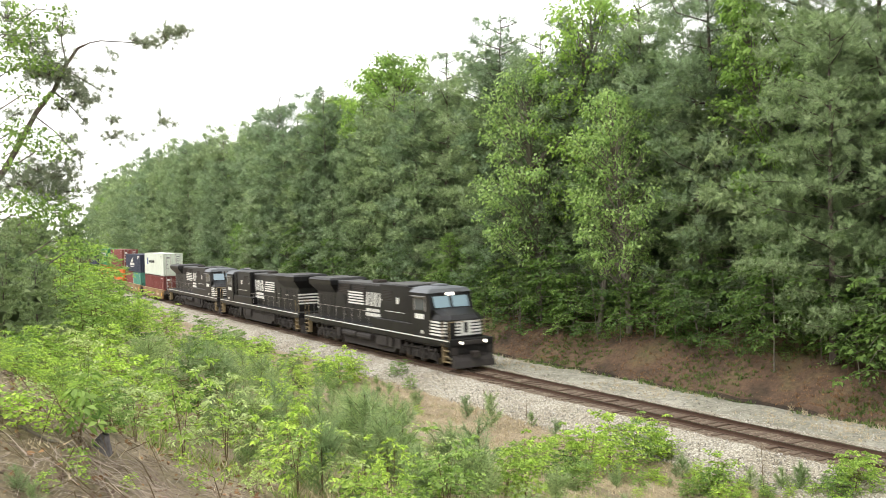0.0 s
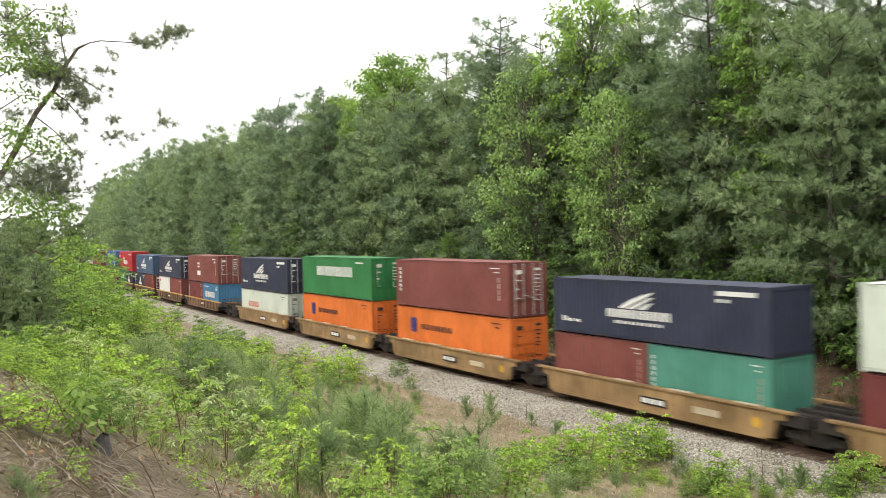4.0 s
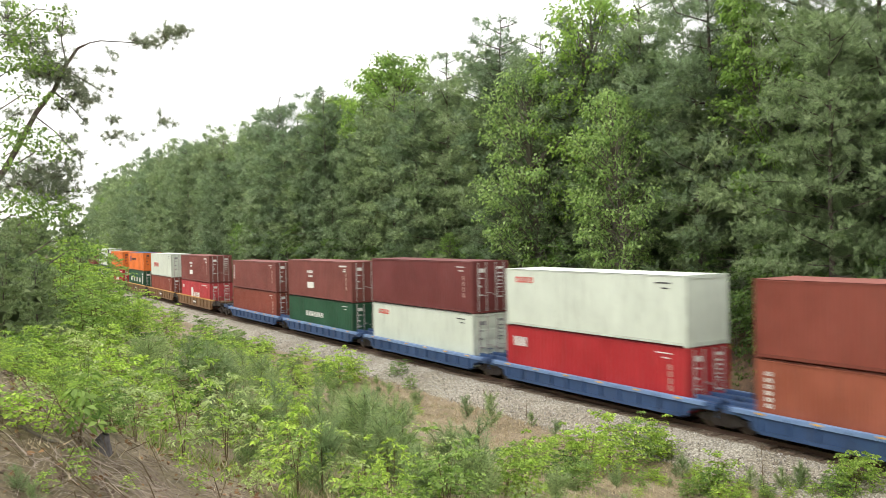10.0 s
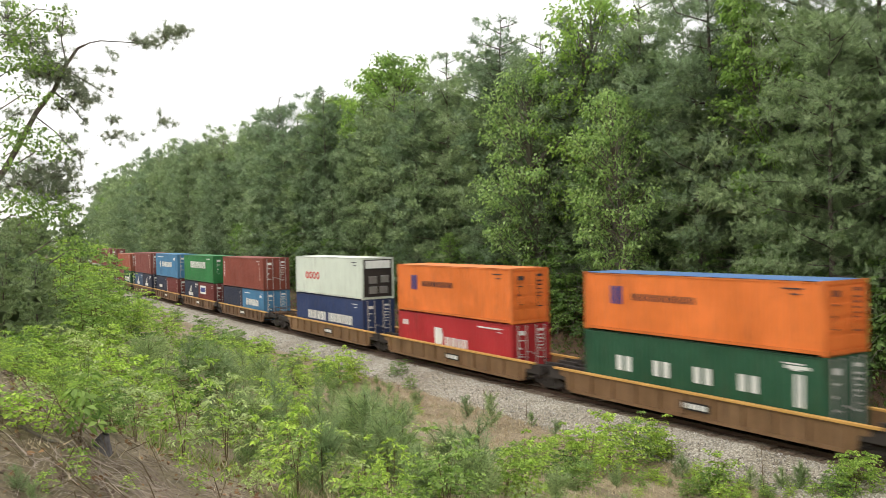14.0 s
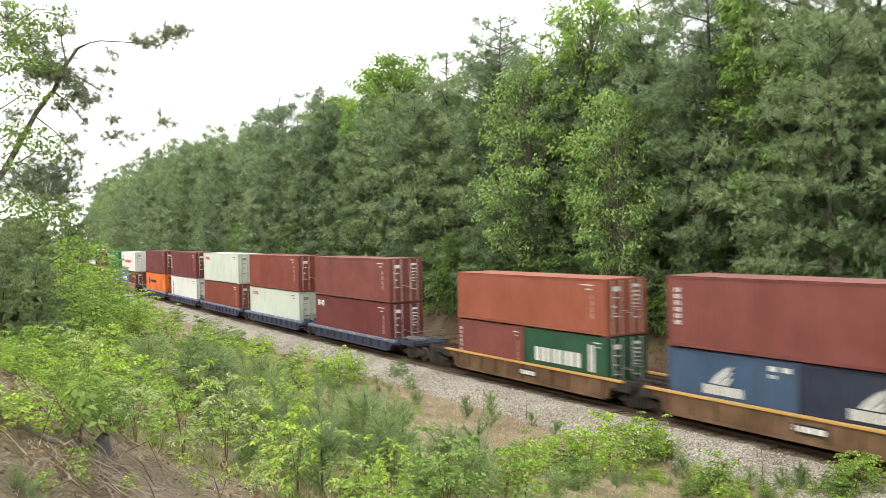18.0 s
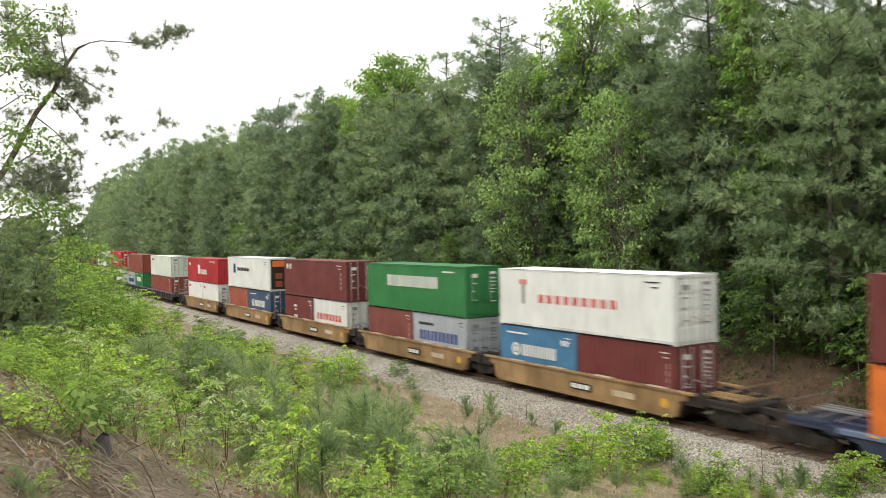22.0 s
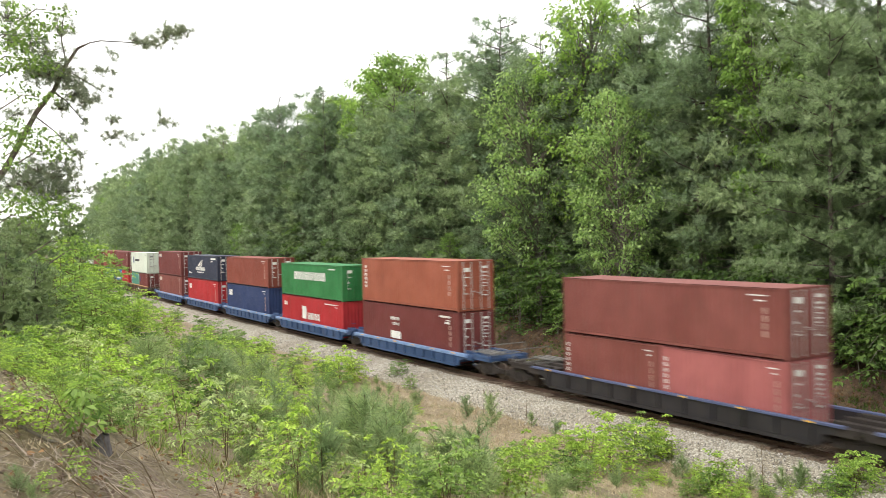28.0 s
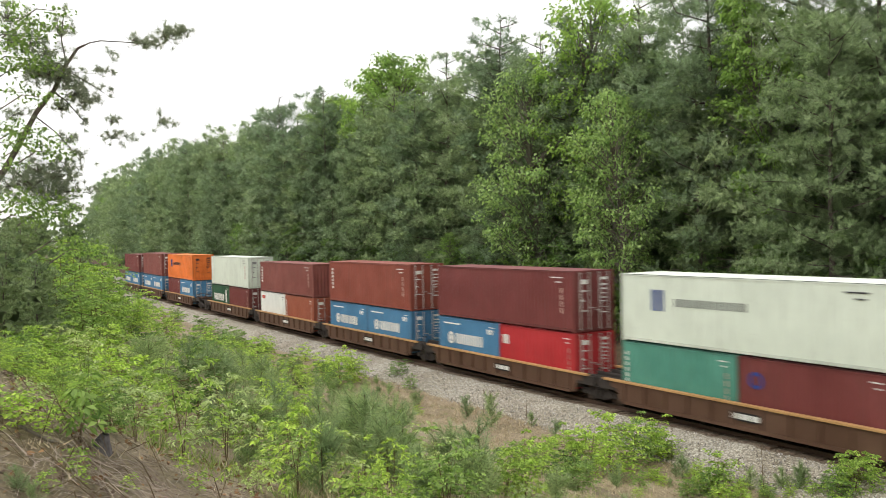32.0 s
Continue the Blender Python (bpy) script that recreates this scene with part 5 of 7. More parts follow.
def container_meshes(length, high, smooth_side):
    key = (length, high, smooth_side)
    if key in CONTAINER_MESHES:
        return CONTAINER_MESHES[key]
    hx = length / 2
    made = {}
    bm = fresh()
    # pressed side and end walls
    depth, pitch = (0.006, 0.6) if smooth_side else (0.036, 0.278)
    z0, z1 = 0.16, high - 0.09

    def wall(n_periods, place):
        prev = None
        for i in range(n_periods):
            for u, off in ((0.0, 0.0), (0.25, 0.0), (0.5, depth), (0.75, depth)):
                w = (i + u) / n_periods
                pair = [bm.verts.new(place(w, off, z)) for z in (z0, z1)]
                if prev:
                    bm.faces.new((prev[0], pair[0], pair[1], prev[1]))
                prev = pair
        pair = [bm.verts.new(place(1.0, 0.0, z)) for z in (z0, z1)]
        bm.faces.new((prev[0], pair[0], pair[1], prev[1]))

    n = round((length - 0.24) / pitch)
    for side in (-1, 1):
        wall(n, lambda w, off, z, side=side: (-hx + 0.12 + w * (length - 0.24), side * (HW - 0.012 - off), z))
    wall(max(3, round(2.2 / pitch)), lambda w, off, z: (-hx + 0.03 + off, -HW + 0.12 + w * (2 * HW - 0.24), z))
    f = [bm.verts.new(p) for p in ((-hx + 0.05, -HW + 0.05, 0.14), (hx - 0.05, -HW + 0.05, 0.14), (hx - 0.05, HW - 0.05, 0.14), (-hx + 0.05, HW - 0.05, 0.14))]
    bm.faces.new(f)
    made["shell"] = finish("shell", bm)
    bm = fresh()
    for sx in (-1, 1):
        for sy in (-1, 1):
            x = sx * (hx - 0.07)
            y = sy * (HW - 0.06)
            box(bm, x - 0.07, x + 0.07, y - 0.06, y + 0.06, 0.1, high - 0.1)
            for z in (0.0, high - 0.118):
                xx, yy = sx * (hx - 0.088), sy * (HW - 0.079)
                box(bm, xx - 0.09, xx + 0.09, yy - 0.081, yy + 0.081, z, z + 0.118, 0.012)
    for sy in (-1, 1):
        y = sy * (HW - 0.03)
        box(bm, -hx + 0.14, hx - 0.14, y - 0.03, y + 0.022, 0.058, 0.17)
        box(bm, -hx + 0.14, hx - 0.14, y - 0.03, y + 0.022, high - 0.10, high - 0.045)
    for sx in (-1, 1):
        x = sx * (hx - 0.05)
        box(bm, x - 0.05, x + 0.05, -HW + 0.12, HW - 0.12, 0.02, 0.17)
        box(bm, x - 0.05, x + 0.05, -HW + 0.12, HW - 0.12, high - 0.14, high - 0.02)
    made["corner_frame"] = finish("corner_frame", bm)
    bm = fresh()
    rows = []
    steps = max(6, round(length / 0.42))
    for i in range(steps * 2 + 1):
        x = -hx + 0.08 + (length - 0.16) * i / (steps * 2)
        lift = 0.0 if i % 2 else 0.016
        rows.append([bm.verts.new((x, y, high - 0.022 + lift * k)) for y, k in ((-HW + 0.05, 0), (-HW + 0.12, 1), (HW - 0.12, 1), (HW - 0.05, 0))])
    for a, b in zip(rows, rows[1:]):
        for i in range(3):
            bm.faces.new((a[i], b[i], b[i + 1], a[i + 1]))
    made["roof"] = finish("roof", bm)
    for k, sy in (("door_a", -1), ("door_b", 1)):
        bm = fresh()
        y0, y1 = (-HW + 0.125, -0.006) if sy < 0 else (0.006, HW - 0.125)
        box(bm, hx - 0.075, hx - 0.035, y0, y1, 0.175, high - 0.145)
        for i in range(4):
            z = 0.175 + (high - 0.32) * (i + 0.14) / 4
            box(bm, hx - 0.035, hx - 0.008, y0 + 0.06, y1 - 0.06, z, z + (high - 0.32) / 4 * 0.72, 0.012)
        made[k] = finish("door", bm)
    for i, y in enumerate((-0.86, -0.32, 0.32, 0.86)):
        bm = fresh()
        rod(bm, (hx + 0.012, y, 0.12), (hx + 0.012, y, high - 0.08), 0.026)
        for z in (0.12, high * 0.33, high * 0.66, high - 0.14):
            box(bm, hx - 0.01, hx + 0.035, y - 0.05, y + 0.05, z, z + 0.05)
        box(bm, hx + 0.005, hx + 0.04, y - (0.3 if y > 0 else 0), y + (0 if y > 0 else 0.3), 1.02 + 0.1 * (i % 2), 1.055 + 0.1 * (i % 2))
        made["rod", i] = finish("locking_rod", bm)
    CONTAINER_MESHES[key] = made
    return made


def row_of(x0, x1, z0, z1, n, gap=0.22):
    """n upright blocks between x0 and x1."""
    w = (x1 - x0) / n
    return [(x0 + w * i, x0 + w * (i + 1 - gap), z0, z1) for i in range(n)]


def marks(kind, length, high):
    """The plain shapes of a mark, by its colour: rectangles in shares of the length and height, and slanted strips."""
    r = []
    if kind == "longword":
        r += [("white", *q) for q in row_of(0.24, 0.76, 0.52, 0.76, 9)]
        r.append(("white", 0.80, 0.90, 0.86, 0.89))
    elif kind == "bigword":
        r += [("flag", 0.365, 0.44, 0.34, 0.72)]
        r += [("white", *q) for q in row_of(0.46, 0.66, 0.34, 0.54, 4, 0.25)]
        r += [("white", 0.05, 0.10, 0.68, 0.80), ("white", 0.74, 0.90, 0.86, 0.89)]
    elif kind == "redword":
        r += [("redring", *q) for q in row_of(0.07, 0.19, 0.76, 0.87, 4, 0.10)]
    elif kind == "redbig":
        r += [("redring", *q) for q in row_of(0.17, 0.40, 0.40, 0.60, 4, 0.16)]
    elif kind == "bluedark":
        r += [("blue", 0.145, 0.17, 0.48, 0.78), ("blue", 0.175, 0.20, 0.48, 0.78)]
        r += [("dark", *q) for q in row_of(0.25, 0.54, 0.56, 0.67, 11, 0.22)]
    elif kind == "wing":
        r += [("wing", 0.36, 0.54, 0.53, 0.83)]
        r += [("white", *q) for q in row_of(0.30, 0.61, 0.37, 0.51, 9, 0.14)]
        r += [("white", *q) for q in row_of(0.34, 0.58, 0.27, 0.32, 6, 0.25)]
        r += [("white", 0.05, 0.08, 0.22, 0.31), ("white", 0.085, 0.15, 0.22, 0.27), ("white", 0.80, 0.95, 0.84, 0.91), ("white", 0.80, 0.85, 0.74, 0.79)]
    elif kind == "midblock":
        r += [("white", *q) for q in row_of(0.33, 0.43, 0.66, 0.73, 4, 0.3)]
        r += [("white", *q) for q in row_of(0.35, 0.42, 0.55, 0.61, 3, 0.3)]
        r += [("white", 0.33, 0.435, 0.26, 0.42), ("white", 0.83, 0.92, 0.86, 0.90), ("white", 0.88, 0.92, 0.74, 0.78)]
    elif kind == "roundword":
        r += [("ring", 0.18, 0.27, 0.42, 0.68)]
        r += [("white", *q) for q in row_of(0.31, 0.76, 0.44, 0.66, 6, 0.18)]
        r += [("white", 0.10, 0.38, 0.85, 0.88), ("white", 0.82, 0.90, 0.74, 0.84)]
    elif kind == "fourword":
        r += [("white", *q) for q in row_of(0.17, 0.88, 0.44, 0.66, 4, 0.60)]
        r += [("white", 0.90, 0.93, 0.36, 0.76), ("white", 0.87, 0.95, 0.82, 0.86)]
    elif kind == "fourtight":
        r += [("white", *q) for q in row_of(0.15, 0.72, 0.40, 0.66, 4, 0.15)]
        r += [("white", 0.80, 0.86, 0.36, 0.84)]
    elif kind == "fiveblue":
        r += [("blue", *q) for q in row_of(0.14, 0.86, 0.40, 0.62, 5, 0.2)]
        r += [("dark", 0.12, 0.4, 0.74, 0.80)]
    elif kind == "redmast":
        r += [("dark", 0.16, 0.175, 0.40, 0.74), ("red", 0.145, 0.19, 0.74, 0.82)]
        r += [("red", *q) for q in row_of(0.27, 0.74, 0.44, 0.58, 9, 0.45)]
    elif kind == "redlow":
        r += [("red", *q) for q in row_of(0.10, 0.86, 0.42, 0.60, 8, 0.42)]
    elif kind == "lowword":
        r += [("white", *q) for q in row_of(0.20, 0.48, 0.36, 0.58, 5, 0.12)]
        r += [("white", *q) for q in row_of(0.52, 0.86, 0.36, 0.58, 8, 0.12)]
    elif kind == "cornerword":
        r += [("white", *q) for q in row_of(0.05, 0.14, 0.62, 0.80, 3, 0.15)]
    elif kind == "upright":
        r += [("white", 0.036, 0.056, 0.32 + 0.09 * i, 0.38 + 0.09 * i) for i in range(6)]
    elif kind == "endup":
        r += [("white", 0.86, 0.885, 0.2 + 0.075 * i, 0.255 + 0.075 * i) for i in range(6)]
        r += [("yellow", 0.86, 0.9, 0.12, 0.2)]
    elif kind == "panel":
        r += [("white", 0.04, 0.13, 0.74, 0.88), ("yellow", 0.075, 0.125, 0.80, 0.83), ("blue", 0.045, 0.12, 0.75, 0.77)]
    elif kind == "bluepanel":
        r += [("white", 0.12, 0.50, 0.52, 0.86), ("blue2", 0.16, 0.46, 0.60, 0.78)]
    elif kind == "smallblock":
        r += [("white", *q) for q in row_of(0.30, 0.58, 0.46, 0.60, 5, 0.2)]
    elif kind == "dot":
        r += [("ring2", 0.10, 0.16, 0.55, 0.80)]
    elif kind == "mastmarks":
        r += [("dark", 0.08, 0.10, 0.55, 0.80), ("red", 0.08, 0.10, 0.15, 0.5)]
    if kind not in ("longword", "wing"):
        r += [("small", 0.86, 0.93, 0.875, 0.893), ("small", 0.89, 0.92, 0.80, 0.82)]
        if kind in ("", "upright", "midblock", "panel", "cornerword"):
            r += [("faint", 0.918, 0.928, 0.30 + 0.11 * i, 0.385 + 0.11 * i) for i in range(4)]
    return r


MARK_MESHES = {}


def mark_objects(kind, length, high, holder, flip, plain):
    """Each block or shape of a mark is a thin plate of its own on the side wall."""
    for k, (tone, x0, x1, z0, z1) in enumerate(marks(kind, length, high)):
        key = (kind, k, length, high)
        if key not in MARK_MESHES:
            bm = fresh()
            a, b, c, d = (x0 - 0.5) * length, (x1 - 0.5) * length, z0 * high, z1 * high
            y0, y1 = -HW - 0.012, -HW + 0.004
            if tone == "flag":
                mid = (c + d) / 2
                prism(bm, [(a, c), (b - 0.15, c), (b, mid), (b - 0.15, d), (a, d)], y0, y1)
            elif tone == "wing":
                w, h = b - a, d - c
                for feather in (((0.0, 0.02), (0.14, 0.0), (0.78, 0.72), (1.0, 1.0), (0.66, 0.80), (0.30, 0.46)), ((0.22, 0.0), (0.42, 0.0), (0.98, 0.72), (0.84, 0.66)), ((0.50, 0.0), (0.72, 0.0), (0.94, 0.42), (0.80, 0.34))):
                    prism(bm, [(a + w * p, c + h * q) for p, q in feather], y0, y1)
            elif tone in ("ring", "ring2", "redring"):
                cx, cz, rad = (a + b) / 2, (c + d) / 2, (d - c) / 2
                wide = (b - a) / 2 if tone == "redring" else rad
                rim = [[(cx + q * wide * math.cos(i * PI / 8), cz + q * rad * math.sin(i * PI / 8)) for i in range(16)] for q in (1.0, 0.62)]
                for i in range(16):
                    j = (i + 1) % 16
                    prism(bm, [rim[0][i], rim[0][j], rim[1][j], rim[1][i]], y0, y1)
                if tone == "ring":
                    prism(bm, [(cx + 0.4 * (x - cx), cz + 0.4 * (z - cz)) for x, z in rim[0]], y0, y1)
            elif tone in ("white", "red", "blue", "dark") and 0.12 < b - a < 1.2 and d - c > 0.12:
                bar = (0.25 if tone == "dark" else 0.37) * (b - a)
                box(bm, a, a + bar, y0, y1, c, d)
                box(bm, b - bar, b, y0, y1, c, d)
            elif tone == "blue2":
                box(bm, a, b, y0 - 0.008, y0 - 0.001, c, d)
            else:
                box(bm, a, b, y0, y1, c, d)
            MARK_MESHES[key] = finish("marking", bm)
        mat = M_WORN if tone == "faint" else M_LETTER["white" if tone in ("wing", "flag", "ring", "small") else "blue" if tone in ("blue2", "ring2") else "red" if tone == "redring" else tone]
        if tone == "small" and plain:
            mat = M_LETTER["dark"]
        ob = part("marking", MARK_MESHES[key], mat, holder)
        if flip:
            ob.matrix_basis = pose(0, 0, 0, 0, 0, 180)


DOOR_MARKS = {}


def door_marks(length, high, k):
    """A column of stencilled lines on one door leaf, as one comb-shaped plate."""
    key = (length, high, k)
    if key not in DOOR_MARKS:
        bm = fresh()
        hx = length / 2
        side, lines = ((0.42, ((0.30, 0.05, 0.36), (0.48, 0.05, 0.26), (0.54, 0.05, 0.34), (0.61, 0.05, 0.30), (0.68, 0.07, 0.34), (0.75, 0.07, 0.36), (0.84, 0.13, 0.38))),
                       (-0.80, ((0.34, 0.05, 0.30), (0.50, 0.09, 0.16), (0.66, 0.06, 0.30), (0.78, 0.22, 0.38))))[k]
        pts = [(side, lines[0][0] * high), (side, lines[-1][0] * high + lines[-1][1])]
        for z, tall, wide in reversed(lines):
            z *= high
            pts += [(side + wide, z + tall), (side + wide, z), (side + 0.02, z)]
            if z > lines[0][0] * high:
                below = max(q for q in lines if q[0] * high < z - 0.001)
                pts.append((side + 0.02, below[0] * high + below[1]))
        pts.pop()
        prism(bm, pts, -hx - 0.002, -hx + 0.006)
        bmesh.ops.rotate(bm, verts=bm.verts, cent=(0, 0, 0), matrix=Matrix.Rotation(radians(90), 3, "Z"))
        DOOR_MARKS[key] = finish("door_marking", bm)
    return DOOR_MARKS[key]


def container(spec, length, s_mid, z):
    """spec: paint:mark:flags; flags: f turned about, r with a cooling unit at its end."""
    tone, mark, flags = (spec.split(":") + ["", ""])[:3]
    high = 2.896 if "H" in flags else 2.591
    flip = "f" in flags
    made = container_meshes(length, high, tone in ("cream", "white", "grey"))
    word = PAINTS[tone][0]
    size = "forty-foot" if length > 8 else "twenty-foot"
    head = thing("shipping_container", f"{word} {size} shipping container with weathered paint in a train", "container", "containers on the train")
    mat = PAINT[tone]
    part("shell", made["shell"], mat, head)
    part("corner_frame", made["corner_frame"], EDGED[tone], head)
    part("roof", made["roof"], SKYLIT["blue" if "b" in flags else tone], head)
    if "r" in flags:
        bm = fresh()
        hx = length / 2
        box(bm, hx - 0.12, hx - 0.04, -HW + 0.13, HW - 0.13, 0.18, high - 0.15)
        part("unit_back", finish("unit_back", bm), M_UNDER, head)
        bm = fresh()
        box(bm, hx - 0.04, hx + 0.02, -0.95, 0.95, high - 0.75, high - 0.22, 0.015)
        part("unit_cover", finish("unit_cover", bm), PAINT["orange"] if "o" in flags else PAINT["white"], head, "cooling unit cover")
        bm = fresh()
        for y, zz in ((-0.7, 0.4), (0.1, 0.4), (-0.7, 1.1), (0.2, 1.15)):
            box(bm, hx - 0.04, hx + 0.015, y, y + 0.62, zz, zz + 0.5, 0.02)
        part("unit_panel", finish("unit_panel", bm), PAINT["rust"] if "o" in flags else M_STEEL, head, "cooling unit machinery")
    else:
        part("door", made["door_a"], mat, head)
        part("door", made["door_b"], mat, head)
        for i in range(4):
            part("locking_rod", made["rod", i], M_ROD if tone not in ("orange", "green") else mat, head)
        for k in range(2):
            part("door_marking", door_marks(length, high, k), M_FAINT if tone in ("cream", "white", "grey") else M_LETTER["dark" if tone == "orange" else "white"], head)
    mark_objects(mark, length, high, head, flip, tone in ("cream", "white", "grey", "orange"))
    goes(head, s_mid, z, 180.0 if flip else 0.0)
    return high


WHEEL_R = 0.42


def wheelset_mesh(r, y=0.755):
    bm = fresh()
    rod(bm, (0, -y + 0.06, 0), (0, y - 0.06, 0), 0.08, 8)
    for side in (-1, 1):
        for rad, a, b in ((r, -0.055, 0.055), (r + 0.028, 0.055, 0.085)):
            n = 20
            lo, hi = sorted((side * y - side * a, side * y - side * b))
            p = [[bm.verts.new((rad * math.cos(2 * PI * i / n), yy, rad * math.sin(2 * PI * i / n))) for i in range(n)] for yy in (lo, hi)]
            for i in range(n):
                j = (i + 1) % n
                bm.faces.new((p[0][i], p[0][j], p[1][j], p[1][i]))
            bm.faces.new(p[0][::-1])
            bm.faces.new(p[1])
    return finish("wheelset", bm)


WHEELSET = wheelset_mesh(WHEEL_R)
BIG_WHEELSET = wheelset_mesh(0.52)


def side_frame_mesh():
    bm = fresh()
    prism(bm, [(-1.2, 0.34), (-1.2, 0.58), (-0.75, 0.62), (-0.35, 0.82), (0.35, 0.82), (0.75, 0.62), (1.2, 0.58), (1.2, 0.34), (0.75, 0.36), (0.4, 0.2), (-0.4, 0.2), (-0.75, 0.36)], 0.93, 1.07)
    for x in (-0.88, 0.88):
        rod(bm, (x, 1.05, 0.44), (x, 1.14, 0.44), 0.11, 8)
    for x in (-0.2, 0.0, 0.2):
        rod(bm, (x, 1.09, 0.3), (x, 1.09, 0.62), 0.07, 8)
    return finish("side_frame", bm)


SIDE_FRAME = side_frame_mesh()


def bolster_mesh():
    bm = fresh()
    box(bm, -0.2, 0.2, -1.0, 1.0, 0.45, 0.75, 0.03)
    rod(bm, (0, 0, 0.7), (0, 0, 0.95), 0.28, 12)
    return finish("bolster", bm)


BOLSTER = bolster_mesh()


def car_truck(parent, x):
    tk = part("truck", BOLSTER, M_UNDER, parent)
    tk.matrix_basis = pose(x, 0, 0)
    for a in (0, 180):
        sf = part("side_frame", SIDE_FRAME, M_UNDER, tk)
        sf.matrix_basis = pose(0, 0, 0, 0, 0, a)
    for dx in (-0.88, 0.88):
        ws = part("wheelset", WHEELSET, M_WHEEL, tk)
        ws.matrix_basis = pose(dx, 0, WHEEL_R + 0.004)


CAR_MESHES = {}
SILL_TOP = {"tan": 1.32, "yellowtop": 1.28, "yellow": 1.36, "blue": 1.10, "darkblue": 1.08, "black": 1.18, "rusty": 1.30}


def car_meshes(kind, pitch):
    key = (kind, pitch)
    if key in CAR_MESHES:
        return CAR_MESHES[key]
    top = SILL_TOP[kind]
    w = pitch / 2 - 1.55
    out = {}
    deep = 0.24 if kind == "tan" else 0.36
    bm = fresh()
    yo = 1.46 if kind == "tan" else 1.40
    # plate, tapered up at both ends
    prism(bm, [(-w - 0.5, top - 0.34), (-w - 0.12, top - 0.40), (-w + 0.02, deep + 0.02), (w - 0.02, deep + 0.02), (w + 0.12, top - 0.40), (w + 0.5, top - 0.34), (w + 0.5, top - 0.09), (-w - 0.5, top - 0.09)], -yo + 0.02, -1.29)
    if kind != "tan":
        n = 11
        for i in range(n):
            x = -w + 0.35 + (2 * w - 0.7) * i / (n - 1)
            box(bm, x - 0.05, x + 0.05, -yo - 0.06, -yo + 0.03, deep + 0.1, top - 0.09)
    else:
        for x in (-w + 0.2, w - 0.2):
            box(bm, x - 0.12, x + 0.12, -yo - 0.03, -yo + 0.03, deep + 0.1, top - 0.1)
    box(bm, -w + 0.3, w - 0.3, -yo - 0.02, -1.16, deep - 0.06, deep + 0.08)
    out["side_sill"] = finish("side_sill", bm)
    bm = fresh()
    box(bm, -w - 0.9, w + 0.9, -yo - 0.06, -1.27, top - (0.17 if "blue" in kind else 0.09), top, 0.015)
    out["top_chord"] = finish("top_chord", bm)
    bm = fresh()
    for i in range(7):
        x = -w + 0.3 + (2 * w - 0.6) * i / 6
        box(bm, x - 0.16, x + 0.16, -1.3, 1.3, deep - 0.02, 0.40)
    box(bm, -w + 0.2, w - 0.2, -0.25, 0.25, deep, 0.38)
    out["floor_frame"] = finish("floor_frame", bm)
    bm = fresh()
    x0, x1 = w + 0.05, pitch / 2 - 0.12
    prism(bm, [(x0 - 0.1, deep + 0.2), (x0, deep + 0.2), (x0 + 0.25, 0.86), (x1, 0.90), (x1, 1.06), (x0 - 0.1, 1.06)], -1.28, 1.28)
    box(bm, x0, x1 - 0.1, -1.36, -1.2, 0.8, top - 0.10)
    box(bm, x0, x1 - 0.1, 1.2, 1.36, 0.8, top - 0.10)
    for y in (-0.85, 0.0, 0.85):
        box(bm, x0, x1, y - 0.1, y + 0.1, 1.06, 1.20, 0.02)
    out["end_deck"] = finish("end_deck", bm)
    bm = fresh()
    for y in (-1.25, -0.95):
        rod(bm, (x1 - 0.05, y, 0.5), (x1 - 0.05, y, top + 0.25), 0.022, 5)
    for i in range(5):
        z = 0.55 + 0.26 * i
        rod(bm, (x1 - 0.05, -1.25, z), (x1 - 0.05, -0.95, z), 0.018, 5)
    out["ladder"] = finish("ladder", bm)
    bm = fresh()
    wide = 1.25 if kind in ("tan", "yellow", "rusty", "yellowtop") else 0.8
    box(bm, -0.2, wide, -yo - 0.042, -yo - 0.036, deep + 0.28, deep + 0.62)
    out["sign_board"] = finish("sign_board", bm)
    bm = fresh()
    for a, b, *_ in row_of(-0.1, wide - 0.05, 0, 1, 3):
        box(bm, a, b, -yo - 0.052, -yo - 0.042, deep + 0.35, deep + 0.55)
    out["sign_marking"] = finish("sign_marking", bm)
    bm = fresh()
    for i in range(6):
        x = -w + 0.4 + (2 * w - 0.8) * i / 5
        box(bm, x - 0.16, x + 0.16, -yo - 0.068, -yo - 0.06, top - 0.08, top - 0.015)
    out["reflector"] = finish("reflector", bm)
    bm = fresh()
    box(bm, 2.6, 3.9, -yo - 0.004, -yo + 0.022, deep + 0.34, deep + 0.6)
    out["stencil"] = finish("stencil", bm)
    bm = fresh()
    prism(bm, [(5.6 + 0.2 * math.cos(i * PI / 6), deep + 0.48 + 0.2 * math.sin(i * PI / 6)) for i in range(12)], -yo - 0.004, -yo + 0.022)
    out["disc"] = finish("disc", bm)
    bm = fresh()
    for x in (-5.0, -1.8, 1.4, 4.6):
        box(bm, x, x + 1.1, -yo - 0.062, -1.3, top, top + 0.03)
    out["guide_bar"] = finish("guide_bar", bm)
    CAR_MESHES[key] = out
    return out


CAR_WORDS = {"tan": "tan", "yellowtop": "rusty brown", "yellow": "weathered yellow", "blue": "blue", "darkblue": "dark grey-blue", "black": "black", "rusty": "rust-brown"}


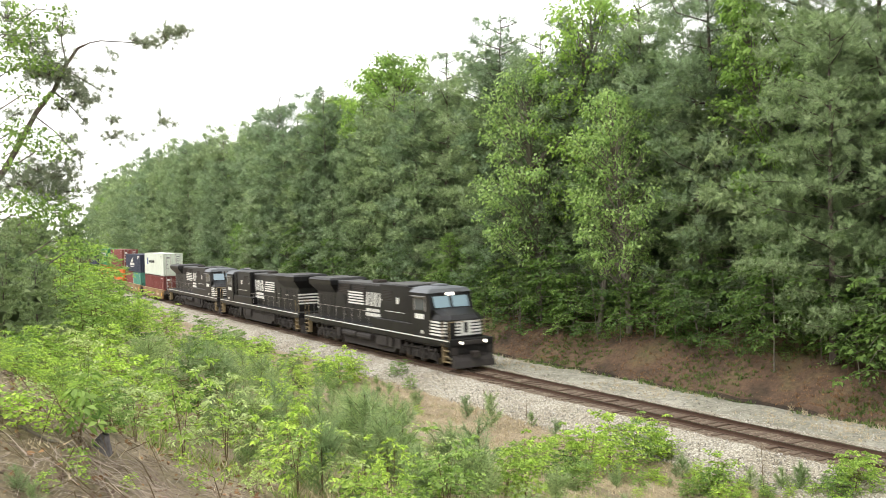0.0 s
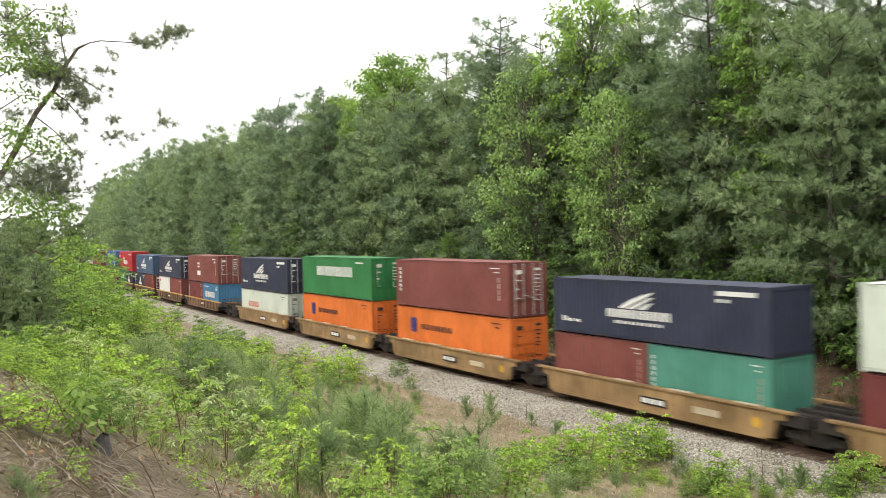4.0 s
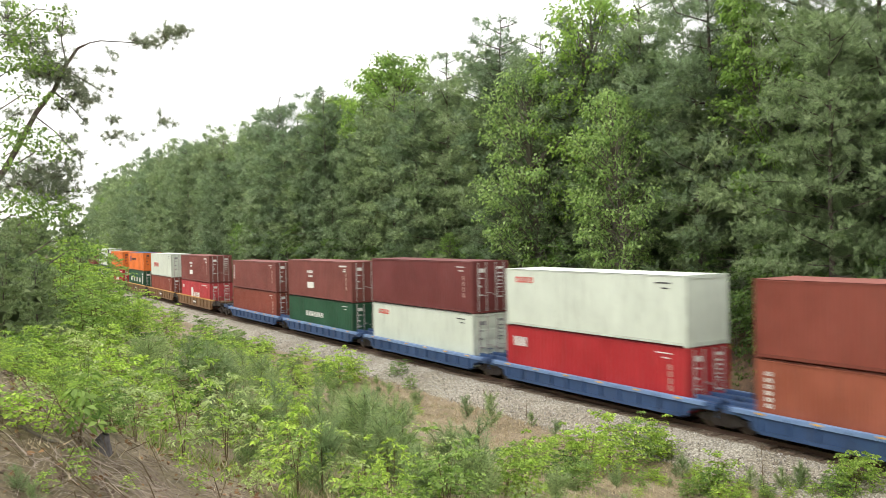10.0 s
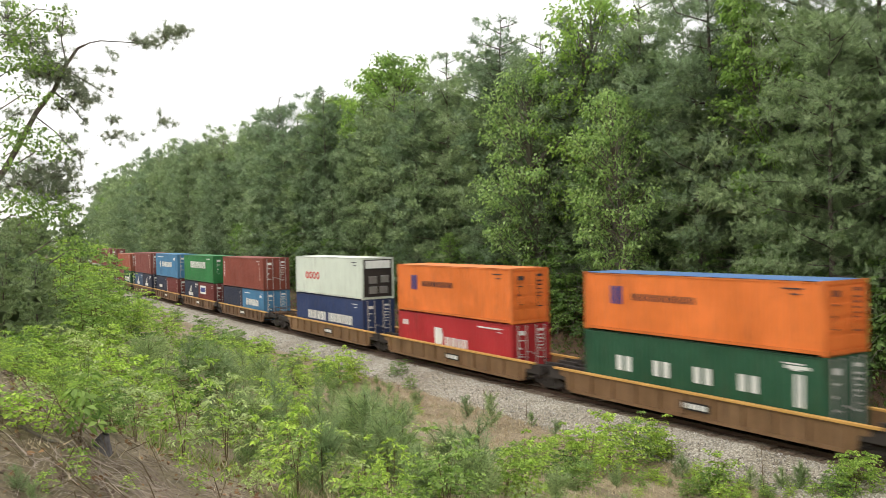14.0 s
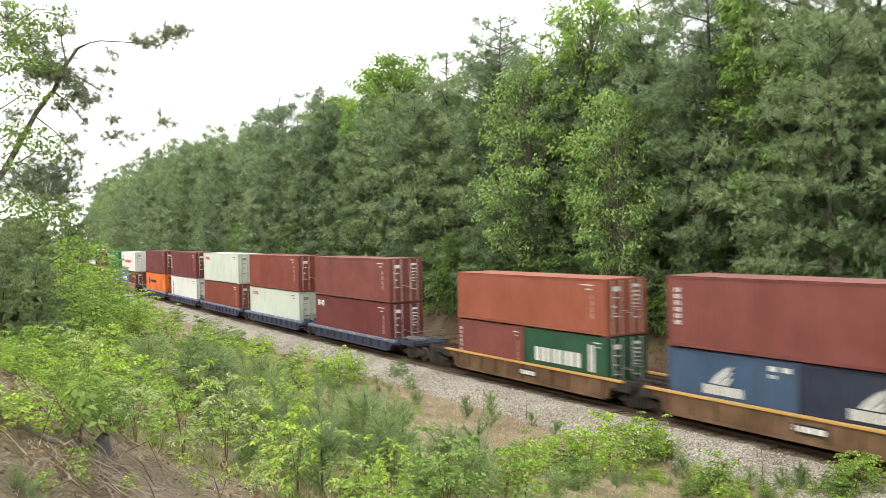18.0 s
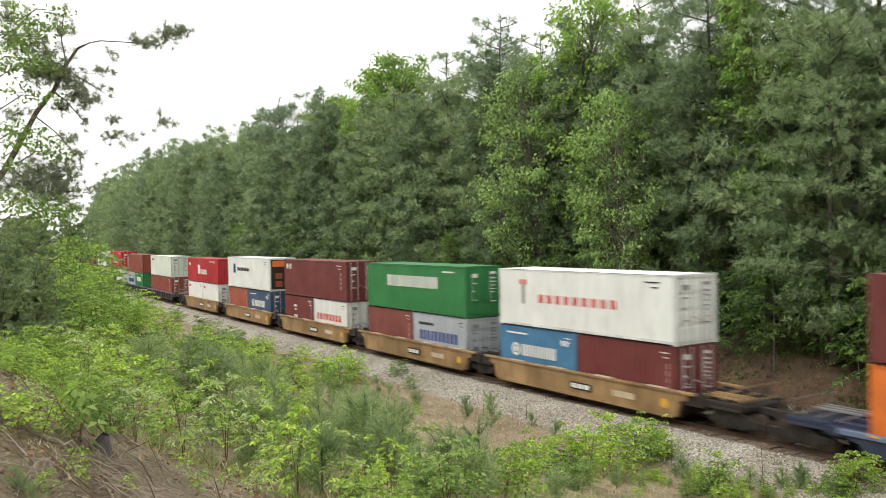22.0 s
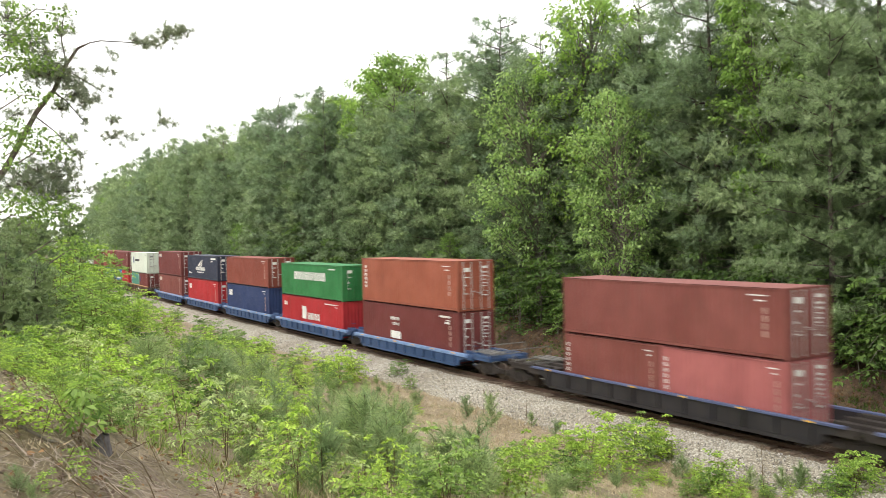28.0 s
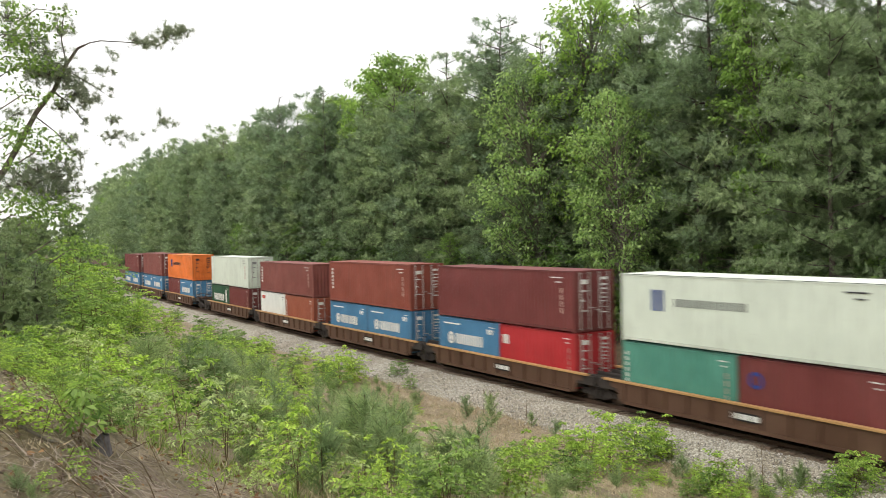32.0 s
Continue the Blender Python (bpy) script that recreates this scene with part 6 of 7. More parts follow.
def crossover_mesh():
    """Walkway bars over the coupled ends of a set."""
    bm = fresh()
    for y in (-0.9, -0.55, -0.2):
        box(bm, 0, 1.9, y - 0.06, y + 0.06, 1.24, 1.31, 0.01)
    for x in (0.2, 1.0, 1.8):
        box(bm, x - 0.04, x + 0.04, -1.0, 1.0, 1.18, 1.24)
    rod(bm, (1.8, -1.2, 1.0), (1.8, -1.2, 1.75), 0.025, 5)
    rod(bm, (1.8, 1.2, 1.0), (1.8, 1.2, 1.75), 0.025, 5)
    rod(bm, (1.8, -1.2, 1.75), (1.8, 1.2, 1.75), 0.025, 5)
    return finish("crossover_walk", bm)


CROSSOVER = crossover_mesh()


def coupler_mesh():
    bm = fresh()
    box(bm, 0, 1.0, -0.12, 0.12, 0.72, 0.98, 0.03)
    box(bm, 0.9, 1.35, -0.2, 0.2, 0.66, 1.02, 0.05)
    rod(bm, (0.2, 0.35, 0.8), (1.3, 0.3, 0.45), 0.03, 6)
    return finish("coupler", bm)


COUPLER = coupler_mesh()


def end_beam_mesh():
    bm = fresh()
    box(bm, 0, 1.55, -1.28, 1.28, 0.88, 1.05, 0.02)
    for y in (-1.2, 1.2):
        box(bm, 0, 1.55, y - 0.1, y + 0.1, 1.05, 1.16)
    return finish("end_beam", bm)


END_BEAM = end_beam_mesh()


def well_car(kind, pitch, s_mid, first, last):
    m = car_meshes(kind, pitch)
    car = thing("well_car", f"{CAR_WORDS[kind]} steel well car platform of a double-stack train", "rail car", "well cars of the train")
    body, chord = M_CAR[kind], M_CHORD[kind]
    for a in (0, 180):
        turn = pose(0, 0, 0, 0, 0, a)
        sill = part("side_sill", m["side_sill"], body, car)
        sill.matrix_basis = turn
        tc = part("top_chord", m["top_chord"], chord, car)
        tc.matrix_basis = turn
        deck = part("end_deck", m["end_deck"], body if kind in ("blue", "darkblue") else M_UNDER, car)
        deck.matrix_basis = turn
        lad = part("ladder", m["ladder"], M_UNDER if kind != "blue" else body, car)
        lad.matrix_basis = turn
        if kind == "tan":
            part("stencil", m["stencil"], M_STENCIL, sill, "faded white stencil panel")
            part("warning_disc", m["disc"], M_LETTER["yellow"], sill, "worn yellow disc")
            part("guide_bar", m["guide_bar"], M_STENCIL, tc, "pale guide bars")
        if kind in ("tan", "yellow", "rusty", "yellowtop"):
            board = part("sign_board", m["sign_board"], M_RUBBER, sill, "dark sign board")
            part("sign_marking", m["sign_marking"], M_LETTER["white"], board, "white bars")
        else:
            rf = part("reflector", m["reflector"], M_LETTER["yellow"] if a == 0 else M_LETTER["white"], tc, "yellow reflector tape")
    part("floor_frame", m["floor_frame"], M_UNDER, car)
    car_truck(car, -pitch / 2 - (1.0 if last else 0.0) + (0 if last else 0.0))
    for end, ended in ((1, first), (-1, last)):
        if ended:
            turn = pose(0, 0, 0, 0, 0, 0 if end > 0 else 180)
            if end > 0:
                car_truck(car, pitch / 2 + 1.0)
            for mesh, mat, x in ((END_BEAM, body if kind in ("blue", "darkblue") else M_UNDER, pitch / 2 - 0.15), (CROSSOVER, M_STEEL if kind in ("blue", "darkblue", "black") else body, pitch / 2 - 0.6), (COUPLER, M_UNDER, pitch / 2 + 1.35)):
                piece = part(mesh.name.split(".")[0], mesh, mat, car)
                piece.matrix_basis = turn @ pose(x, 0, 0)
    goes(car, s_mid)


SETS = (
    ("tan", 15.66, (
        (305.9, "cream:bluedark:H", "maroon::"), (290.3, "navy:wing:f", "brown::", "teal:upright:f"), (274.5, "brown:upright:H", "orange:bluedark:H"),
        (258.8, "green:longword:H", "orange:bluedark:H"), (243.2, "navy:wing:H", "cream:redbig:"))),
    ("yellowtop", 15.7, (
        (223.3, "brown:midblock:H", "maroon:upright:", "sea:roundword:f"), (207.6, "navy:wing:", "white:redword:", "brown::f"), (191.7, "slate:wing:f", "navy:wing:", "maroon::"),
        (176.0, "red:bigword:Hf", "green:longword:", "navy:wing:"), (160.3, "blue:endup:Hf", "maroon:midblock:"))),
    ("blue", 15.4, (
        (140.5, "rustbrown:endup:Hf", "rust:upright:"), (125.1, "cream:redword:Hf", "red:cornerword:"), (109.8, "maroon::H", "cream:redword:H"), (94.4, "brown:midblock:H", "dgreen:smallblock:"),
        (79.2, "brown:upright:", "rustbrown::"))),
    ("yellow", 17.6, (
        (58.7, "brown:midblock:H", "faded:bigword:"), (41.3, "cream:redbig:H", "rustbrown::"), (23.8, "orange:bluedark:b", "dgreen:fourword:H"), (6.0, "orange:bluedark:H", "red:bigword:"),
        (-11.3, "cream:redbig:Hr", "deepblue:lowword:H"))),
    ("yellowtop", 15.7, (
        (-31.4, "rustbrown:upright:H", "navy::", "sea:roundword:"), (-47.2, "green:longword:H", "navy:wing:", "maroon:bluepanel:"), (-62.8, "sea:roundword:H", "navy:smallblock:", "maroon:upright:"),
        (-78.4, "brown:upright:H", "slate:wing:", "navy:wing:"), (-94.2, "rust::", "brown:upright:", "dgreen:fourtight:"))),
    ("darkblue", 15.55, (
        (-114.6, "brown::H", "maroon:panel:H"), (-130.2, "rustbrown::H", "cream:redword:H"), (-145.8, "cream:redword:H", "rustbrown::H"), (-161.3, "maroon:upright:H", "white:mastmarks:H"),
        (-176.9, "maroon::H", "orange:bluedark:H"))),
    ("tan", 15.66, (
        (-197.3, "white:redmast:H", "sea:roundword:", "maroon::"), (-212.7, "green:longword:H", "brown::", "grey:fiveblue:"), (-228.3, "maroon:panel:H", "maroon:midblock:", "white:redlow:"),
        (-244.1, "white:bluedark:Hro", "rust:upright:", "slate:roundword:"), (-259.9, "red:bigword:f", "white:redword:", "white:redword:"))),
    ("black", 18.0, (
        (-280.7, "cream:redword:", "rustbrown::"), (-298.8, "rustbrown:upright:f", "grey:fiveblue:", "green:longword:f"), (-316.8, "red:bigword:H", "deepblue:smallblock:", "cream:redword:f"),
        (-335.0, "cream:redword:", "sea:roundword:", "cream:redword:f"), (-352.8, "brown::", "brown:upright:", "pink:upright:"))),
    ("blue", 15.5, (
        (-374.2, "rust:upright:H", "maroon:midblock:H"), (-389.7, "green:longword:", "red:bigword:f"), (-405.2, "rustbrown::", "deepblue:cornerword:Hf"), (-420.7, "navy:wing:", "red:cornerword:H"),
        (-436.1, "maroon:panel:H", "brown:panel:H"))),
    ("rusty", 15.5, (
        (-456.2, "cream:bluedark:H", "teal:upright:", "maroon:dot:"), (-471.5, "maroon::H", "sea:roundword:", "red:cornerword:"), (-487.0, "rustbrown:upright:H", "sea:roundword:", "sea:roundword:"),
        (-502.4, "brown:upright:f", "white:redword:", "rust:upright:"), (-518.0, "cream:upright:H", "dgreen:fourtight:", "maroon::"))),
    ("rusty", 15.5, (
        (-538.1, "orange:bluedark:H", "maroon::", "sea:roundword:"), (-553.9, "brown::H", "sea:roundword:", "sea:roundword:"), (-569.4, "maroon::", "sea:roundword:", "sea:roundword:"))),
)


def build_sets():
    floor_z = 0.44
    for kind, pitch, units in SETS:
        for i, (s0, upper, *lower) in enumerate(units):
            well_car(kind, pitch, s0 + 6.1, i == 0, i == len(units) - 1)
            if len(lower) == 1:
                h = container(lower[0], 12.192, s0 + 6.1, floor_z)
            else:
                h = container(lower[0], 6.058, s0 + 3.03, floor_z)
                container(lower[1], 6.058, s0 + 9.16, floor_z)
            container(upper, 12.192, s0 + 6.1, floor_z + h + 0.012)


build_sets()


# ---- the locomotives ----
def loco_truck_mesh():
    bm = fresh()
    prism(bm, [(-2.35, 0.5), (-2.35, 0.78), (-1.6, 0.95), (1.6, 0.95), (2.35, 0.78), (2.35, 0.5), (1.5, 0.46), (1.2, 0.3), (-1.2, 0.3), (-1.5, 0.46)], 1.0, 1.16)
    for x in (-1.85, 0, 1.85):
        box(bm, x - 0.24, x + 0.24, 1.1, 1.26, 0.34, 0.78, 0.03)
        rod(bm, (x, 1.2, 0.53), (x, 1.32, 0.53), 0.15, 10)
    for x in (-0.95, 0.95):
        rod(bm, (x, 1.2, 0.36), (x, 1.2, 0.86), 0.11, 8)
        box(bm, x - 0.3, x + 0.3, 1.0, 1.2, 0.6, 0.72)
    rod(bm, (-2.2, 1.25, 0.92), (2.2, 1.25, 0.88), 0.035, 6)
    for x in (-2.25, -0.55, 0.55, 2.25):
        rod(bm, (x, 1.18, 0.98), (x, 1.3, 0.98), 0.13, 8)
        box(bm, x - 0.06, x + 0.06, 1.16, 1.22, 0.16, 0.62)
    for x in (-1.4, 1.4):
        box(bm, x - 0.16, x + 0.16, 1.14, 1.28, 0.82, 1.12, 0.02)
    return finish("side_frame", bm)


LOCO_FRAME = loco_truck_mesh()


def locomotive(s_mid, turned, wide_nose, label):
    """A six-axle freight locomotive; its cab end points to +x."""
    eng = thing("locomotive", label, "locomotive", "locomotives of the train")

    def put(name, bm, mat, parent=None, note="", at=None):
        ob = part(name, finish(name, bm), mat, parent or eng, note)
        if at is not None:
            ob.matrix_basis = at
        return ob

    half = 10.75
    bm = fresh()
    prism(bm, [(-half, 1.32), (half, 1.32), (half, 1.72), (-half, 1.72)], -1.50, 1.50)
    box(bm, -half + 1, half - 1, -0.5, 0.5, 0.95, 1.32)
    put("platform", bm, M_BLACK)
    for side in (-1, 1):
        bm = fresh()
        y = side * 1.508
        box(bm, -half + 0.1, half - 0.1, min(y, y - side * 0.006), max(y, y - side * 0.006) + 0.002, 1.62, 1.685)
        put("sill_stripe", bm, M_STRIPE, note="white sill stripe")
    # fuel tank and air reservoirs
    bm = fresh()
    prism(bm, [(-3.95, 0.6), (-3.6, 0.26), (3.6, 0.26), (3.95, 0.6), (3.95, 1.30), (-3.95, 1.30)], -1.28, 1.28)
    put("fuel_tank", bm, M_TRUCK)
    for x in (-3.6, -1.2):
        bm = fresh()
        rod(bm, (x, -1.42, 0.98), (x + 2.1, -1.42, 0.98), 0.22, 10)
        put("air_reservoir", bm, M_TRUCK)
    for cx in (-6.55, 6.55):
        bm = fresh()
        box(bm, -1.9, 1.9, -0.95, 0.95, 0.62, 0.95)
        tk = put("truck", bm, M_TRUCK, at=pose(cx, 0, 0))
        for a in (0, 180):
            sf = part("side_frame", LOCO_FRAME, M_TRUCK, tk)
            sf.matrix_basis = pose(0, 0, 0, 0, 0, a)
        for dx in (-1.85, 0, 1.85):
            ws = part("wheelset", BIG_WHEELSET, M_WHEEL, tk)
            ws.matrix_basis = pose(dx, 0, 0.524)
    # hoods
    bm = fresh()
    prism(bm, [(-6.0, 1.72), (5.2, 1.72), (5.2, 4.38), (-6.0, 4.38)], -0.92, 0.92)
    put("engine_hood", bm, M_BLACK)
    for side in (-1, 1):
        for x in (-5.2, -4.1, -3.0, -1.9, -0.8, 0.3, 1.4, 2.5, 3.5):
            bm = fresh()
            box(bm, x, x + 0.95, min(side * 0.92, side * 0.945), max(side * 0.92, side * 0.945), 1.95, 2.25 if -3.2 < x < 1 else 3.55)
            put("hood_door", bm, M_BLACK)
    bm = fresh()
    prism(bm, [(-5.9, 4.38), (1.9, 4.38), (1.8, 4.52), (-5.8, 4.52)], -0.86, 0.86)
    put("hood_roof", bm, M_ROOF, note="dusty grey hood roof")
    bm = fresh()
    box(bm, 1.8, 5.6, -1.3, 1.3, 2.3, 4.62, 0.05)
    put("dynamic_brake_box", bm, M_BLACK)
    bm = fresh()
    box(bm, 1.9, 5.5, -1.22, 1.22, 4.62, 4.65)
    put("brake_box_roof", bm, M_ROOF)
    for side in (-1, 1):
        bm = fresh()
        ya, yb = sorted((side * 0.93, side * 1.47))
        box(bm, 0.9, 6.33, ya, yb, 1.722, 2.34, 0.03)
        put("side_cabinet", bm, M_BLACK)
        bm = fresh()
        ya, yb = sorted((side * 1.295, side * 1.312))
        box(bm, 2.0, 2.12, ya, yb, 3.5, 3.62)
        box(bm, 4.1, 4.4, ya, yb, 3.4, 3.8)
        box(bm, 2.6, 5.1, ya, yb, 2.86, 2.89)
        put("body_marking", bm, M_STRIPE)
        bm = fresh()
        for i in range(7):
            box(bm, 2.3, 3.5, ya, yb, 3.55 + 0.1 * i, 3.6 + 0.1 * i)
        put("intake_louvre", bm, M_UNDER)
        bm = fresh()
        ya, yb = sorted((side * 0.915, side * 0.935))
        for a in (-8.6, -8.2, -7.0, -6.6, -4.9, 1.2):
            box(bm, a, a + 0.14, ya, yb + 0.012 if side > 0 else yb, 2.9, 2.98)
        put("hood_stencil", bm, M_STRIPE)
    for x in (-5.4, -2.9):
        bm = fresh()
        for i in range(5):
            box(bm, x, x + 1.9, -0.965, -0.945, 3.7 + 0.13 * i, 3.78 + 0.13 * i)
        put("intake_grille", bm, M_UNDER)
    bm = fresh()
    box(bm, -1.2, -0.2, -0.35, 0.35, 4.48, 4.72, 0.05)
    put("exhaust_duct", bm, M_UNDER)
    # flared radiator at the long end
    bm = fresh()
    prism(bm, [(-9.4, 1.72), (-6.0, 1.72), (-6.0, 3.7), (-9.4, 3.7)], -0.92, 0.92)
    put("radiator_base", bm, M_BLACK)
    bm = fresh()
    v = []
    for x0, x1, w, z in ((-9.4, -6.0, 0.93, 3.6), (-9.75, -5.7, 1.46, 4.2), (-9.75, -5.7, 1.50, 4.55), (-9.6, -5.85, 1.38, 4.68)):
        v.append([bm.verts.new(p) for p in ((x0, -w, z), (x1, -w, z), (x1, w, z), (x0, w, z))])
    for a, b in zip(v, v[1:]):
        for i in range(4):
            j = (i + 1) % 4
            bm.faces.new((a[i], a[j], b[j], b[i]))
    bm.faces.new(v[-1])
    bm.faces.new(v[0][::-1])
    put("radiator_wing", bm, M_BLACK)
    bm = fresh()
    for i in range(2):
        box(bm, -9.5 + i * 1.8, -7.85 + i * 1.8, -1.25, 1.25, 4.68, 4.70)
    put("radiator_fan_grid", bm, M_ROOF)
    # cab
    cx0, cx1 = 6.35, 8.45
    bm = fresh()
    prism(bm, [(5.62, 1.72), (cx0, 1.72), (cx0, 4.5), (5.62, 4.5)], -1.36, 1.36)
    put("cab_bulkhead", bm, M_BLACK)
    bm = fresh()
    prism(bm, [(cx0, 1.72), (cx1, 1.72), (cx1 + 0.25, 3.35), (cx1 - 0.1, 4.28), (cx0, 4.28)], -1.5, 1.5)
    cab = put("cab", bm, M_BLACK)
    bm = fresh()
    v = []
    for x0, x1, w, z in ((cx0 - 0.1, cx1 - 0.02, 1.54, 4.28), (cx0 - 0.05, cx1 - 0.1, 1.3, 4.52), (cx0, cx1 - 0.3, 0.85, 4.62)):
        v.append([bm.verts.new(p) for p in ((x0, -w, z), (x1, -w, z), (x1, w, z), (x0, w, z))])
    for a, b in zip(v, v[1:]):
        for i in range(4):
            j = (i + 1) % 4
            bm.faces.new((a[i], a[j], b[j], b[i]))
    bm.faces.new(v[-1])
    bm.faces.new(v[0][::-1])
    put("cab_roof", bm, M_CABROOF, note="pale grey cab roof")
    bm = fresh()
    box(bm, cx0 + 0.5, cx0 + 1.4, -0.35, 0.35, 4.62, 4.75, 0.05)
    put("cooling_unit", bm, M_CABROOF, note="pale roof air-conditioner")
    bm = fresh()
    for i in range(3):
        rod(bm, (cx0 - 0.3 + 0.1 * i, -0.2 + 0.2 * i, 4.75), (cx0 + 0.25, -0.2 + 0.2 * i, 4.78), 0.03, 6, 0.08)
    put("air_horn", bm, M_STEEL)
    for side in (-1, 1):
        y0, y1 = sorted((side * 1.515, side * 1.495))
        bm = fresh()
        box(bm, cx0 + 0.45, cx0 + 1.65, y0, y1, 3.25, 3.95)
        put("side_window", bm, M_WINDOW, cab, "dark cab side window")
        bm = fresh()
        box(bm, cx0 + 0.35, cx0 + 1.78, y0 - 0.004, y1 + 0.004, 3.97, 4.05)
        box(bm, cx0 + 0.35, cx0 + 0.45, y0 - 0.004, y1 + 0.004, 3.2, 3.97)
        box(bm, cx0 + 1.65, cx0 + 1.78, y0 - 0.004, y1 + 0.004, 3.2, 3.97)
        put("window_surround", bm, M_STEEL, cab, "bright window surround")
        bm = fresh()
        yy = sorted((side * 1.512, side * 1.75))
        prism(bm, [(cx0 + 0.3, 4.06), (cx0 + 1.8, 4.06), (cx0 + 1.8, 4.10), (cx0 + 0.3, 4.10)], *yy)
        put("sunshade", bm, M_STEEL, cab)
        bm = fresh()
        for a, b, *_ in row_of(cx0 + 0.5, cx0 + 1.6, 0, 1, 4, 0.2):
            box(bm, a, b, y0 - 0.006, y1 + 0.006, 2.72, 3.02)
        put("cab_marking", bm, M_STRIPE, cab, "white number bars")
    for y0, y1 in ((-1.2, -0.1), (0.1, 1.2)):
        bm = fresh()
        x = cx1 + 0.12
        v = [bm.verts.new(p) for p in ((x + 0.13, y0, 3.42), (x + 0.13, y1, 3.42), (x - 0.13, y1, 4.08), (x - 0.13, y0, 4.08))]
        bm.faces.new(v)
        put("windshield", bm, M_SCREEN, cab, "pale windshield glass")
    for y0, y1 in ((-0.75, -0.35), (0.35, 0.75)):
        bm = fresh()
        box(bm, cx1 - 0.08, cx1 + 0.02, y0, y1, 4.12, 4.30)
        put("number_board", bm, M_RUBBER, cab, "dark number board")
    # nose
    nose_w = 1.46 if wide_nose else 0.9
    tip = 10.12
    bm = fresh()
    v = []
    # plan of the nose at four heights: sides, chamfer, front
    for z, x1, w in ((1.72, tip, nose_w), (2.78, tip + 0.02, nose_w), (3.05, tip - 0.28, nose_w - 0.12), (3.42, cx1 + 0.1, nose_w - 0.16)):
        cut = min(0.42, max(0.05, x1 - cx1 - 0.1))
        v.append([bm.verts.new(p) for p in ((cx1 - 0.05, -w, z), (x1 - cut, -w, z), (x1, -w + 0.5, z), (x1, w - 0.5, z), (x1 - cut, w, z), (cx1 - 0.05, w, z))])
    for lo, hi in zip(v, v[1:]):
        for i in range(6):
            j = (i + 1) % 6
            bm.faces.new((lo[i], lo[j], hi[j], hi[i]))
    bm.faces.new(v[-1])
    bm.faces.new(v[0][::-1])
    nose = put("nose", bm, M_BLACK)
    for k in range(5):
        z = 1.86 + 0.185 * k
        bm = fresh()
        w, e = nose_w, 0.009
        back = cx1 - 0.35 - 0.04 * k
        ring = ((back, -w - e), (tip - 0.42, -w - e), (tip + 0.03, -w + 0.5 - e), (tip + 0.03, w - 0.5 + e), (tip - 0.42, w + e), (back, w + e))
        for (xa, ya), (xb, yb) in zip(ring, ring[1:]):
            q = [bm.verts.new(p) for p in ((xa, ya, z), (xb, yb, z), (xb, yb, z + 0.105), (xa, ya, z + 0.105))]
            bm.faces.new(q)
        put("nose_stripe", bm, M_STRIPE, nose)
    bm = fresh()
    prism(bm, [(tip + 0.035, 1.92), (tip + 0.05, 1.92), (tip + 0.05, 2.72), (tip + 0.035, 2.72)], -0.34, 0.34)
    put("nose_emblem", bm, M_STRIPE, nose, "white emblem panel")
    bm = fresh()
    prism(bm, [(tip + 0.052, 2.02), (tip + 0.06, 2.02), (tip + 0.06, 2.62), (tip + 0.052, 2.62)], -0.14, 0.12)
    put("emblem_shape", bm, M_BLACK, nose)
    bm = fresh()
    box(bm, tip + 0.0, tip + 0.035, -1.3 if wide_nose else -0.8, -0.72, 1.745, 2.8)
    put("nose_door", bm, M_BLACK, nose)
    bm = fresh()
    box(bm, cx1 - 0.9, cx1 - 0.62, -1.522, -1.51, 1.86, 2.06)
    box(bm, cx1 - 0.9, cx1 - 0.62, 1.51, 1.522, 1.86, 2.06)
    put("side_placard", bm, M_STRIPE, cab, "small white placard")
    # ends: pilots, plow, coupler, steps, lamps
    for end in (1, -1):
        turn = pose(0, 0, 0, 0, 0, 0 if end > 0 else 180)
        bm = fresh()
        box(bm, half - 0.12, half, -1.5, 1.5, 0.75, 1.40, 0.02)
        put("pilot", bm, M_BLACK, at=turn)
        bm = fresh()
        prism(bm, [(half - 0.05, 0.16), (half + 0.42, 0.14), (half + 0.3, 0.5), (half, 0.85), (half - 0.05, 0.85)], -1.35, 1.35)
        put("plow", bm, M_TRUCK, at=turn)
        bm = fresh()
        box(bm, half - 0.2, half + 0.4, -0.14, 0.14, 0.78, 1.02, 0.03)
        box(bm, half + 0.3, half + 0.56, -0.22, 0.22, 0.72, 1.06, 0.05)
        put("coupler", bm, M_UNDER, at=turn)
        bm = fresh()
        for i, y in enumerate((-1.05, -0.75, -0.5, 0.5, 0.75, 1.05)):
            drop = 0.55 + 0.06 * (i % 3)
            rod(bm, (half, y, 1.25), (half + 0.14, y * 0.96, 1.0), 0.028, 6)
            rod(bm, (half + 0.14, y * 0.96, 1.0), (half + 0.12, y * 0.85, drop), 0.028, 6)
        put("air_hose", bm, M_RUBBER, at=turn)
        bm = fresh()
        box(bm, half, half + 0.16, -0.95, 0.95, 1.42, 1.66, 0.03)
        box(bm, half + 0.02, half + 0.06, -1.42, -1.0, 0.86, 1.3, 0.01)
        box(bm, half + 0.02, half + 0.06, 1.0, 1.42, 0.86, 1.3, 0.01)
        put("anticlimber", bm, M_TRUCK, at=turn)
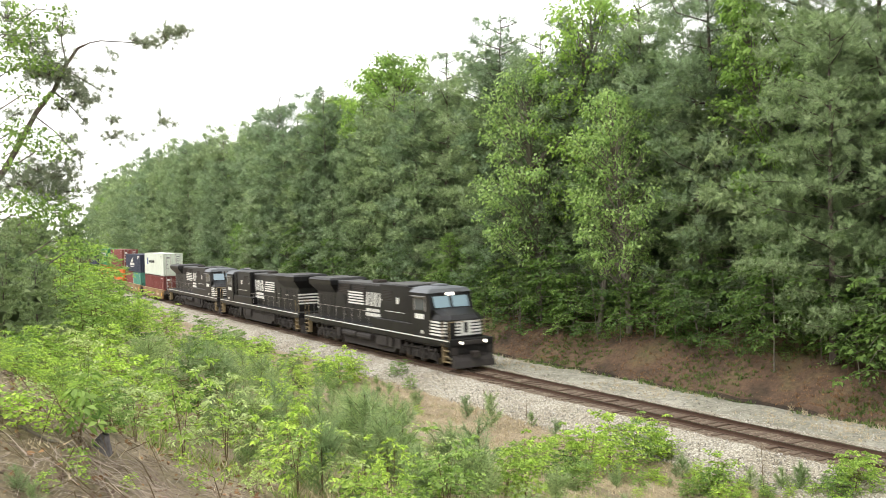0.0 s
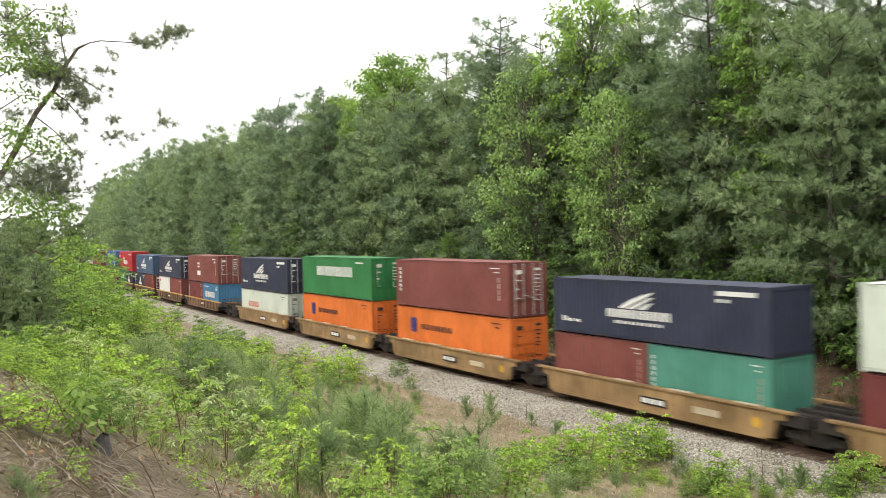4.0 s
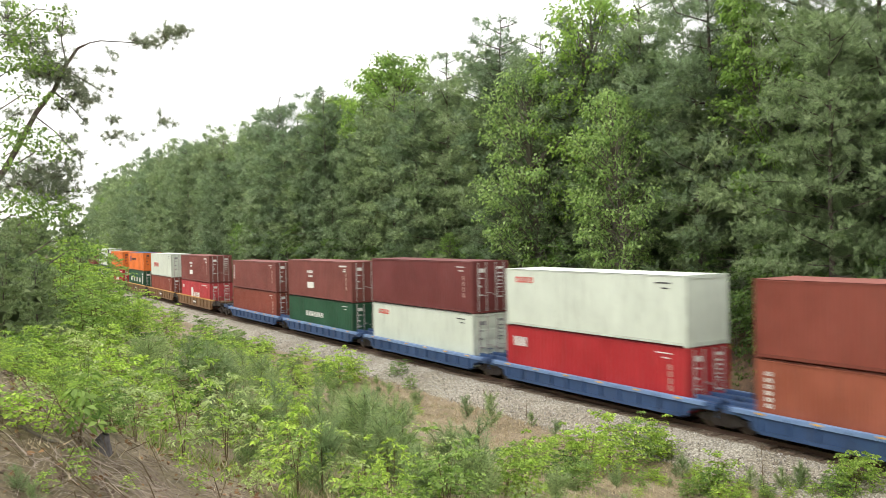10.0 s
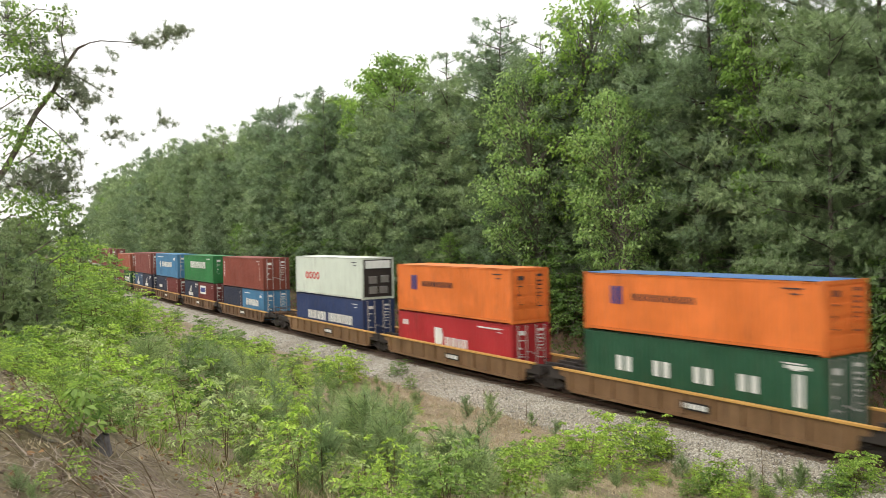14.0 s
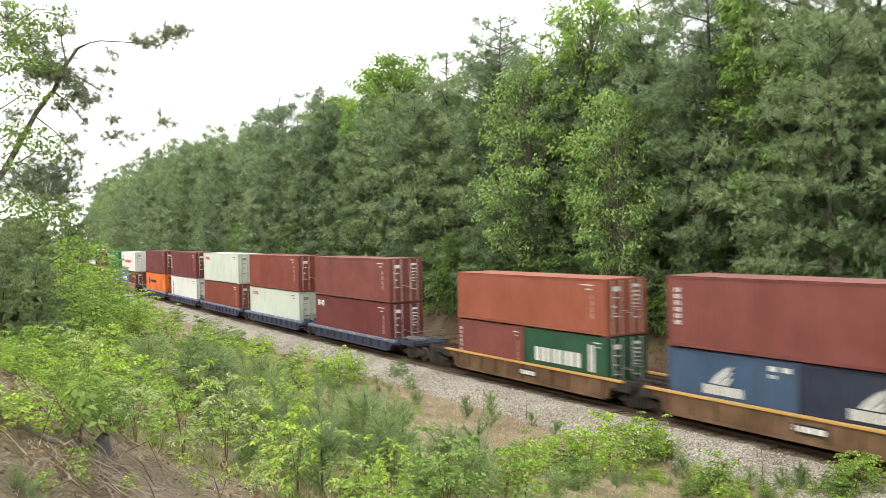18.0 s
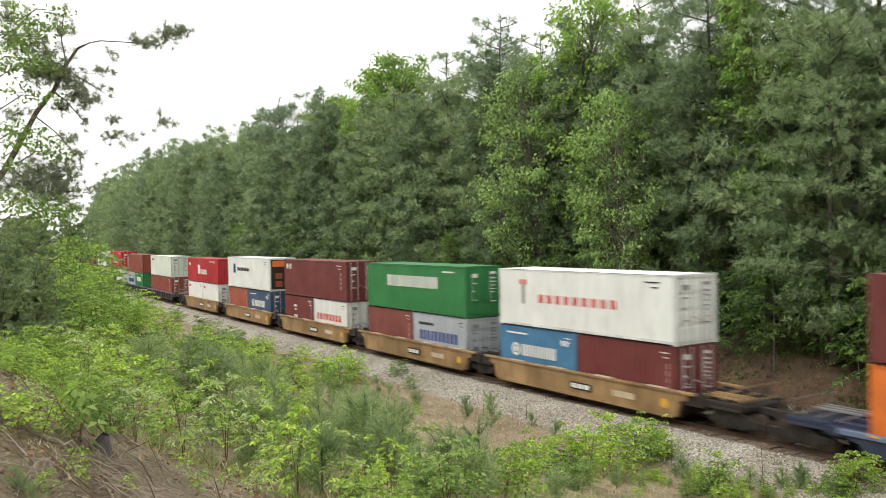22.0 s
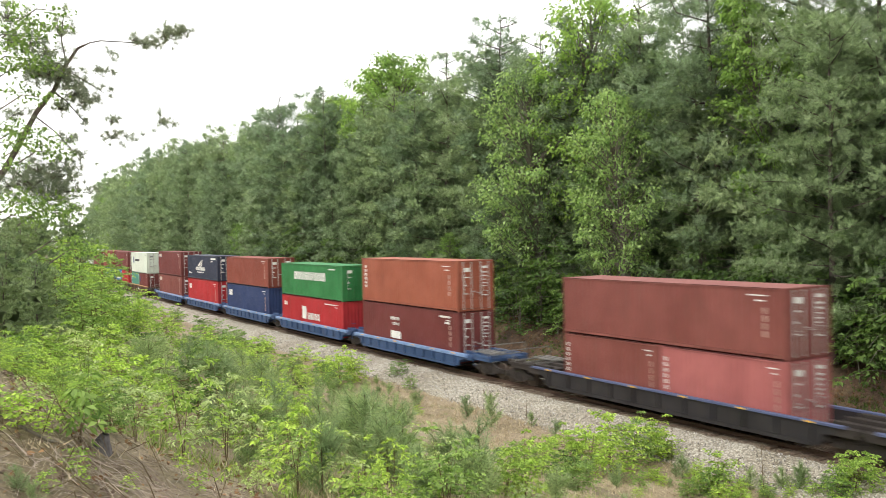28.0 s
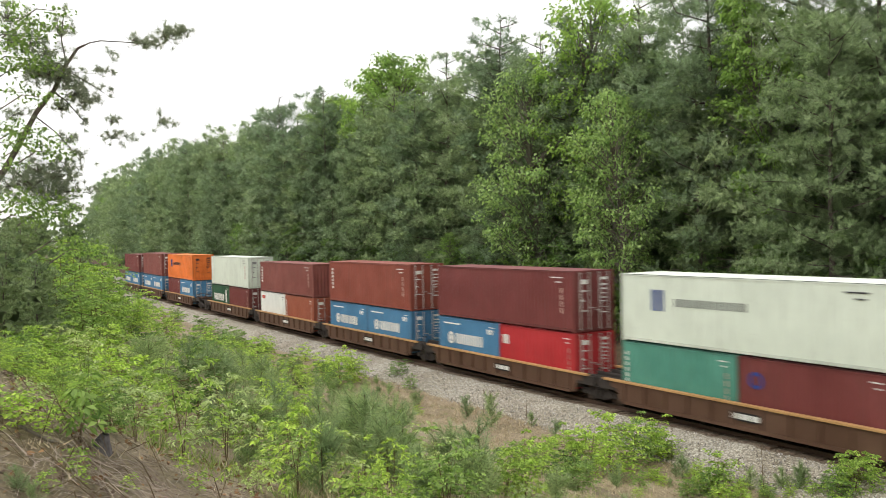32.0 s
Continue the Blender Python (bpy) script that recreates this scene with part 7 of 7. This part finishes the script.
        for side in (-1, 1):
            bm = fresh()
            for i in range(4):
                box(bm, half - 0.75, half - 0.1, min(side * 1.2, side * 1.5), max(side * 1.2, side * 1.5), 0.42 + 0.32 * i, 0.46 + 0.32 * i)
            box(bm, half - 0.78, half - 0.74, min(side * 1.2, side * 1.52), max(side * 1.2, side * 1.52), 0.38, 1.5)
            put("step_well", bm, M_HANDRAIL, at=turn)
            bm = fresh()
            for x in (half - 0.1, half - 0.78):
                rod(bm, (x, side * 1.46, 0.6), (x, side * 1.46, 2.75), 0.024, 6)
            rod(bm, (half - 0.1, side * 1.46, 2.75), (half - 0.1, side * 0.4, 2.72), 0.022, 6)
            put("end_handrail", bm, M_HANDRAIL, at=turn)
            bm = fresh()
            rod(bm, (half + 0.12, side * 0.82, 1.55), (half + 0.22, side * 0.82, 1.55), 0.085, 12)
            lit = end > 0 and not turned and s_mid > 370
            put("ditch_light", bm, M_LAMP if lit else M_STEEL, at=turn, note="lit ditch light" if lit else "")
    bm = fresh()
    for dy in (-0.16, 0.16):
        rod(bm, (cx1 - 0.05, dy, 4.2), (cx1 + 0.04, dy, 4.2), 0.1, 12)
    put("headlight", bm, M_LAMP if (not turned and s_mid > 370) else M_STEEL, cab, "twin headlight")
    # seams, latches, grab irons and piping along the sides
    for side in (-1, 1):
        ya, yb = sorted((side * 0.945, side * 0.957))
        for x in (-5.2, -4.1, -3.0, -1.9, -0.8, 0.3, 1.4):
            bm = fresh()
            box(bm, x + 0.80, x + 0.90, ya, yb, 2.1, 2.17)
            put("door_latch", bm, M_ROD)
        bm = fresh()
        ya, yb = sorted((side * 0.92, side * 0.94))
        for x in np.arange(-9.2, -6.2, 0.62):
            box(bm, x, x + 0.5, ya, yb, 2.0, 3.4)
        put("radiator_door", bm, M_BLACK)
        bm = fresh()
        rod(bm, (-9.4, side * 1.40, 1.24), (9.4, side * 1.40, 1.24), 0.035, 6)
        rod(bm, (-5.0, side * 1.36, 1.10), (4.6, side * 1.36, 1.10), 0.025, 6)
        put("air_pipe", bm, M_TRUCK)
        ya, yb = sorted((side * 1.28, side * 1.44))
        for x, w in ((-4.9, 0.6), (1.4, 1.5), (3.1, 0.5), (4.2, 0.55)):
            bm = fresh()
            box(bm, x, x + w, ya, yb, 0.62, 1.26, 0.03)
            put("equipment_box", bm, M_TRUCK)
    # side handrails
    for side in (-1, 1):
        bm = fresh()
        for i in range(8):
            x = -8.9 + i * 1.34
            rod(bm, (x, side * 1.47, 1.7), (x, side * 1.47, 2.72), 0.009, 5)
        rod(bm, (-9.6, side * 1.47, 2.72), (1.0, side * 1.47, 2.72), 0.010, 6)
        put("side_handrail", bm, M_ROD)
    # stripes and blocks on the long hood
    for side in (-1, 1):
        y0, y1 = sorted((side * 0.978, side * 0.966))
        for k in range(5):
            bm = fresh()
            z = 3.0 + 0.19 * k
            box(bm, -3.75, -1.3 + 0.07 * (k % 2) - 0.04 * k, y0, y1, z, z + 0.105)
            put("hood_stripe", bm, M_STRIPE, note="white hood stripe")
        for j in range(2):
            bm = fresh()
            for k, wide in ((0, 0.2), (1, 0.13), (2, 0.2)):
                x = -0.95 + 1.15 * j + 0.37 * k
                prism(bm, [(x, 3.0), (x + wide, 3.0), (x + wide + 0.16, 3.92), (x + 0.16, 3.92)], y0, y1)
            put("hood_emblem", bm, M_STRIPE, note="white slanted emblem")
        for x0, x1, z0, z1, n in ((-0.9, 1.1, 2.62, 2.82, 7), (-1.0, 1.2, 2.30, 2.52, 8)):
            for a, b, *_ in row_of(x0, x1, 0, 1, n, 0.15):
                bm = fresh()
                box(bm, a, b, y0, y1, z0, z1)
                put("hood_marking", bm, M_STRIPE)
    for k in range(4):
        bm = fresh()
        z = 2.3 + 0.24 * k
        box(bm, -9.42, -9.40, -0.92, 0.92, z, z + 0.12)
        for side in (-1, 1):
            y0, y1 = sorted((side * 0.93, side * 0.915))
            box(bm, -9.42, -9.0, y0, y1, z, z + 0.12)
        put("rear_stripe", bm, M_STRIPE)
    goes(eng, s_mid, 0.0, 180.0 if turned else 0.0)


locomotive(378.2, False, True, "black diesel locomotive with white stripes leading the train")
locomotive(355.5, True, False, "black diesel locomotive running long hood first")
locomotive(332.9, False, True, "grimy black diesel locomotive with white nose stripes")


# ---- ties, stones and small lineside things ----
def build_ties():
    bm = fresh()
    box(bm, -0.11, 0.11, -1.3, 1.3, -0.34, -0.165, 0.012)
    me = finish("tie", bm)
    me.materials.append(M_TIE)
    bed = thing("track_ties", "row of weathered timber railway ties in ballast", "ties")
    rng = np.random.default_rng(3)
    verts, faces = [], []
    k = 0
    s = 2.0
    while s > -300:
        x, y = on_track(s + rng.normal(0, 0.02), rng.normal(0, 0.03))
        turn = math.degrees(float(heading(s))) + rng.normal(0, 0.8)
        if k < 290:
            ob = new("tie", me)
            ob.parent = bed
            ob.matrix_basis = pose(float(x), float(y), rng.normal(0, 0.006), 0, 0, turn)
        else:
            m = pose(float(x), float(y), 0, 0, 0, turn)
            at = len(verts)
            verts += [tuple(m @ v.co) for v in me.vertices]
            faces += [tuple(i + at for i in p.vertices) for p in me.polygons]
        k += 1
        s -= 0.50
    rest = part("tie_row", mesh_of("tie_row", verts, faces, M_TIE), M_TIE, bed)
    tagged(rest, kind="stuff")


build_ties()


def build_stones():
    rng = np.random.default_rng(5)
    n = 9000
    s = -4 - 66 * rng.random(n) ** 1.3
    d = np.where(rng.random(n) < 0.72, rng.uniform(-4.3, -1.5, n), rng.uniform(1.4, 6.5, n))
    x, y = on_track(s, d)
    z = np.interp(d, (-4.15, -3.6, -2.1, -1.5, 1.5, 2.1, 3.3, 3.9, 6.5), (-0.86, -0.70, -0.24, -0.185, -0.185, -0.24, -0.66, -0.84, -0.87))
    oct_v = np.array([(1, 0, 0), (-1, 0, 0), (0, 1, 0), (0, -1, 0), (0, 0, 1), (0, 0, -1)], float)
    oct_f = np.array([(0, 2, 4), (2, 1, 4), (1, 3, 4), (3, 0, 4), (2, 0, 5), (1, 2, 5), (3, 1, 5), (0, 3, 5)])
    size = rng.uniform(0.02, 0.05, (n, 1, 1))
    v = oct_v[None] * size * rng.uniform(0.6, 1.3, (n, 6, 1)) + rng.normal(0, 0.006, (n, 6, 3))
    v = v + np.stack([x, y, z + 0.012], 1)[:, None]
    f = oct_f[None] + (np.arange(n) * 6)[:, None, None]
    tagged(new("loose_ballast", mesh_of("loose_ballast", v.reshape(-1, 3).tolist(), f.reshape(-1, 3).tolist(), M_STONE)), "loose pale ballast stones beside the track", "gravel", kind="stuff")


build_stones()


def weed_stalks():
    rng = np.random.default_rng(41)
    for x, y, h in ((-31.3, 24.2, 1.6), (-33.6, 23.4, 1.2), (-22.0, 23.6, 1.5), (-20.4, 23.2, 1.2), (-17.9, 23.4, 1.7), (-19.1, 23.7, 0.9), (-37.5, 21.0, 1.0)):
        bm = fresh()
        z = ground_xy(x, y)
        rod(bm, (0, 0, -0.05), (rng.normal(0, 0.03), rng.normal(0, 0.03), h), 0.014, 5, 0.006)
        for i in range(6):
            q = rng.uniform(0.4, 0.98)
            a = rng.random() * 6.3
            rod(bm, (0, 0, h * q), (0.09 * math.cos(a), 0.09 * math.sin(a), h * q + 0.08), 0.006, 4, 0.003)
        ob = new("weed_stalk", finish("weed_stalk", bm))
        ob.data.materials.append(M_STEM)
        ob.matrix_world = pose(x, y, z)
        tagged(ob, "bare dead weed stalk at the ballast edge", "weed", "dead weed stalks")


weed_stalks()


def motions():
    times = [2.0 * i for i in range(17)]
    for ob, s0, z, turn in MOVERS:
        rows = []
        for t in times:
            s = s0 + travelled(t)
            x, y = on_track(s)
            rows.append((t, pose(float(x), float(y), z, 0, 0, math.degrees(float(heading(s))) + turn)))
        walk(ob, rows)


motions()
